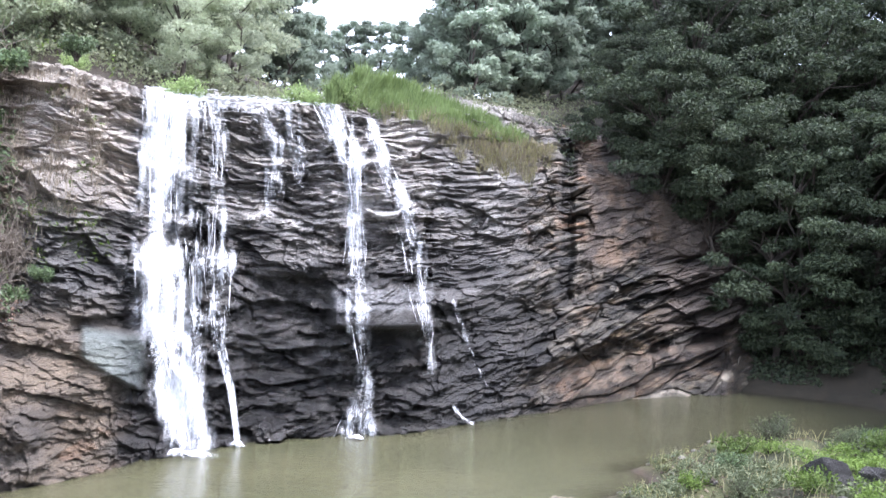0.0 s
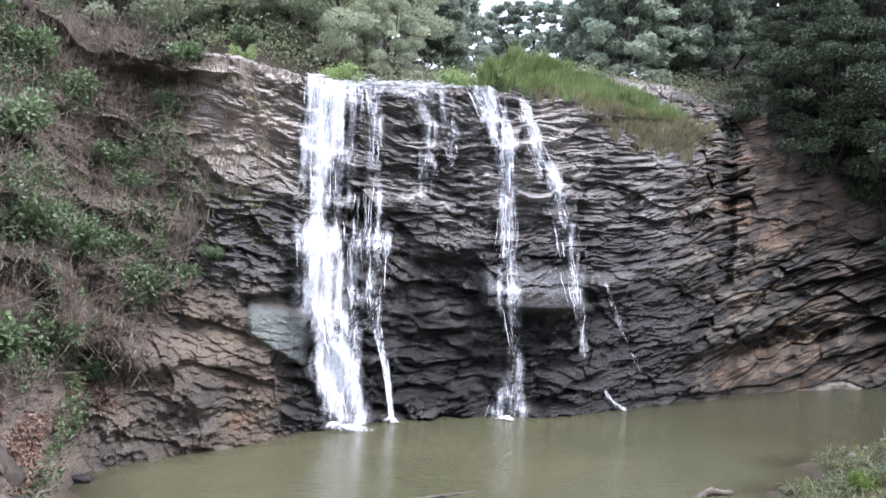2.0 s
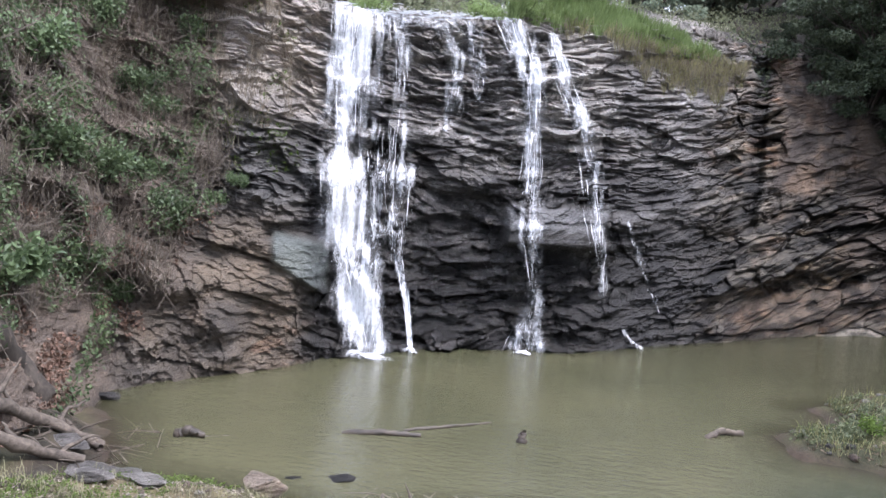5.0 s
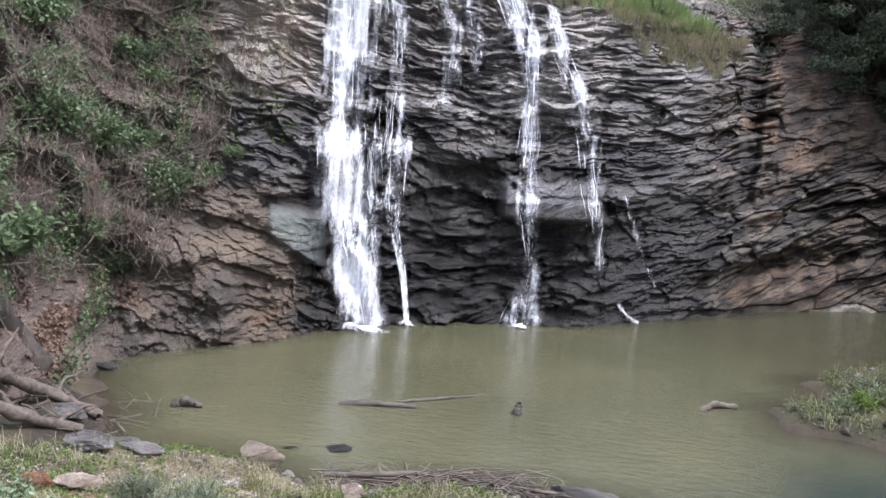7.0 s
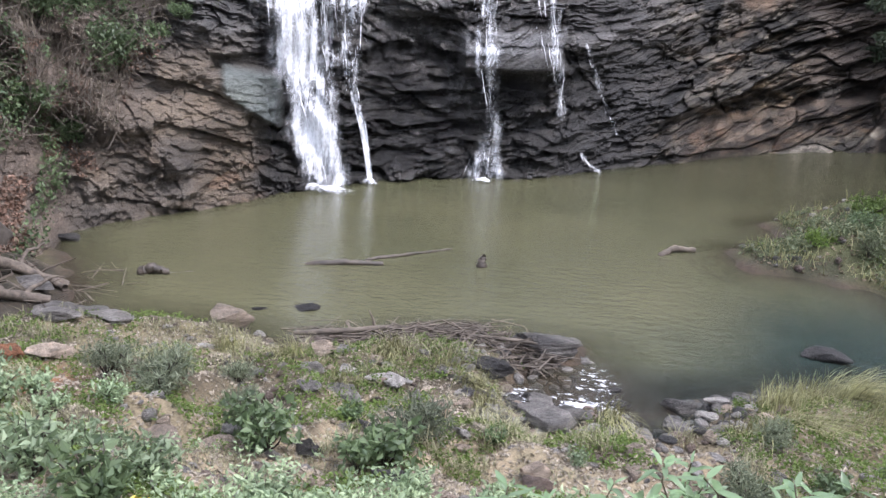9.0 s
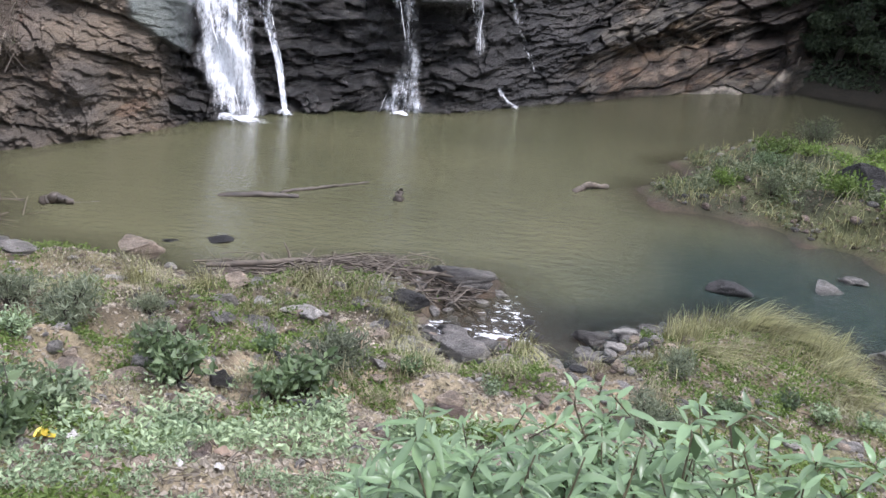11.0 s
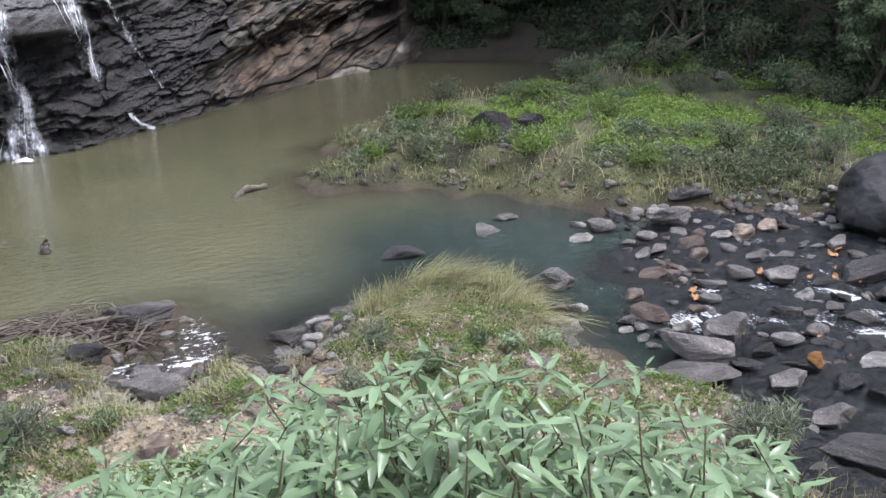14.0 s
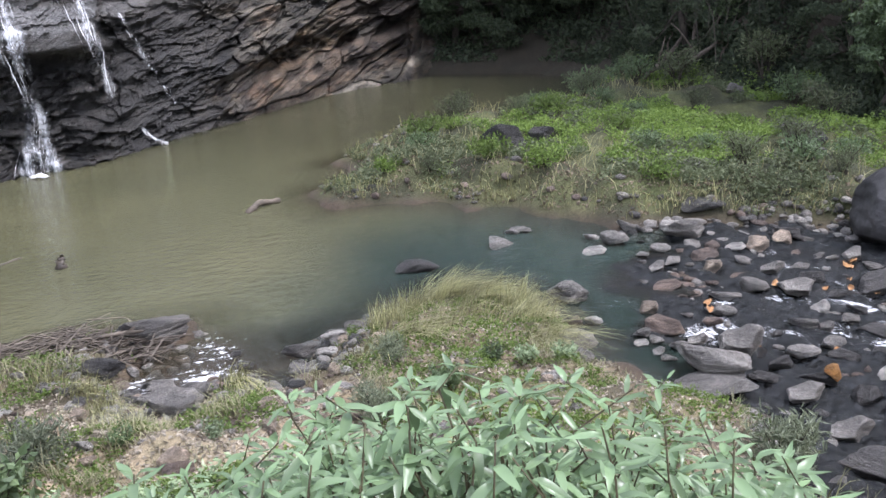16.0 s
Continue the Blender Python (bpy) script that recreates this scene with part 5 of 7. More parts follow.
stone(8.98, 11.26, 0.41, 0.16, "g", sink=0.12)
stone(8.51, 10.99, 0.42, 0.18, "b", sink=0.12)
stone(8.14, 9.09, 0.47, 0.16, "d", sink=0.12)
stone(8.36, 8.60, 0.72, 0.24, "g", sink=0.12)
stone(5.53, 10.11, 0.52, 0.20, "g", sink=0.12)
stone(11.47, 11.83, 0.49, 0.31, "d", sink=0.12)
stone(10.38, 14.24, 0.52, 0.10, "g", sink=0.12)
stone(9.69, 14.30, 0.40, 0.15, "g", sink=0.12)
stone(12.41, 11.23, 1.13, 0.42, "d", sink=0.12)
stone(12.20, 10.43, 0.54, 0.16, "d", sink=0.12)
stone(13.84, 11.45, 0.65, 0.32, "g", sink=0.12)
stone(13.73, 10.64, 0.59, 0.38, "d", sink=0.12)
stone(13.47, 10.92, 0.41, 0.18, "g", sink=0.12)
stone(11.17, 8.86, 0.7, 0.75, "g", sink=0.1)
stone(11.88, 8.84, 0.3, 0.33, "d", sink=0.12)
stone(8.17, 7.57, 0.66, 0.34, "g", sink=0.12)
stone(7.84, 6.69, 1.22, 0.35, "d", sink=0.12)
stone(9.35, 7.94, 0.3, 0.25, "d", sink=0.12)
stone(9.89, 10.40, 0.45, 0.42, "g", sink=0.12)
stone(10.16, 10.19, 0.35, 0.22, "g", sink=0.12)
stone(10.80, 10.37, 0.45, 0.18, "g", sink=0.12)
stone(12.19, 13.64, 0.58, 0.45, "t", sink=0.12)
stone(10.74, 13.91, 0.34, 0.23, "b", sink=0.12)
stone(13.04, 12.59, 0.61, 0.3, "g", sink=0.12)
stone(16.47, 17.96, 1.19, 0.6, "k", sink=0.12)
stone(15.16, 16.19, 0.55, 0.3, "d", sink=0.12)
stone(-5.69, 13.55, 0.74, 0.41, "t", sink=0.12)
stone(-3.69, 12.54, 0.40, 0.25, "t", sink=0.12)
stone(-2.35, 11.67, 0.58, 0.14, "l", sink=0.12)
stone(-2.99, 11.43, 0.32, 0.15, "t", sink=0.12)
stone(-3.35, 10.77, 0.35, 0.12, "g", sink=0.12)
stone(-2.90, 11.10, 0.54, 0.13, "g", sink=0.12)
stone(-7.58, 13.05, 0.77, 0.19, "g", sink=0.12)
stone(-8.40, 12.69, 0.75, 0.23, "g", sink=0.12)
stone(-4.40, 10.67, 0.26, 0.14, "t", sink=0.12)
stone(-4.64, 9.04, 0.23, 0.12, "t", sink=0.12)
stone(-2.19, 9.64, 0.32, 0.19, "d", sink=0.12)
# angular stones of the shoal where the stream runs out
shoal_rng = np.random.default_rng(91)
laid = [(ob.location.x, ob.location.y, ob.scale.x) for ob in scene.collection.all_objects if ob.name.startswith("stone")]
placed = len(laid)
while len(laid) < placed + 165:
    x, y = shoal_rng.uniform(6.4, 15.6), shoal_rng.uniform(5.4, 15.0)
    s = 0.18 + 0.4 * shoal_rng.uniform() ** 2.6
    if x - 0.55 * y < 1.3 or shore(np.array([x]), np.array([y]))[0] > 0.5 or any(math.hypot(x - a, y - b) < 0.42 * (s + c) for a, b, c in laid):
        continue
    laid.append((x, y, s))
    stone(x, y, s, s * shoal_rng.uniform(0.3, 0.55), "gdlgbg"[len(laid) % 6], sink=0.25)

# the great boulder beside the stream
bm = bmesh.new()
bmesh.ops.create_icosphere(bm, subdivisions=6, radius=0.5)
d = np.array([v.co for v in bm.verts]) * 2
f = np.array([[v.index for v in q.verts] for q in bm.faces])
bm.free()
cuts = np.array([(-0.35, -0.5, -0.8), (0.75, -0.55, -0.3), (0.15, -0.75, 0.65), (0.7, -0.1, 0.7), (-0.8, -0.35, 0.3), (-0.2, 0.1, 1.0), (0.3, -0.8, -0.6)])
cuts = cuts / np.linalg.norm(cuts, axis=1, keepdims=True)
depth = np.array([0.72, 0.85, 0.86, 0.86, 0.9, 0.93, 0.7])
dots = d @ cuts.T
dent = np.minimum(1.0, np.min(np.where(dots > 0.3, depth / np.maximum(dots, 0.3), 9), 1))
dent = dent * (1 + 0.05 * layered(d[:, 0] * 1.1, d[:, 1] * 1.1, d[:, 2] * 1.3, 3, 903) - 0.03 * between(layered(d[:, 0] * 2.3, d[:, 1] * 2.3, d[:, 2] * 3, 2, 905), 0.15, 0.6) + 0.008 * layered(d[:, 0] * 9, d[:, 1] * 9, d[:, 2] * 9, 3, 907))
tone = np.ones((len(d), 4))
tone[:, :3] = np.array([0.04, 0.039, 0.039]) * (0.6 + 0.8 * between(layered(d[:, 0] * 1.5, d[:, 1] * 1.5, d[:, 2] * 2, 4, 909), -0.5, 0.6))[:, None]
tone[:, 3] = 0.3
boulder = new("boulder", mesh_of("boulder", d * 0.5 * dent[:, None] + [0, 0, 0.5], f, SMOOTH_STONE, True, tone))
boulder.matrix_world = pose(14.85, 12.75, -0.68, 5, -4, -45) @ Matrix.Diagonal((2.55, 2.3, 2.25, 1))
tagged(boulder, "huge smooth dark grey boulder beside the stream", "boulder")

# smaller stones of the stream bed and bank, past counting
g = np.random.default_rng(21)


def pebbles(name, label, xs, ys, sizes, tones, lift=0.0, water=True):
    vs, fs, cs, base = [], [], [], 0
    bm = bmesh.new()
    bmesh.ops.create_icosphere(bm, subdivisions=2, radius=0.5)
    d = np.array([v.co for v in bm.verts])
    f = np.array([[v.index for v in q.verts] for q in bm.faces])
    bm.free()
    hs = np.maximum(ground(xs, ys), (-0.2 if water else -9) - stream_drop(xs, ys))
    for x, y, h, s, c in zip(xs, ys, hs, sizes, tones):
        a = g.uniform(0, 6.28)
        m = np.array([[np.cos(a), -np.sin(a), 0], [np.sin(a), np.cos(a), 0], [0, 0, 1]])
        n = g.normal(0, 1, (6, 3))
        n /= np.linalg.norm(n, axis=1, keepdims=True)
        dots = d * 2 @ n.T
        r = np.minimum(np.min(np.where(dots > 0.2, 0.72 / np.maximum(dots, 0.2), 9), 1), 1.1)
        v = (d * r[:, None] * [s, s * g.uniform(0.55, 0.9), s * g.uniform(0.3, 0.65)]) @ m.T
        vs.append(v + [x, y, h + lift + s * 0.08])
        fs.append(f + base)
        cs.append(np.tile([*(np.array(c) * g.uniform(0.6, 1.25)), 0.4], (len(d), 1)))
        base += len(d)
    ob = new(name, mesh_of(name, np.concatenate(vs), np.concatenate(fs), STONE, True, np.concatenate(cs)))
    return tagged(ob, label, "stones", kind="stuff")


def mix_tones(n, *keys):
    return [TONES[k] for k in g.choice(list(keys), n)]


n = 5200
px, py = g.uniform(6.4, 16.0, n), g.uniform(3.8, 15.8, n)
px, py = px[shore(px, py) < 0.6], py[shore(px, py) < 0.6]
ok = (px - 0.55 * py > 1.0) & (layered(px * 0.7, py * 0.7, 0, 2, 68) > -0.6)
px, py = px[ok], py[ok]
pebbles("stream_stones", "small grey stones and cobbles in the stream bed", px, py, 0.08 + 0.3 * g.uniform(0, 1, len(px)) ** 1.9, mix_tones(len(px), "g", "g", "d", "l", "b"))
n = 1700
pa, pr = np.radians(g.uniform(-32, 34, n)), g.uniform(5.5, 14.5, n)
px, py = spot(np.degrees(pa), pr)
ok = (shore(px, py) > -0.5) & (layered(px * 0.5, py * 0.5, 0, 2, 66) > -0.15)
pebbles("bank_pebbles", "scattered brown and grey pebbles on the near bank", px[ok], py[ok], 0.04 + 0.22 * g.uniform(0, 1, ok.sum()) ** 2, mix_tones(ok.sum(), "g", "b", "t", "l"))
n = 620
px, py = g.uniform(-1.6, 3.6, n), g.uniform(10.6, 14.4, n)
ok = (shore(px, py) > -0.45) & (shore(px, py) < 0.9)
pebbles("shore_cobbles", "brown cobbles in the shallow water", px[ok], py[ok], g.uniform(0.08, 0.34, ok.sum()), mix_tones(ok.sum(), "g", "t", "d", "l", "l"))

# ---- dead wood ----
def log(label, points, thick, thin, seed, stubs=2, name="fallen_log", wood=DRY_WOOD):
    gg = np.random.default_rng(seed)
    points = np.array(points, float)
    t = np.linspace(0, 1, 16)
    k = np.linspace(0, 1, len(points))
    p = np.stack([np.interp(t, k, points[:, q]) for q in range(3)], 1)
    p[1:-1] += gg.normal(0, thick * 0.12, (14, 3))
    rad = np.linspace(thick, thin, 16) * (1 + 0.15 * gg.normal(0, 1, 16))
    rad[0] *= 0.6
    o = thing(name, *p[0], label=label, category="log" if name == "fallen_log" else "driftwood")
    piece("trunk", mesh_of("trunk", *tube(p - p[0], rad, 9), wood, True), o)
    for _ in range(stubs):
        i = gg.integers(3, 14)
        e = p[i] + gg.normal(0, 1, 3) * [0.5, 0.5, 0.35] * thick * 7
        e[2] = abs(e[2]) * 0.6 + p[i][2]
        piece("branch_stub", mesh_of("branch_stub", *tube(bent(p[i] - p[0], e - p[0], gg, 6, 0.1), np.linspace(rad[i] * 0.5, rad[i] * 0.15, 6), 6), wood, True), o)
    return o


log("grey half-sunken log floating in the pool", [(-5.76, 18.20, -0.02), (-4.91, 18.43, 0.05), (-4.05, 18.67, 0.02)], 0.085, 0.06, 1, 0, "fallen_log", WET_WOOD)
log("thin branch lying on the pool water", [(-4.51, 18.90, 0.01), (-3.60, 19.62, 0.03), (-2.70, 20.46, 0.0)], 0.05, 0.02, 2, 0, "fallen_log", WET_WOOD)
log("dark sunken trunk just under the water", [(-8.86, 16.57, -0.02), (-8.25, 16.75, -0.04), (-7.43, 17.23, -0.055), (-5.81, 18.20, -0.05)], 0.05, 0.04, 3, 0, "fallen_log", WET_WOOD)
log("knotted end of a sunken trunk above the water", [(-8.91, 16.53, 0.0), (-8.65, 16.56, 0.14), (-8.30, 16.64, 0.05)], 0.12, 0.06, 13, 0, "fallen_log", WET_WOOD)
log("small dark stump standing out of the pool", [(-1.88, 19.26, -0.3), (-1.86, 19.28, 0.1), (-1.80, 19.31, 0.2)], 0.13, 0.07, 4, 0, "fallen_log", WET_WOOD)
log("pale curved log floating near the grassy spit", [(2.40, 21.53, -0.02), (2.80, 21.96, 0.13), (3.35, 22.24, 0.02)], 0.09, 0.07, 5, 0)
log("grey bleached tree trunk lying on the stony shore", [(-11.6, 13.0, 1.5), (-10.9, 13.5, 1.2), (-10.55, 14.6, 0.6), (-9.7, 15.1, 0.1)], 0.16, 0.09, 6, 3)
log("bleached driftwood trunk beside the shore", [(-11.3, 12.4, 1.3), (-10.35, 12.8, 0.9), (-9.7, 13.6, 0.4), (-9.3, 13.9, 0.25)], 0.15, 0.08, 7, 3)
log("thick brown root running down the earth bank", [(-12.0, 13.4, 3.0), (-12.0, 14.6, 2.2), (-12.2, 15.6, 1.4), (-11.5, 15.9, 0.5)], 0.42, 0.3, 17, 1, "tree_root", BARK)
log("short broken driftwood on the muddy shore", [(-11.11, 15.48, 0.45), (-10.30, 15.10, 0.3), (-9.58, 14.84, 0.15)], 0.09, 0.05, 8, 2)
log("fallen pole lying across the pile of twigs", [(-4.41, 13.34, 0.35), (-2.40, 13.90, 0.45), (-0.20, 13.87, 0.4)], 0.06, 0.03, 9, 1)
log("long stick lying in the grassy spit", [(11.41, 16.66, 0.5), (10.68, 18.08, 0.75), (10.16, 19.31, 0.8)], 0.035, 0.015, 10, 1)
log("bare fallen branches at the edge of the woods", [(17.65, 28.29, 0.9), (19.48, 28.86, 1.7), (21.21, 30.05, 2.6)], 0.13, 0.05, 11, 3)
log("bare grey branch standing at the wood edge", [(20.51, 28.52, 1.0), (20.92, 29.18, 2.2), (21.52, 29.86, 3.3)], 0.1, 0.05, 12, 2)
log("leaning stick at the end of the rock", [(14.64, 44.45, 0.0), (14.79, 44.35, 0.9), (14.94, 44.25, 1.7)], 0.06, 0.05, 14, 0)


def twigs(name, label, xs, ys, zs, length, g, flat=0.25, thick=0.008, material=DRY_WOOD, way=None):
    """A tangle of thin sticks: three-sided rods, past counting."""
    n = len(xs)
    d = g.normal(0, 1, (n, 3)) * [1, 1, flat]
    if way is not None:
        d = d * 0.75 + np.array(way)
    d /= np.linalg.norm(d, axis=1, keepdims=True)
    L = length * g.uniform(0.4, 1.2, n)
    c = np.stack([xs, ys, zs], -1)
    s = np.cross(d, [0, 0.3, 1.0])
    s /= np.linalg.norm(s, axis=1, keepdims=True) + 1e-9
    u = np.cross(s, d)
    ends = []
    w = thick * g.uniform(0.6, 1.6, n)
    for q, k, bow in ((-0.5, 1.0, 0.0), (0.0, 0.8, 1.0), (0.5, 0.4, 0.0)):
        m = c + d * (L * q)[:, None] + (g.normal(0, 0.09, n) * L * bow)[:, None] * u
        for a in (0, 2.1, 4.2):
            ends.append(m + (w * k)[:, None] * (np.cos(a) * s + np.sin(a) * u))
    v = np.stack(ends, 1).reshape(-1, 3)
    i = 9 * np.arange(n)
    f = np.concatenate([np.stack([i + 3 * k + q, i + 3 * k + (q + 1) % 3, i + 3 * k + 3 + (q + 1) % 3, i + 3 * k + 3 + q], 1) for k in (0, 1) for q in (0, 1, 2)])
    return tagged(new(name, mesh_of(name, v, f, material)), label, "twigs", kind="stuff")


n = 420
tx = g.uniform(-4.3, 0.0, n)
ty = 14.0 - 0.16 * np.abs(tx + 1.6) + g.normal(0, 0.26, n)
tz = np.maximum(ground(tx, ty), 0) + g.uniform(0.02, 0.22, n)
twigs("twig_pile", "pile of dry brown twigs washed up on the shore", tx, ty, tz, 1.1, g, 0.16, 0.012, DRY_WOOD, (0.9, 0.15, 0.02))
n = 60
tx, ty = g.uniform(-12.2, -8.8, n), g.uniform(13.4, 16.4, n)
twigs("shore_twigs", "dead sticks scattered on the muddy shore", tx, ty, np.maximum(ground(tx, ty), 0) + g.uniform(0.02, 0.2, n), 0.9, g, 0.2, 0.014)


# ---- grass, herbs and undergrowth ----
def blades(base, length, width, way, g, droop=0.5):
    """Curved tapering blades: eight corners and three faces each."""
    n = len(base)
    base, length = np.asarray(base, float), np.asarray(length, float)[:, None]
    side = np.cross(way, [0, 0, 1.0]) + g.normal(0, 0.35, (n, 3)) * [1, 1, 0]
    side /= np.linalg.norm(side, axis=1, keepdims=True) + 1e-9
    bend = g.uniform(0.3, 1.3, n)[:, None] * droop
    levels = []
    for t, w in ((0, 1.0), (0.4, 0.9), (0.75, 0.55), (1.0, 0.06)):
        c = base + length * (np.array([0, 0, 1.0]) * (t - bend * 0.55 * t * t) + way * (0.12 * t + bend * 0.75 * t * t))
        levels += [c - side * width * w, c + side * width * w]
    v = np.stack(levels, 1).reshape(-1, 3)
    i = 8 * np.arange(n)
    f = np.concatenate([np.stack([i + k, i + k + 1, i + k + 3, i + k + 2], 1) for k in (0, 2, 4)])
    return v, f


def level_ways(n, g, toward=None, mix=0.0):
    a = g.uniform(0, 2 * np.pi, n)
    w = np.stack([np.cos(a), np.sin(a), a * 0], -1)
    if toward is not None:
        w = w * (1 - mix) + np.array(toward) * mix
    return w


def stuff(name, me, label, category):
    return tagged(new(name, me), label, category, kind="stuff")


def rosettes(x, y, z, g, count, size, reach, lift):
    """Leaves of low herbs: each plant's leaves spread round its middle."""
    n = len(x)
    k = np.repeat(np.arange(n), count)
    a = g.uniform(0, 2 * np.pi, len(k))
    up = g.uniform(0.1, 1.0, len(k))
    s = (size * g.uniform(0.6, 1.4, n))[k]
    out = np.stack([np.cos(a), np.sin(a), 0.55 * up], -1)
    c = np.stack([x, y, z], -1)[k] + out * (reach * g.uniform(0.3, 1.0, len(k)) * s / size)[:, None] * [1, 1, 0] + np.stack([a * 0, a * 0, lift * up * (s / size)], -1)
    return leaf_cloud(c, s, out, g, (0.5, 1.0), 0.1)


def cliff_spots(n, g, az0, az1, z0, z1, test):
    """Places on the rough cliff where test(turn, height) is high."""
    a, z = g.uniform(az0, az1, n), g.uniform(z0, z1, n)
    ok = g.uniform(0, 1, n) < test(a, z)
    a, z = a[ok], z[ok]
    r = rock_at(a, z)
    return place(a, r, z), a, z


def overgrown(a, z):
    """Where plants cover the slope left of the falls."""
    edge = np.interp(z, [0, 1.5, 3, 5, 7, 9, 11, 13], [37, 33.5, 31, 28.5, 27.2, 29.0, 30.0, 29.5])
    return between(a - edge + 1.2 * smooth_noise(a * 0.6, z * 0.8, 0, 7), -1.0, 1.5)


g = np.random.default_rng(31)
# the slope beside the falls
p, a, z = cliff_spots(52000, g, 23, 46, 0.2, 13, lambda a, z: overgrown(a, z) * between(layered(a * 0.45, z * 0.7, 0, 3, 5), 0.0, 0.45))
n = len(p)
outward = np.stack([np.sin(np.radians(a)), -np.cos(np.radians(a)), a * 0 + 0.4], -1)
v, f = leaf_cloud(p + outward * g.uniform(0.02, 0.55, n)[:, None], g.uniform(0.07, 0.17, n), outward, g, (0.55, 1), 0.5)
stuff("slope_undergrowth", mesh_of("slope_undergrowth", v, f, SHRUB), "dense green creepers and undergrowth on the slope", "undergrowth")
p, a, z = cliff_spots(17000, g, 23, 46, 2.2, 13, lambda a, z: overgrown(a, z) * between(-layered(a * 0.45, z * 0.7, 0, 3, 5), -0.3, 0.25))
n = len(p)
outward = np.stack([np.sin(np.radians(a)), -np.cos(np.radians(a)), a * 0], -1)
v, f = blades(p + outward * 0.1, g.uniform(0.25, 0.95, n), 0.009, outward + g.normal(0, 0.5, (n, 3)) * [1, 1, 0.2], g, 1.3)
stuff("dry_brush", mesh_of("dry_brush", v, f, STRAW), "tangle of dry brown stems hanging on the slope", "undergrowth")
p, a, z = cliff_spots(3500, g, 24, 46, 2, 13, lambda a, z: overgrown(a, z))
n = len(p)
twigs("slope_twigs", "grey dead twigs and vines over the slope", p[:, 0] * 0.985, p[:, 1] * 0.985, p[:, 2] + 0.1, 1.3, g, 1.4, 0.01, DRY_WOOD)
p, a, z = cliff_spots(2600, g, 23.5, 30, 6.8, 11.5, lambda a, z: between(layered(a * 0.8, z * 0.9, 0, 2, 27), 0.0, 0.3))
n = len(p)
outward = np.stack([np.sin(np.radians(a)), -np.cos(np.radians(a)), a * 0], -1)
v, f = blades(p, g.uniform(0.2, 0.7, n), 0.009, outward + g.normal(0, 0.6, (n, 3)) * [1, 1, 0.2], g, 1.2)
stuff("dry_brush", mesh_of("dry_brush", v, f, STRAW), "pale dry brush on the rock ledges", "undergrowth")
# brown leaf litter low on the slope
p, a, z = cliff_spots(18000, g, 28, 42, 0.2, 4.5, lambda a, z: overgrown(a, z) * between(-layered(a * 0.6, z, 0, 2, 15), -0.3, 0.3))
outward = np.stack([np.sin(np.radians(a)), -np.cos(np.radians(a)), a * 0 + 0.6], -1)
v, f = leaf_cloud(p + outward * 0.06, g.uniform(0.06, 0.16, len(p)), outward, g, (0.6, 1), 0.3)
stuff("leaf_litter", mesh_of("leaf_litter", v, f, RED_LITTER), "reddish brown fallen leaves on the slope foot", "leaf litter")
# green on the dry ledges beside the rock
p, a, z = cliff_spots(2500, g, 23, 31, 5, 12.5, lambda a, z: between(layered(a * 0.9, z * 1.2, 0, 2, 25), 0.25, 0.5))
outward = np.stack([np.sin(np.radians(a)), -np.cos(np.radians(a)), a * 0 + 0.7], -1)
v, f = leaf_cloud(p + outward * g.uniform(0, 0.3, len(p))[:, None], g.uniform(0.08, 0.2, len(p)), outward, g)
stuff("ledge_herbs", mesh_of("ledge_herbs", v, f, BRIGHT), "yellow-green herbs on the rock ledges", "herbs")

# grass over the lip, green above, dry and hanging below
def fresh(a, z):
    mid, half = np.interp(a, [-4.8, -2, 2, 6, 9], [12.3, 12.7, 13.1, 13.2, 12.3]), np.interp(a, [-5.6, -4.8, -2, 2, 6, 9, 10], [0, 0.35, 0.7, 0.9, 0.9, 0.4, 0])
    return between(half - np.abs(z - mid) + 0.3 * smooth_noise(a * 1.4, z * 1.4, 0, 19), -0.1, 0.25) * between(a, -5.8, -5) * between(-a, -10, -9)


def hanging(a, z):
    low = np.interp(a, [-7.5, -6.5, -4.5, -2.5, 0, 3, 6], [11.6, 10.7, 9.7, 10.0, 10.9, 11.7, 12.4])
    high = np.interp(a, [-7.5, -4.8, -2, 2, 6], [12.0, 12.2, 12.2, 12.4, 12.5])
    return between(z - low + 0.8 * smooth_noise(a * 1.6, z * 0.5, 0, 9), -0.2, 1.0) * between(high - z, -0.3, 0.2)


p, a, z = cliff_spots(26000, g, -6, 10, 11, 14.2, fresh)
n = len(p)
v, f = blades(p - [0, 0, 0.1], g.uniform(0.3, 0.9, n), 0.02, level_ways(n, g, (0.3, -0.6, 0), 0.4), g, 0.6)
stuff("lip_grass", mesh_of("lip_grass", v, f, LIP_GRASS), "tall fresh green grass along the cliff top", "grass")
p, a, z = cliff_spots(16000, g, -7.5, 6, 9, 12.8, hanging)
n = len(p)
outward = np.stack([np.sin(np.radians(a)), -np.cos(np.radians(a)), a * 0], -1)
v, f = blades(p, g.uniform(0.25, 0.8, n), 0.012, outward + g.normal(0, 0.4, (n, 3)) * [1, 1, 0], g, 1.2)
faces = f.reshape(3, -1, 4)
cut = faces.shape[1] // 2
stuff("straw_grass", mesh_of("straw_grass", v, faces[:, :cut].reshape(-1, 4), STRAW), "straw-coloured dead grass hanging over the rock", "grass")
stuff("hanging_grass", mesh_of("hanging_grass", v, faces[:, cut:].reshape(-1, 4), GRASS), "yellowed dry grass hanging over the rock", "grass")


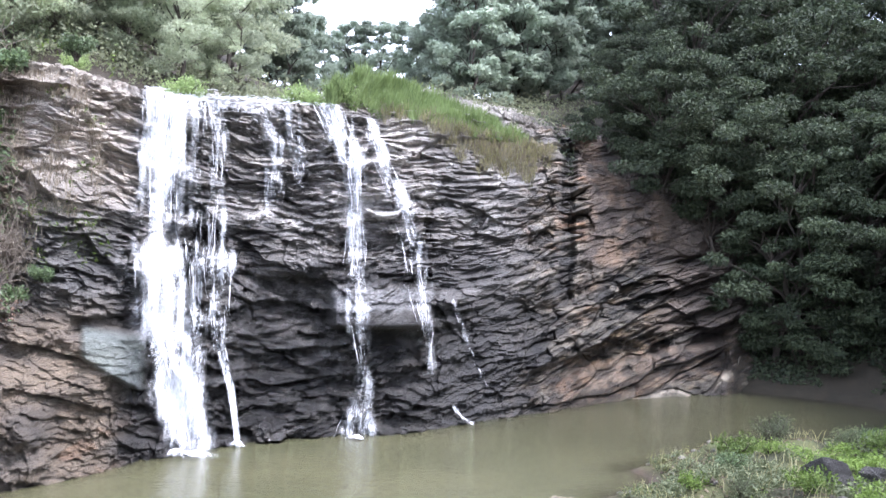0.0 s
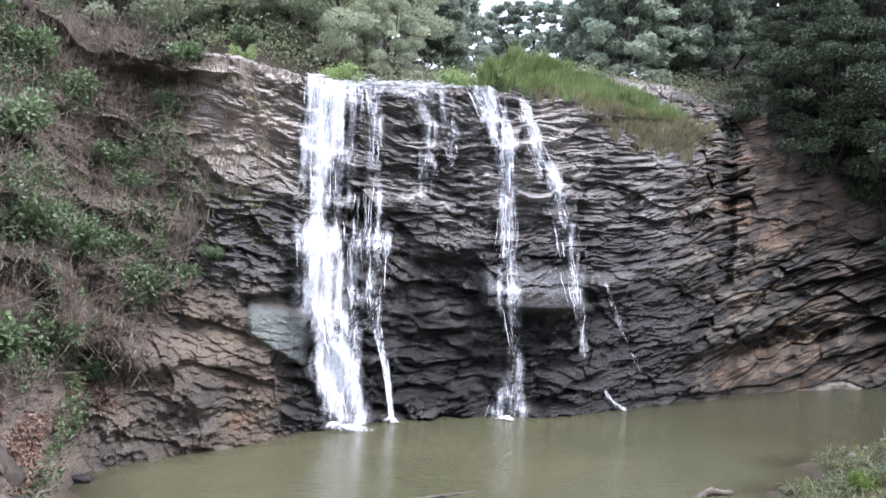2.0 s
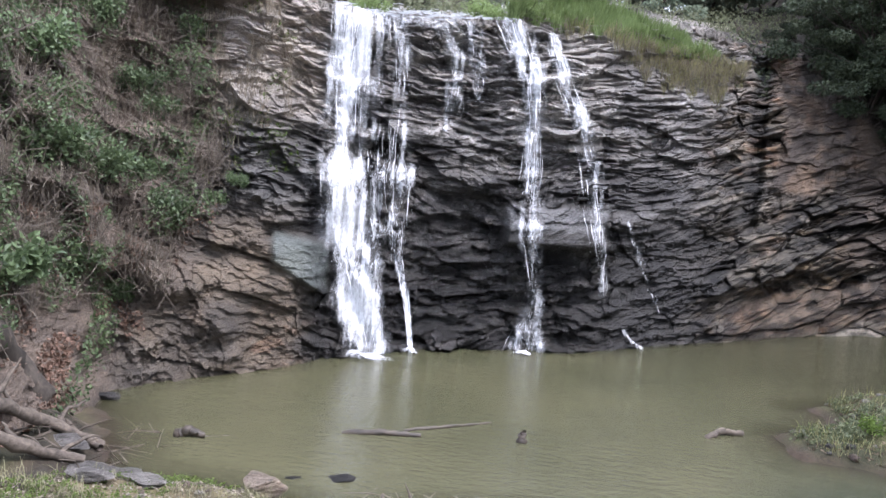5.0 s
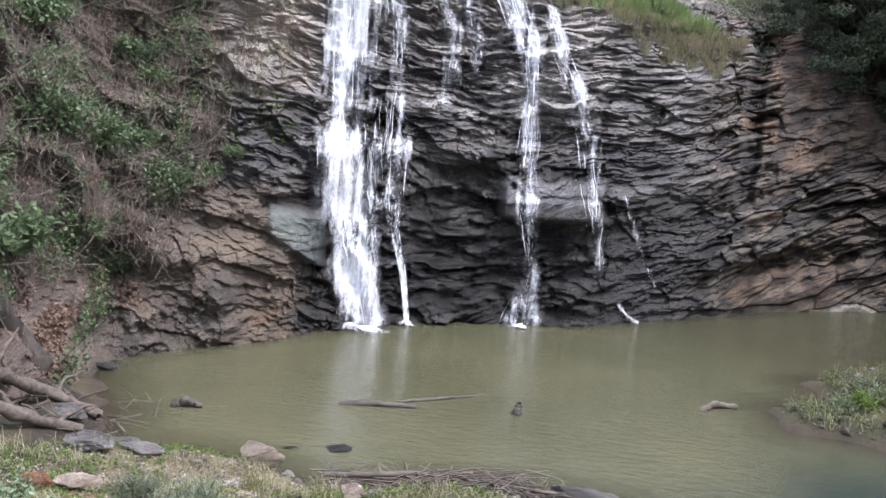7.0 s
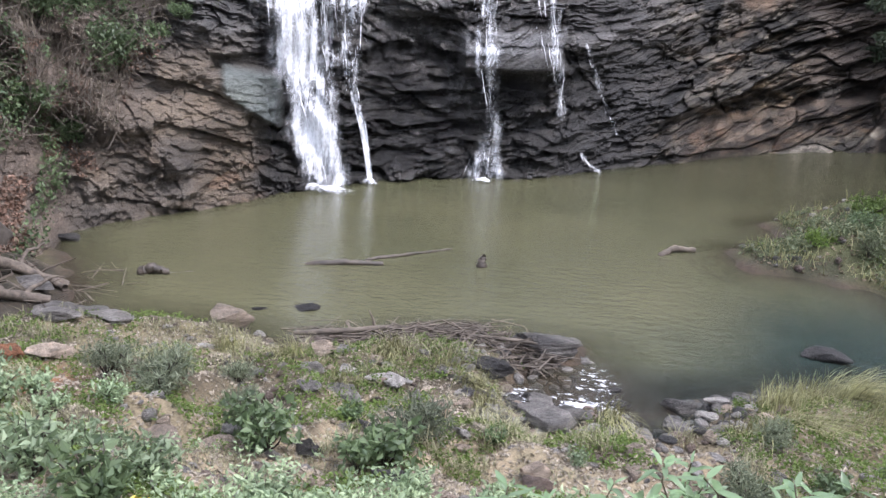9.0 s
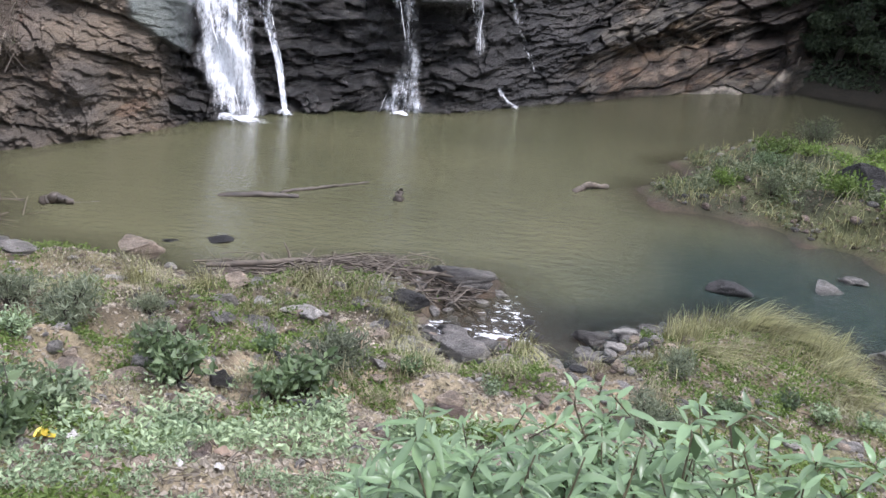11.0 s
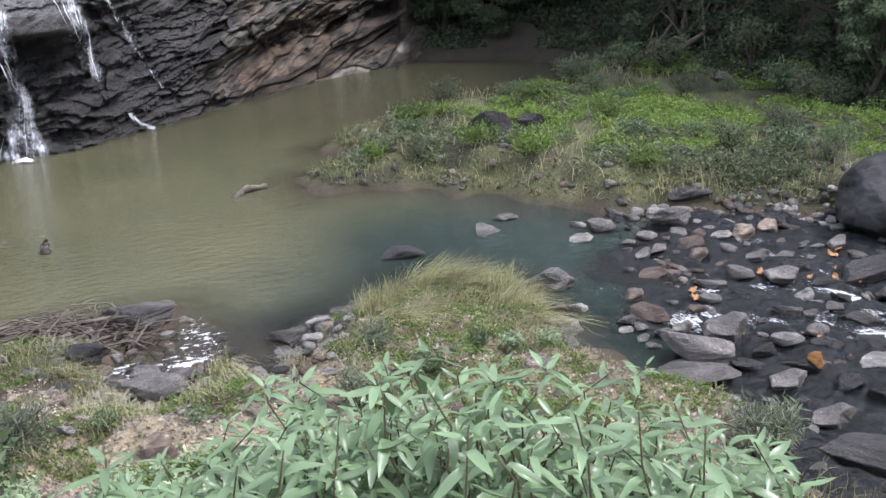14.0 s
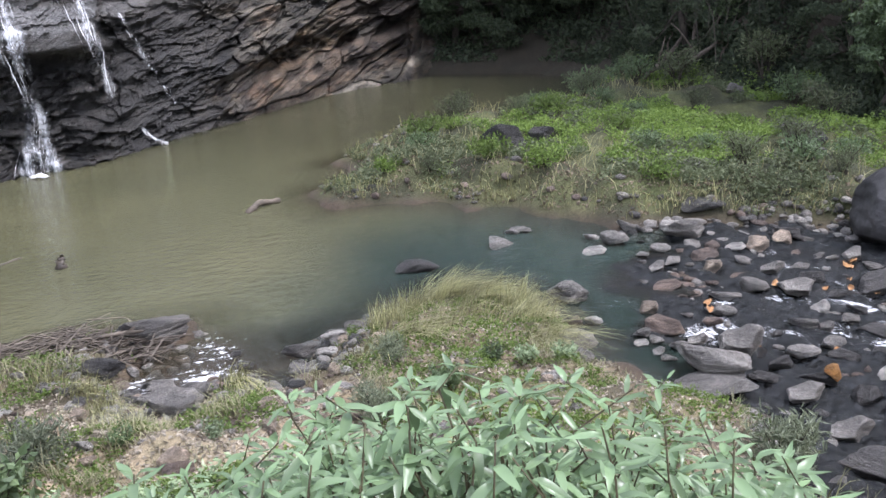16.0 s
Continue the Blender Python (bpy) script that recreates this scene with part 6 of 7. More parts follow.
def bush(label, wide, high, leaves, size, material, seed, shape=(0.4, 1.0), name="shrub"):
    """A rounded shrub: stems from the ground and a loose crown of leaves."""
    gg = np.random.default_rng(seed)
    t = thing(name, label=label, category="shrub")
    stems, heads = [], []
    for k in range(14):
        a, d = k * 2.4, wide * 0.5 * math.sqrt(gg.uniform(0.05, 1))
        e = np.array([math.cos(a) * d, math.sin(a) * d, high * gg.uniform(0.45, 1.0) * (1 - 0.3 * (d / wide))])
        stems.append(tube(bent((gg.normal(0, 0.03), gg.normal(0, 0.03), -0.1), e, gg, 6, 0.12), np.linspace(0.022, 0.005, 6) * max(wide, 0.6), 5))
        heads.append(e)
    piece("stem", mesh_of("stem", *joined(stems), BARK, True), t, "thin branching stems")
    heads = np.array(heads)
    pick = gg.integers(0, 14, leaves)
    way = gg.normal(0, 1, (leaves, 3))
    way /= np.linalg.norm(way, axis=1, keepdims=True)
    c = heads[pick] * gg.uniform(0.55, 1.0, leaves)[:, None] + way * (wide * 0.24 * gg.uniform(0.2, 1, leaves) ** 0.5)[:, None] * [1, 1, 0.8]
    c[:, 2] = np.maximum(c[:, 2], 0.02)
    v, f = leaf_cloud(c, size * gg.uniform(0.6, 1.3, leaves), way + [0, 0, 0.35], gg, shape, 0.15)
    piece("foliage", mesh_of("foliage", v, f, material), t)
    return t


def plant_at(kinds, spots, seed, group):
    """Sets shrubs on the ground at x, y, scale; on the cliff slope if a height is given."""
    gg = random.Random(seed)
    for k, spot in enumerate(spots):
        x, y, s = spot[:3]
        h = spot[3] if len(spot) > 3 else float(ground(np.array([x]), np.array([y]))[0])
        m = pose(x, y, h - 0.03, 0, 0, gg.uniform(0, 360)) @ Matrix.Scale(s, 4)
        src = kinds[k % len(kinds)]
        if not src.get("placed"):
            src.matrix_world, src["placed"], src["group"] = m, 1, group
        else:
            copy_thing(src, m @ Matrix.Diagonal([1 / q for q in src.scale] + [1]))["group"] = group


def slope_spot(a, z, s):
    r = float(rock_at(np.array([a]), np.array([z]))[0])
    x, y = spot(a, r)
    return (float(x), float(y), s, z - 0.2)


slope_kinds = [bush("leafy green shrub clinging to the slope", 1.3, 1.1, 1500, 0.12, SHRUB, 501, (0.6, 1)), bush("bright green broad-leaved shrub on the slope", 1.2, 1.0, 1100, 0.15, SHRUB, 502, (0.65, 1))]
plant_at(slope_kinds, [slope_spot(*q) for q in ((33.6, 7.6, 1.2), (32.2, 7.0, 1.1), (36, 5.0, 1.3), (31.5, 4.2, 1.0), (38.5, 5.5, 1.3), (37.5, 3.0, 1.1), (30.2, 9.9, 1.0), (34.5, 2.0, 0.8), (40, 8.0, 1.4), (41, 3.0, 1.3), (36.5, 9.8, 1.1), (28.6, 4.6, 0.6), (27.0, 5.2, 0.5), (33.3, 5.2, 0.9), (39, 10.6, 1.3), (29.5, 11.6, 1.0), (25.5, 12.3, 0.8), (42, 11.5, 1.4))], 5, "shrubs on the slope")
lip_kind = [bush("rounded green bush on the cliff lip", 1.5, 1.1, 1500, 0.14, LIP_GRASS, 503, (0.35, 1))]


def top_spot(a, over, s):
    col, row = int((47 - a) / 74 * 899), 331 + int(over)
    q = cube[row, col]
    return (float(q[0]), float(q[1]), s, float(q[2]) - 0.15)


plant_at(lip_kind, [top_spot(9.9, 3, 0.8), top_spot(8.0, 1, 1.0), top_spot(18.7, 10, 1.0), top_spot(7.2, 2, 0.7), top_spot(10.8, 12, 1.0), top_spot(25.5, 14, 0.8)], 6, "bushes on the cliff lip")

# forest floor undergrowth above the cliff and along the far banks
def thicket(name, label, bands, material, small, large):
    vs, fs, base = [], [], 0
    for az0, az1, r0, r1, n in bands:
        a, r = g.uniform(az1, az0, n), g.uniform(r0, r1, n)
        x, y = spot(a, r)
        h = ground(x, y)
        ok = (shore(x, y) > 0.2) & (h > 0.45) & (layered(x * 0.35, y * 0.35, 0, 2, 57) > -0.35)
        x, y, h = x[ok], y[ok], h[ok]
        n = len(x)
        up = np.abs(g.normal(0, 0.6, n)) * between(h, 0.5, 2.5)
        v, f = leaf_cloud(np.stack([x, y, h + 0.1 + up], -1), g.uniform(small, large, n), g.normal(0, 1, (n, 3)), g, (0.55, 1), 0.2)
        vs.append(v)
        fs.append(f + base)
        base += len(v)
    stuff(name, mesh_of(name, np.concatenate(vs), np.concatenate(fs), material), label, "undergrowth")


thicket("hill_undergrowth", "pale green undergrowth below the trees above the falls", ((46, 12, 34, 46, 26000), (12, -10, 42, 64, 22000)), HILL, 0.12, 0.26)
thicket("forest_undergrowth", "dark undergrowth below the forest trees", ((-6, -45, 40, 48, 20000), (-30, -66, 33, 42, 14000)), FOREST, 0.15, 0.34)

# the dark tangle below the trees of the right bank
n = 70000
a, back = g.uniform(-66, -33, n), g.uniform(0, 1, n) ** 1.4 * 9
r = np.interp(a, [-66, -56, -50, -45, -40, -36, -33], [21.5, 22.8, 25, 28.5, 31, 35, 38.5]) + back
x, y = spot(a, r)
h = ground(x, y)
clump = layered(x * 0.5, y * 0.5, 0, 3, 58)
ok = (shore(x, y) > 0.3) & (clump > -0.3)
x, y, h, clump, back = x[ok], y[ok], h[ok], clump[ok], back[ok]
n = len(x)
up = g.uniform(0, 1, n) ** 0.8 * np.clip(0.5 + 2.2 * clump, 0.15, 2.2) * between(back, -0.8, 2.5)
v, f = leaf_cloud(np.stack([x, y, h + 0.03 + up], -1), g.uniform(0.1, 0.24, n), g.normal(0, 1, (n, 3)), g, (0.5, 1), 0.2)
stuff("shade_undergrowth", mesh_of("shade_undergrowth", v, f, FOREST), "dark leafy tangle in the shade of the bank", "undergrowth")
log("pale dead branch fallen from the dark bank", [(19.18, 28.10, 1.25), (20.11, 27.75, 1.9), (21.25, 27.54, 2.5), (22.49, 27.23, 3.4)], 0.11, 0.05, 801, 4, "dead_branch")
log("thin pale dead branch on the dark bank", [(20.23, 26.82, 1.3), (20.84, 27.19, 2.0), (21.14, 27.74, 2.9)], 0.06, 0.03, 802, 3, "dead_branch")
# vines and roots hanging at the wood's edge on the right bank
n = 190
a, r = np.radians(g.uniform(-64, -34, n)), g.uniform(27, 36, n)
x, y = spot(np.degrees(a), r)
hz = np.maximum(ground(x, y), 0.3) + g.uniform(1.5, 5.0, n)
twigs("hanging_vines", "bare vines hanging in the shade of the wood", x, y, hz, 2.6, g, 2.6, 0.011, BARK, (0.1, 0, -0.5))

# ---- the grassy spit ----
n = 60000
x, y = g.uniform(4, 27, n), g.uniform(12.5, 36.5, n)
d = shore(x, y)
h = ground(x, y)
spit = (d > 0.25) & (np.hypot(x, y) > 17.5) & (np.degrees(np.arctan2(x, y)) > 8) & (np.degrees(np.arctan2(x, y)) < 53) & (h < 1.5)
patch = layered(x * 0.45, y * 0.45, 0, 3, 83)
leafy = spit & (patch > -0.3 + 0.5 * between(-d, -2.2, -0.8)) & (d > 0.7)
x1, y1, h1 = x[leafy], y[leafy], h[leafy]
n1 = len(x1)
tuft = np.clip(0.55 + 0.9 * layered(x1 * 1.4, y1 * 1.4, 0, 2, 84), 0.1, 1.6)
v, f = rosettes(x1, y1, h1 + 0.12 * tuft * g.uniform(0, 1, n1), g, 5, 0.095, 0.12, 0.2)
inland = between(d[leafy], 0.8, 3.2) * between(x1 + 0.25 * (y1 - 20), 8.5, 12.5)
shady = layered(x1 * 0.8, y1 * 0.8, 3, 3, 183) + 0.5 * g.normal(0, 1, n1) * 0.4 < 0.9 - 1.2 * inland
many = np.repeat(shady, 5)
quads = f.reshape(2, -1, 3)
stuff("spit_weeds", mesh_of("spit_weeds", v, quads[:, many].reshape(-1, 3), GREY), "duller green weeds in patches on the spit", "herbs")
f = quads[:, ~many].reshape(-1, 3)
stuff("spit_herbs", mesh_of("spit_herbs", v, f, BRIGHT), "bright green low herbs covering the grassy spit", "herbs")
grassy = spit & (patch < 0.35) & (d < 4.5)
x2, y2, h2 = x[grassy][::5], y[grassy][::5], h[grassy][::5]
v, f = blades(np.stack([x2, y2, h2], -1), g.uniform(0.12, 0.65, len(x2)), 0.009, level_ways(len(x2), g), g, 0.8)
stuff("spit_grass", mesh_of("spit_grass", v, f, GRASS), "yellow-green grass along the edge of the spit", "grass")
fringe = spit & (d < 1.7)
x3, y3, h3 = x[fringe], y[fringe], h[fringe]
v, f = leaf_cloud(np.stack([x3, y3, h3 + 0.02], -1), g.uniform(0.05, 0.14, len(x3)), g.normal(0, 1, (len(x3), 3)) * [1, 1, 0.15], g, (0.5, 1), 0.0)
stuff("spit_litter", mesh_of("spit_litter", v, f, MUD_LEAF), "brown dead leaves and stalks along the muddy edge", "leaf litter")
pick = fringe & (patch > -0.1) & (g.uniform(0, 1, len(x)) < 0.5)
v, f = rosettes(x[pick], y[pick], h[pick], g, 6, 0.08, 0.09, 0.16)
stuff("edge_herbs", mesh_of("edge_herbs", v, f, GREY), "grey-green herbs along the muddy edge", "herbs")
pick = fringe & (g.uniform(0, 1, len(x)) < 0.06)
pebbles("shore_stones", "small brown stones in the mud of the spit", x[pick], y[pick], 0.06 + 0.3 * g.uniform(0, 1, pick.sum()) ** 3, mix_tones(pick.sum(), "b", "g", "d"))
pick = spit & (d < 0.95) & (layered(x * 1.3, y * 1.3, 0, 2, 85) > -0.1)
lie = level_ways(pick.sum(), g, (-0.3, -0.8, 0), 0.5)
v, f = blades(np.stack([x[pick], y[pick], h[pick]], -1), g.uniform(0.2, 0.75, pick.sum()), 0.008, lie, g, 1.2)
stuff("shore_grass", mesh_of("shore_grass", v, f, HAIR), "dry grass tufts drooping over the muddy edge", "grass")
spit_kinds = [bush("small dark green shrub on the grassy spit", 0.9, 0.7, 700, 0.1, SHRUB, 511, (0.35, 1)), bush("grey-green bushy plant on the grassy spit", 1.0, 0.8, 900, 0.1, GREY, 512, (0.25, 1)), bush("bright leafy clump on the grassy spit", 1.1, 0.6, 700, 0.12, BRIGHT, 513, (0.4, 1))]
plant_at(spit_kinds, [(7.62, 23.20, 1.0), (10.13, 26.95, 1.3), (8.74, 20.70, 1.0), (12.51, 19.16, 1.0), (13.57, 16.74, 1.1), (9.65, 19.49, 1.0), (14.82, 16.12, 1.2), (15.43, 17.01, 1.2), (8.22, 24.51, 1.1), (13.67, 28.22, 1.3), (15.91, 28.59, 1.5), (12.37, 24.54, 1.0), (17.65, 28.19, 1.8), (18.99, 27.35, 1.7), (11.41, 16.98, 0.8), (16.89, 16.73, 1.1), (20.77, 24.78, 2.0), (9.23, 24.77, 0.7), (11.06, 22.12, 0.6), (10.05, 22.90, 0.8), (13.10, 21.63, 0.8), (14.93, 23.66, 0.9), (12.06, 26.21, 0.9), (16.19, 20.62, 0.8), (15.11, 26.00, 1.0), (17.18, 23.63, 1.0), (10.97, 20.21, 0.6), (14.16, 18.98, 0.7), (7.22, 21.26, 0.6), (8.93, 22.20, 0.7), (19.78, 22.09, 1.6), (18.29, 19.14, 1.5), (6.21, 21.85, 0.7), (21.74, 29.04, 2.2), (15.05, 15.11, 0.8), (22.40, 21.30, 2.0), (17.02, 30.35, 1.9)], 7, "shrubs on the grassy spit")
young = tree("young broad-leaved tree at the edge of the spit", 3.3, 1.3, 9000, 0.13, SHRUB, 521, 0.4, 40, 0.1)
young.matrix_world = pose(19.96, 18.74, 0.95, 0, 0, 30)
bank_tree = tree("small leafy tree leaning over the shady bank", 4.5, 2.0, 3600, 0.22, FOREST, 522, 0.3, 26, 0.1)
bank_tree.matrix_world = pose(25.99, 23.71, 1.8, 0, 0, 80)

# ---- the near bank ----
n = 150000
a, r = np.radians(g.uniform(-56, 44, n)), g.uniform(3.0, 15, n)
x, y = spot(np.degrees(a), r)
d = shore(x, y)
ok = (d > 0.12) & (r < 14.5)
x, y, d, r, a = x[ok], y[ok], d[ok], r[ok], np.degrees(a[ok])
h = ground(x, y)
patch = layered(x * 0.5, y * 0.5, 0, 3, 87)
mound = between(x, 1.9, 2.8) * between(-x, -6.6, -5.8) * between(y, 10.4, 11.4)
short = (patch + 0.5 * layered(x * 1.5, y * 1.5, 0, 2, 187) > -0.1) & (mound < 0.5) & ((r > 7.2) | (patch > 0.25))
xs, ys, hs = x[short], y[short], h[short]
v, f = blades(np.stack([xs, ys, hs], -1), g.uniform(0.05, 0.34, len(xs)) * np.clip(0.6 + 1.2 * layered(xs * 1.7, ys * 1.7, 0, 2, 88), 0.3, 1.5), 0.005, level_ways(len(xs), g), g, 0.8)
stuff("bank_grass", mesh_of("bank_grass", v, f, WEED_GRASS), "short uneven grass on the near bank", "grass")
# broad pale herbs, thick towards the camera
thick = between(layered(x * 0.6, y * 0.6, 0, 2, 89), -0.3, 0.3) * np.interp(r, [3, 7.0, 8.2, 11, 14], [1.0, 0.95, 0.45, 0.25, 0.12]) * np.interp(a, [-20, -5, 10, 22, 30, 40], [0.5, 0.65, 0.95, 1.0, 1.35, 1.5])
pick = g.uniform(0, 1, len(x)) < np.clip(thick * 1.9 - 0.75, 0, 1) * 0.13 * between(layered(x * 1.8, y * 1.8, 0, 2, 93), -0.35, 0.25)
v, f = rosettes(x[pick], y[pick], h[pick], g, 8, 0.062, 0.1, 0.18)
stuff("bank_herbs", mesh_of("bank_herbs", v, f, MINT), "pale green broad-leaved herbs on the near bank", "herbs")
near = (r < 6.8) & (g.uniform(0, 1, len(x)) < 0.3) & (layered(x * 2.2, y * 2.2, 0, 2, 94) > -0.05)
v, f = rosettes(x[near], y[near], h[near], g, 7, 0.034, 0.05, 0.1)
stuff("creeping_weeds", mesh_of("creeping_weeds", v, f, MINT), "small pale green creeping weeds on the soil", "herbs")
pick = (g.uniform(0, 1, len(x)) < 0.2) & (layered(x * 1.1, y * 1.1, 0, 3, 86) > 0.0)
v, f = rosettes(x[pick], y[pick], h[pick], g, 7, 0.05, 0.07, 0.1)
stuff("low_weeds", mesh_of("low_weeds", v, f, BRIGHT), "small yellow-green weeds between the stones", "herbs")
pick = g.uniform(0, 1, len(x)) < 0.5
v, f = leaf_cloud(np.stack([x[pick], y[pick], h[pick] + 0.015], -1), g.uniform(0.03, 0.09, pick.sum()), g.normal(0, 1, (pick.sum(), 3)) * [1, 1, 0.1], g, (0.6, 1), 0.0)
stuff("bank_litter", mesh_of("bank_litter", v, f, STRAW), "dry fallen leaves and bits on the soil", "leaf litter")
pick = g.uniform(0, 1, len(x)) < 0.014
twigs("bank_twigs", "dry sticks scattered over the near bank", x[pick], y[pick], h[pick] + 0.03, 0.35, g, 0.1, 0.005)

near_kinds = [bush("grey-green willowy shrub on the near bank", 1.2, 0.9, 1300, 0.17, WILLOW, 531, (0.16, 1)), bush("dark broad-leaved weed on the near bank", 0.7, 0.7, 260, 0.14, SHRUB, 532, (0.6, 1)), bush("light green leafy herb clump on the near bank", 0.7, 0.6, 320, 0.12, MINT, 533, (0.5, 1))]
plant_at(near_kinds[:1], [(-5.2, 10.1, 0.85), (-6.2, 10.5, 0.6), (-1.55, 9.2, 0.8), (2.35, 9.3, 0.6), (6.4, 6.8, 0.8), (3.0, 10.9, 0.45), (-4.6, 11.3, 0.4), (-4.2, 10.4, 0.5)], 8, "willowy weeds on the near bank")
plant_at(near_kinds[1:2], [(-3.2, 8.6, 1.0), (-1.75, 8.5, 1.0), (-2.0, 8.3, 0.8), (-3.5, 8.9, 0.8), (3.4, 9.7, 0.6), (4.3, 10.3, 0.5), (-3.5, 5.6, 0.9), (-5.9, 6.6, 1.0), (-0.6, 9.6, 0.4), (-2.5, 9.9, 0.5)], 9, "dark weeds on the near bank")
plant_at(near_kinds[2:], [(-3.6, 9.5, 0.7), (-4.9, 7.6, 0.7), (-5.6, 8.2, 0.6), (-2.4, 6.6, 0.7), (-3.4, 6.3, 0.8), (-4.6, 6.4, 1.0), (4.8, 10.2, 0.5), (-6.6, 8.6, 0.9), (5.2, 9.8, 0.5), (-7.4, 9.4, 1.0), (0.4, 9.3, 0.4), (-1.2, 7.2, 0.6), (-0.4, 6.9, 0.6), (-6.0, 7.4, 0.9), (-6.9, 7.8, 1.0), (-5.2, 7.0, 0.9), (-7.6, 8.4, 0.9), (-4.3, 7.2, 0.7), (-6.3, 9.0, 0.6), (-5.3, 9.0, 0.6), (-5.7, 6.0, 0.9)], 10, "pale weeds on the near bank")


def tussock(label, x, y, wide, deep, n, seed, lean):
    """A grass clump combed over by floods."""
    gg = np.random.default_rng(seed)
    t = thing("grass_tussock", x, y, float(ground(np.array([x]), np.array([y]))[0]) - 0.05, label=label, category="grass")
    px, py = gg.normal(0, 0.36, n) * wide, gg.normal(0, 0.36, n) * deep
    pz = ground(x + px, y + py) - t.matrix_world.translation.z
    swirl = level_ways(n, gg, lean, 0.62) + 0.5 * np.stack([smooth_noise(px, py, 0, seed), smooth_noise(px, py, 5, seed), px * 0], -1)
    v, f = blades(np.stack([px, py, pz], -1), gg.uniform(0.25, 1.0, n) * min(0.9, 0.4 + wide), 0.0055, swirl, gg, 1.35)
    band = np.argsort(np.argsort(px * 0.8 + py * 0.3)) * 4 // n
    faces = f.reshape(3, n, 4)
    for k in range(4):
        own = faces[:, band == k].reshape(-1, 4)
        used, index = np.unique(own, return_inverse=True)
        piece("tuft", mesh_of("tuft", v[used], index.reshape(-1, 4), HAIR), t)
    return tagged(t, group="grass tussocks by the water")


for k, (x, y, w, n, lean) in enumerate(((3.45, 12.75, 0.45, 420, (0.5, -0.3, 0)), (4.0, 13.3, 0.55, 420, (0.8, -0.2, 0)), (4.7, 13.6, 0.6, 460, (0.85, -0.2, 0)), (5.3, 13.3, 0.6, 460, (0.8, -0.5, 0)), (5.75, 12.7, 0.5, 420, (0.75, -0.6, 0)), (4.9, 12.6, 0.5, 130, (0.9, -0.4, 0)), (4.2, 12.3, 0.5, 130, (0.9, -0.4, 0)), (5.6, 11.9, 0.55, 420, (0.7, -0.65, 0)))):
    tussock("long wind-combed yellow-green grass tussock", x, y, w, w * 0.8, n, 60 + k, lean)
tussock("drooping grass tussock beside the cove stones", 2.75, 11.3, 0.5, 0.45, 420, 71, (-0.2, -0.8, 0))
tussock("flattened dry grass lying on the mud", 3.35, 11.7, 0.6, 0.4, 260, 72, (0.8, -0.3, 0))
tussock("short grass clump at the channel edge", 5.4, 10.9, 0.5, 0.45, 300, 73, (0.5, -0.6, 0))
tussock("dark fine grass tussock at the stream edge", 6.9, 5.6, 0.8, 0.7, 700, 4, (0.3, -0.6, 0))
for k, (x, y) in enumerate(((-2.6, 12.9), (-1.7, 12.6), (-1.2, 12.1), (-4.1, 12.2), (-0.9, 11.4), (0.9, 11.3), (-3.0, 11.4), (-5.2, 12.4))):
    tussock("straggling yellow grass clump behind the shore stones", x, y, 0.35, 0.3, 170, 80 + k, (0.3, -0.7, 0))

# ---- the leafy plants right below the camera ----
def long_leaf(curl, fold, seed):
    """A lance-shaped leaf one metre long, folded along its rib."""
    t = np.linspace(0, 1, 8)
    w = 0.128 * np.sin(np.pi * np.clip(t, 0, 1) ** 0.75) ** 0.85 + 0.004
    z = -curl * t**2 + 0.06 * np.sin(t * 5 + seed)
    v = []
    for k in range(8):
        v += [(t[k], -w[k], z[k] + fold * w[k]), (t[k], 0, z[k]), (t[k], w[k], z[k] + fold * w[k])]
    f = []
    for k in range(7):
        f += [(3 * k, 3 * k + 3, 3 * k + 4, 3 * k + 1), (3 * k + 1, 3 * k + 4, 3 * k + 5, 3 * k + 2)]
    return mesh_of("leaf", v, np.array(f), LONG_LEAF, True)


LONG = [long_leaf(c, fo, s) for c, fo, s in ((0.25, 0.35, 0), (0.45, 0.25, 1), (0.12, 0.45, 2), (0.6, 0.3, 3), (0.35, 0.15, 4))]
lush = random.Random(41)


def leafy_plant(x, y, top):
    h = float(ground(np.array([x]), np.array([y]))[0])
    tall = max(top - h, 0.35)
    t = thing("leafy_plant", x, y, h - 0.03, lush.uniform(0, 360), "tall plant with long pale green lance-shaped leaves", "plant", "leafy plants below the viewpoint")
    gg = np.random.default_rng(lush.randrange(10**6))
    tip = np.array([gg.normal(0, 0.12) * tall, gg.normal(0, 0.12) * tall, tall])
    stem = bent((0, 0, 0), tip, gg, 9, 0.0)
    piece("stem", mesh_of("stem", *tube(stem, np.linspace(0.011, 0.004, 9), 6), STEM, True), t, "thin reddish green stem")
    count = 25
    for k in range(count):
        s = 1 - 0.62 * (k / count) ** 1.25 if k > 5 else 1 - 0.015 * k
        at = np.array([np.interp(s, np.linspace(0, 1, 9), stem[:, q]) for q in range(3)])
        size = (0.09 + 0.022 * k if k < 5 else lush.uniform(0.14, 0.22)) * lush.uniform(0.85, 1.15)
        rise = -50 + 9 * k if k < 6 else lush.uniform(-8, 34)
        m = pose(*at, 0, 0, k * 137.5 + lush.uniform(-20, 20)) @ pose(0.01, 0, 0, lush.uniform(-18, 18), rise, 0) @ Matrix.Diagonal((size, size * lush.uniform(0.85, 1.15), size, 1))
        piece("leaf", lush.choice(LONG), t, m=m)
    return t


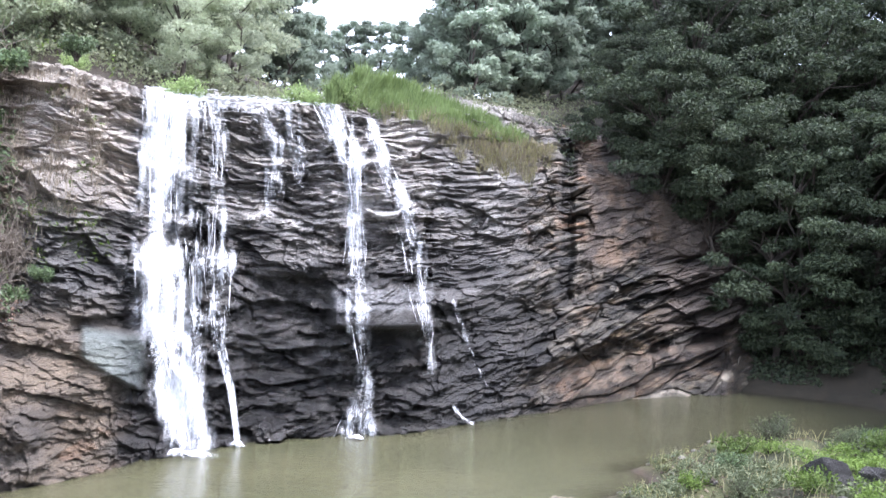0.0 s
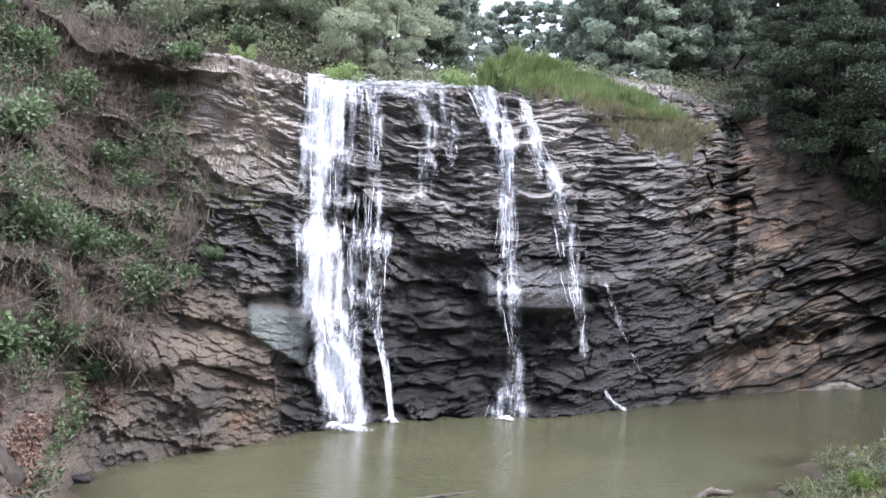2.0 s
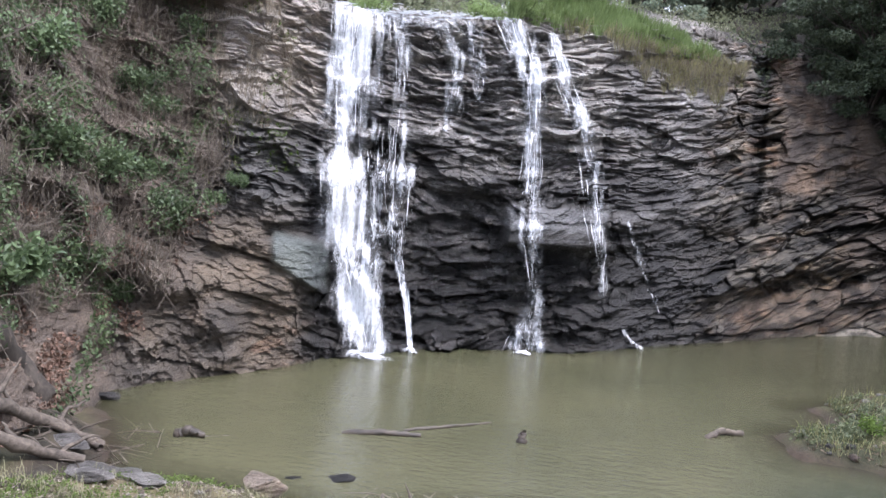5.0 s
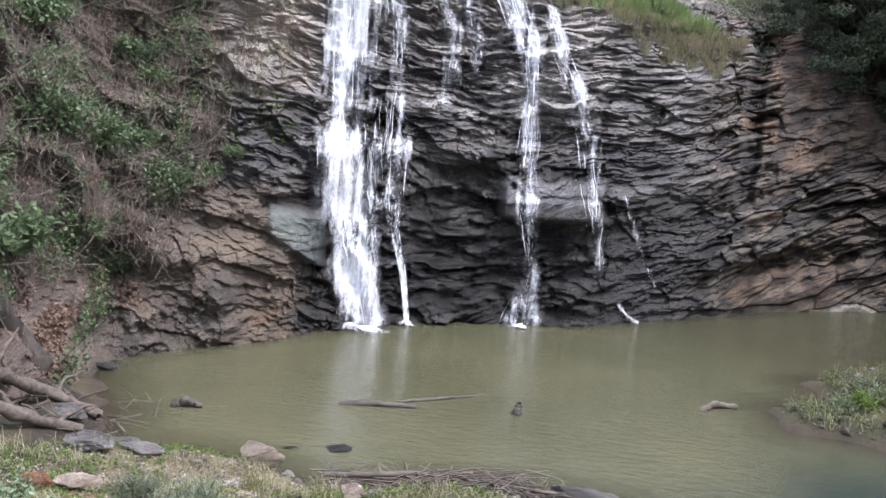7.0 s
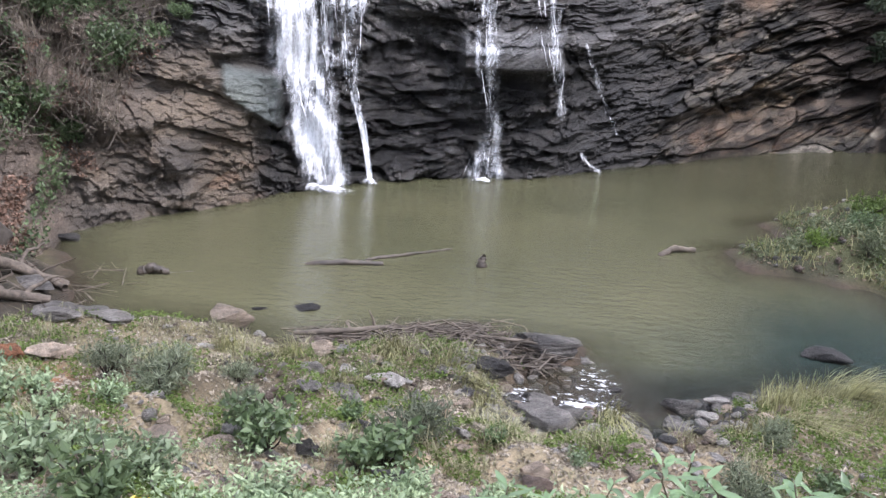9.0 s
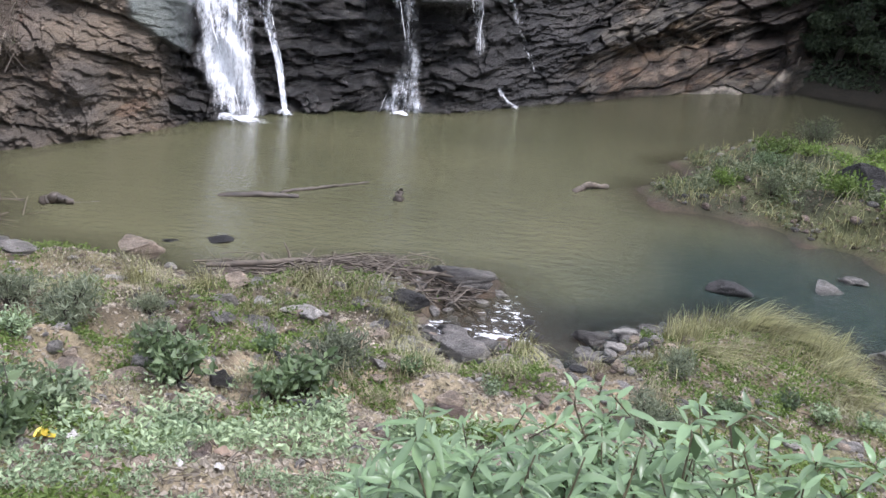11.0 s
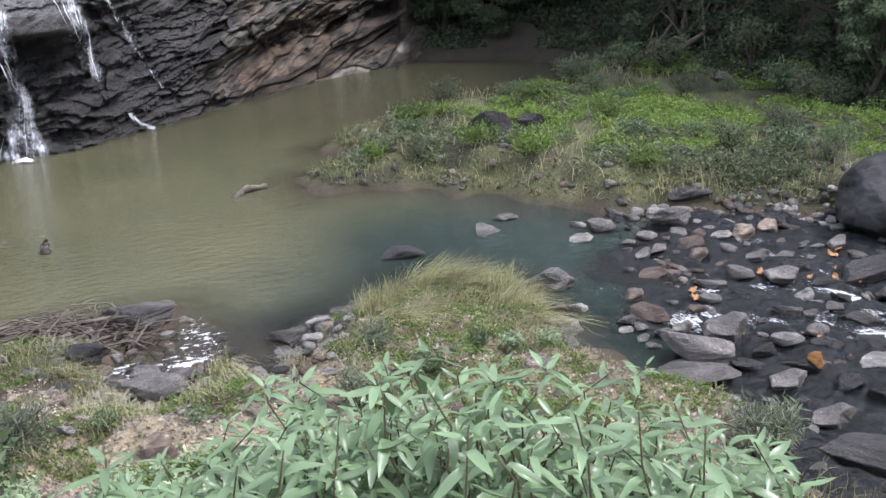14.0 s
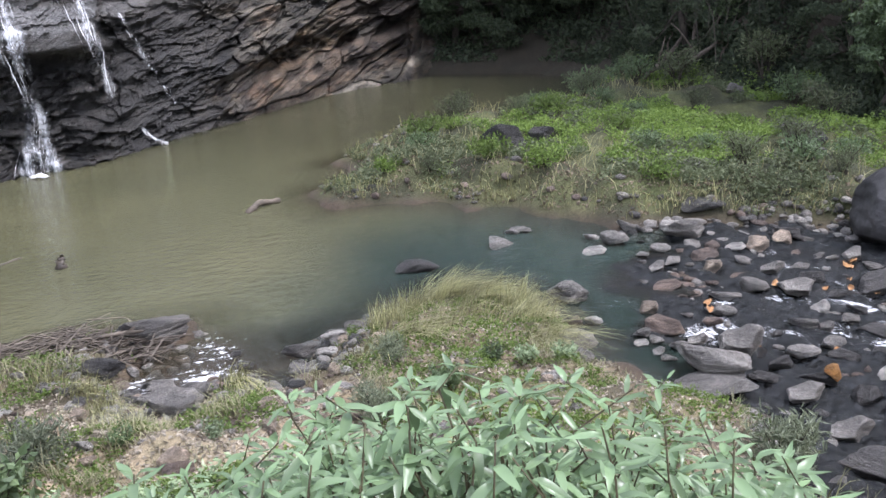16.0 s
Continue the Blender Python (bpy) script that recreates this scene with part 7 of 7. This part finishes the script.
for k in range(195):
    az = 8.0 - 61 * ((k * 0.7549) % 1.0) + lush.uniform(-1, 1)
    r = 2.9 + 2.0 * ((k * 0.5698) % 1.0)
    drop = float(np.interp(az, [-54, -49.7, -47.8, -43.8, -36, -27, -20, -11, -4, 0, 4, 8], [38.5, 35.2, 33.0, 32.0, 31.0, 31.2, 30.6, 31.4, 32.6, 33.6, 35.2, 39.0])) + lush.uniform(-0.5, 4.5) - 1.6 * (k % 13 == 0)
    leafy_plant(*(float(q) for q in spot(az, r)), 5.92 - r / STEP * math.tan(radians(drop * STEP)))

# ---- small litter ----
def scrap(label, x, y, size, material, seed, name="litter_scrap", category="litter"):
    gg = np.random.default_rng(seed)
    u, w = np.meshgrid(np.linspace(-0.5, 0.5, 6), np.linspace(-0.5, 0.5, 6))
    v = np.stack([u * size * 1.3, w * size * np.sqrt(np.clip(1 - 3.4 * (u + 0.04) ** 2, 0.02, 1)), size * 0.35 * layered(u * 2 + seed, w * 2, 0, 2, seed)], -1).reshape(-1, 3)
    v = np.concatenate([v, v - [0, 0, 0.004]])
    f = grid_faces(6, 6)
    ob = new(name, mesh_of(name, v, np.concatenate([f, f[:, ::-1] + 36]), material, True))
    h = max(float(ground(np.array([x]), np.array([y]))[0]), -float(stream_drop(np.array([x]), np.array([y]))[0]))
    ob.matrix_world = pose(x, y, h + 0.05 + size * 0.12, gg.uniform(-15, 15), gg.uniform(-15, 15), gg.uniform(0, 360))
    return tagged(ob, label, category)


scrap("crumpled yellow plastic scrap in the weeds", -3.2, 5.75, 0.13, YELLOW, 1)
scrap("torn white paper scrap on the litter", -2.95, 5.7, 0.11, PAPER, 2)
scrap("small white paper scrap on the soil", -1.70, 5.42, 0.08, PAPER, 3)
scrap("grey white rag in the weeds", -3.3, 6.1, 0.12, PAPER, 4)
for k, (x, y, size) in enumerate(((-2.75, 5.6, 0.06), (-2.6, 5.85, 0.04), (-3.05, 5.5, 0.05), (-2.2, 5.9, 0.04), (-2.0, 5.4, 0.05))):
    scrap("dirty white paper bit among dead leaves", x, y, size, PAPER, 40 + k)
for k, (x, y, size) in enumerate(((-2.9, 5.95, 0.14), (-2.5, 6.05, 0.12), (-2.7, 5.4, 0.12), (-2.3, 5.65, 0.1), (-3.1, 5.3, 0.13), (-2.1, 6.2, 0.12), (-3.4, 5.5, 0.1), (-1.8, 5.8, 0.11))):
    scrap("curled brown dead leaf on the litter", x, y, size, DEAD_LEAF, 60 + k, "dead_leaf", "leaf")
for k, (x, y, s) in enumerate(((12.72, 12.35, 0.34), (12.52, 12.17, 0.22), (8.95, 11.69, 0.2), (8.80, 11.42, 0.16), (8.55, 9.83, 0.26), (12.10, 11.10, 0.16), (11.39, 11.55, 0.14), (10.65, 12.00, 0.16), (11.81, 11.38, 0.12), (9.77, 9.53, 0.13), (12.11, 11.72, 0.13))):
    scrap("orange-brown fallen leaf caught between the stones", x, y, s * 0.75, ORANGE_LEAF, 20 + k, "fallen_leaf", "leaf")
fruit = new("coconut", stone_mesh((0.5, 0.24, 0.06), 700, 40, 0.1))
fruit.matrix_world = pose(9.00, 8.79, -0.2) @ Matrix.Diagonal((0.24, 0.22, 0.24, 1))
tagged(fruit, "orange coconut lying between the stream stones", "fruit")

# white water where the stream drops between the boulders
def torn_sheet(name, label, cx, cy, wide, deep, lift, material, seed, shape=1.35, across=40, flow=0.0, base=0.22, patchy=0.3):
    """A torn white sheet lying on the stream or pool: white water, or painted glints."""
    u, w = np.meshgrid(np.linspace(-1, 1, across), np.linspace(-1, 1, across))
    x, y = cx + u * wide, cy + w * deep
    z = -stream_drop(x, y) + 0.012 + np.clip(lift * (layered(u * 3, w * 3, 0, 3, seed) + 0.3), 0, None) * (1 - between(np.hypot(u, w), 0.5, 1.0))
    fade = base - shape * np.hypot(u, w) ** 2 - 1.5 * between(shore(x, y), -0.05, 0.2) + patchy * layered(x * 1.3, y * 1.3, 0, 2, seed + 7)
    c, s = math.cos(flow), math.sin(flow)
    uv = np.stack([c * x + s * y, c * y - s * x], -1).reshape(-1, 2)
    return stuff(name, mesh_of(name, np.stack([x, y, z], -1).reshape(-1, 3), grid_faces(across, across), material, True, np.stack([fade, fade, fade, fade * 0 + 1], -1).reshape(-1, 4), uv), label, "water")


torn_sheet("stream_foam", "white rapids foaming between the boulders", 9.75, 7.7, 0.55, 0.45, 0.16, FOAM, 3, 0.8)
torn_sheet("stream_foam", "white rapids dropping past the mossy rock", 12.93, 9.13, 0.5, 0.4, 0.15, FOAM, 4, 0.8)
# sky glints on the ripples, laid on as torn white sheets
torn_sheet("foam_film", "painted sky glints between the stones of the cove", 0.1, 12.4, 0.95, 0.55, 0.0, GLINT, 5, 0.15, base=0.36, patchy=0.2)
torn_sheet("foam_film", "painted sky glints on broken ripples in the shallow cove", 0.6, 13.3, 1.3, 1.25, 0.0, SPARKLE, 6, 0.2, base=0.24, patchy=0.12)
torn_sheet("foam_film", "painted sky glints on ripples beside the flat shore rock", -0.2, 15.3, 1.3, 0.5, 0.0, SPARKLE, 7, 0.3, base=0.2, patchy=0.12)
torn_sheet("stream_ripple", "painted glitter on the ripples of the running stream", 10.79, 10.56, 4.0, 3.6, 0.0, RIFFLE, 8, 0.3, 60, 0.55)
torn_sheet("stream_ripple", "painted glitter on ripples where the pool runs out", 7.69, 9.65, 1.2, 1.0, 0.0, RIFFLE, 9, 0.3, 40, 0.55)
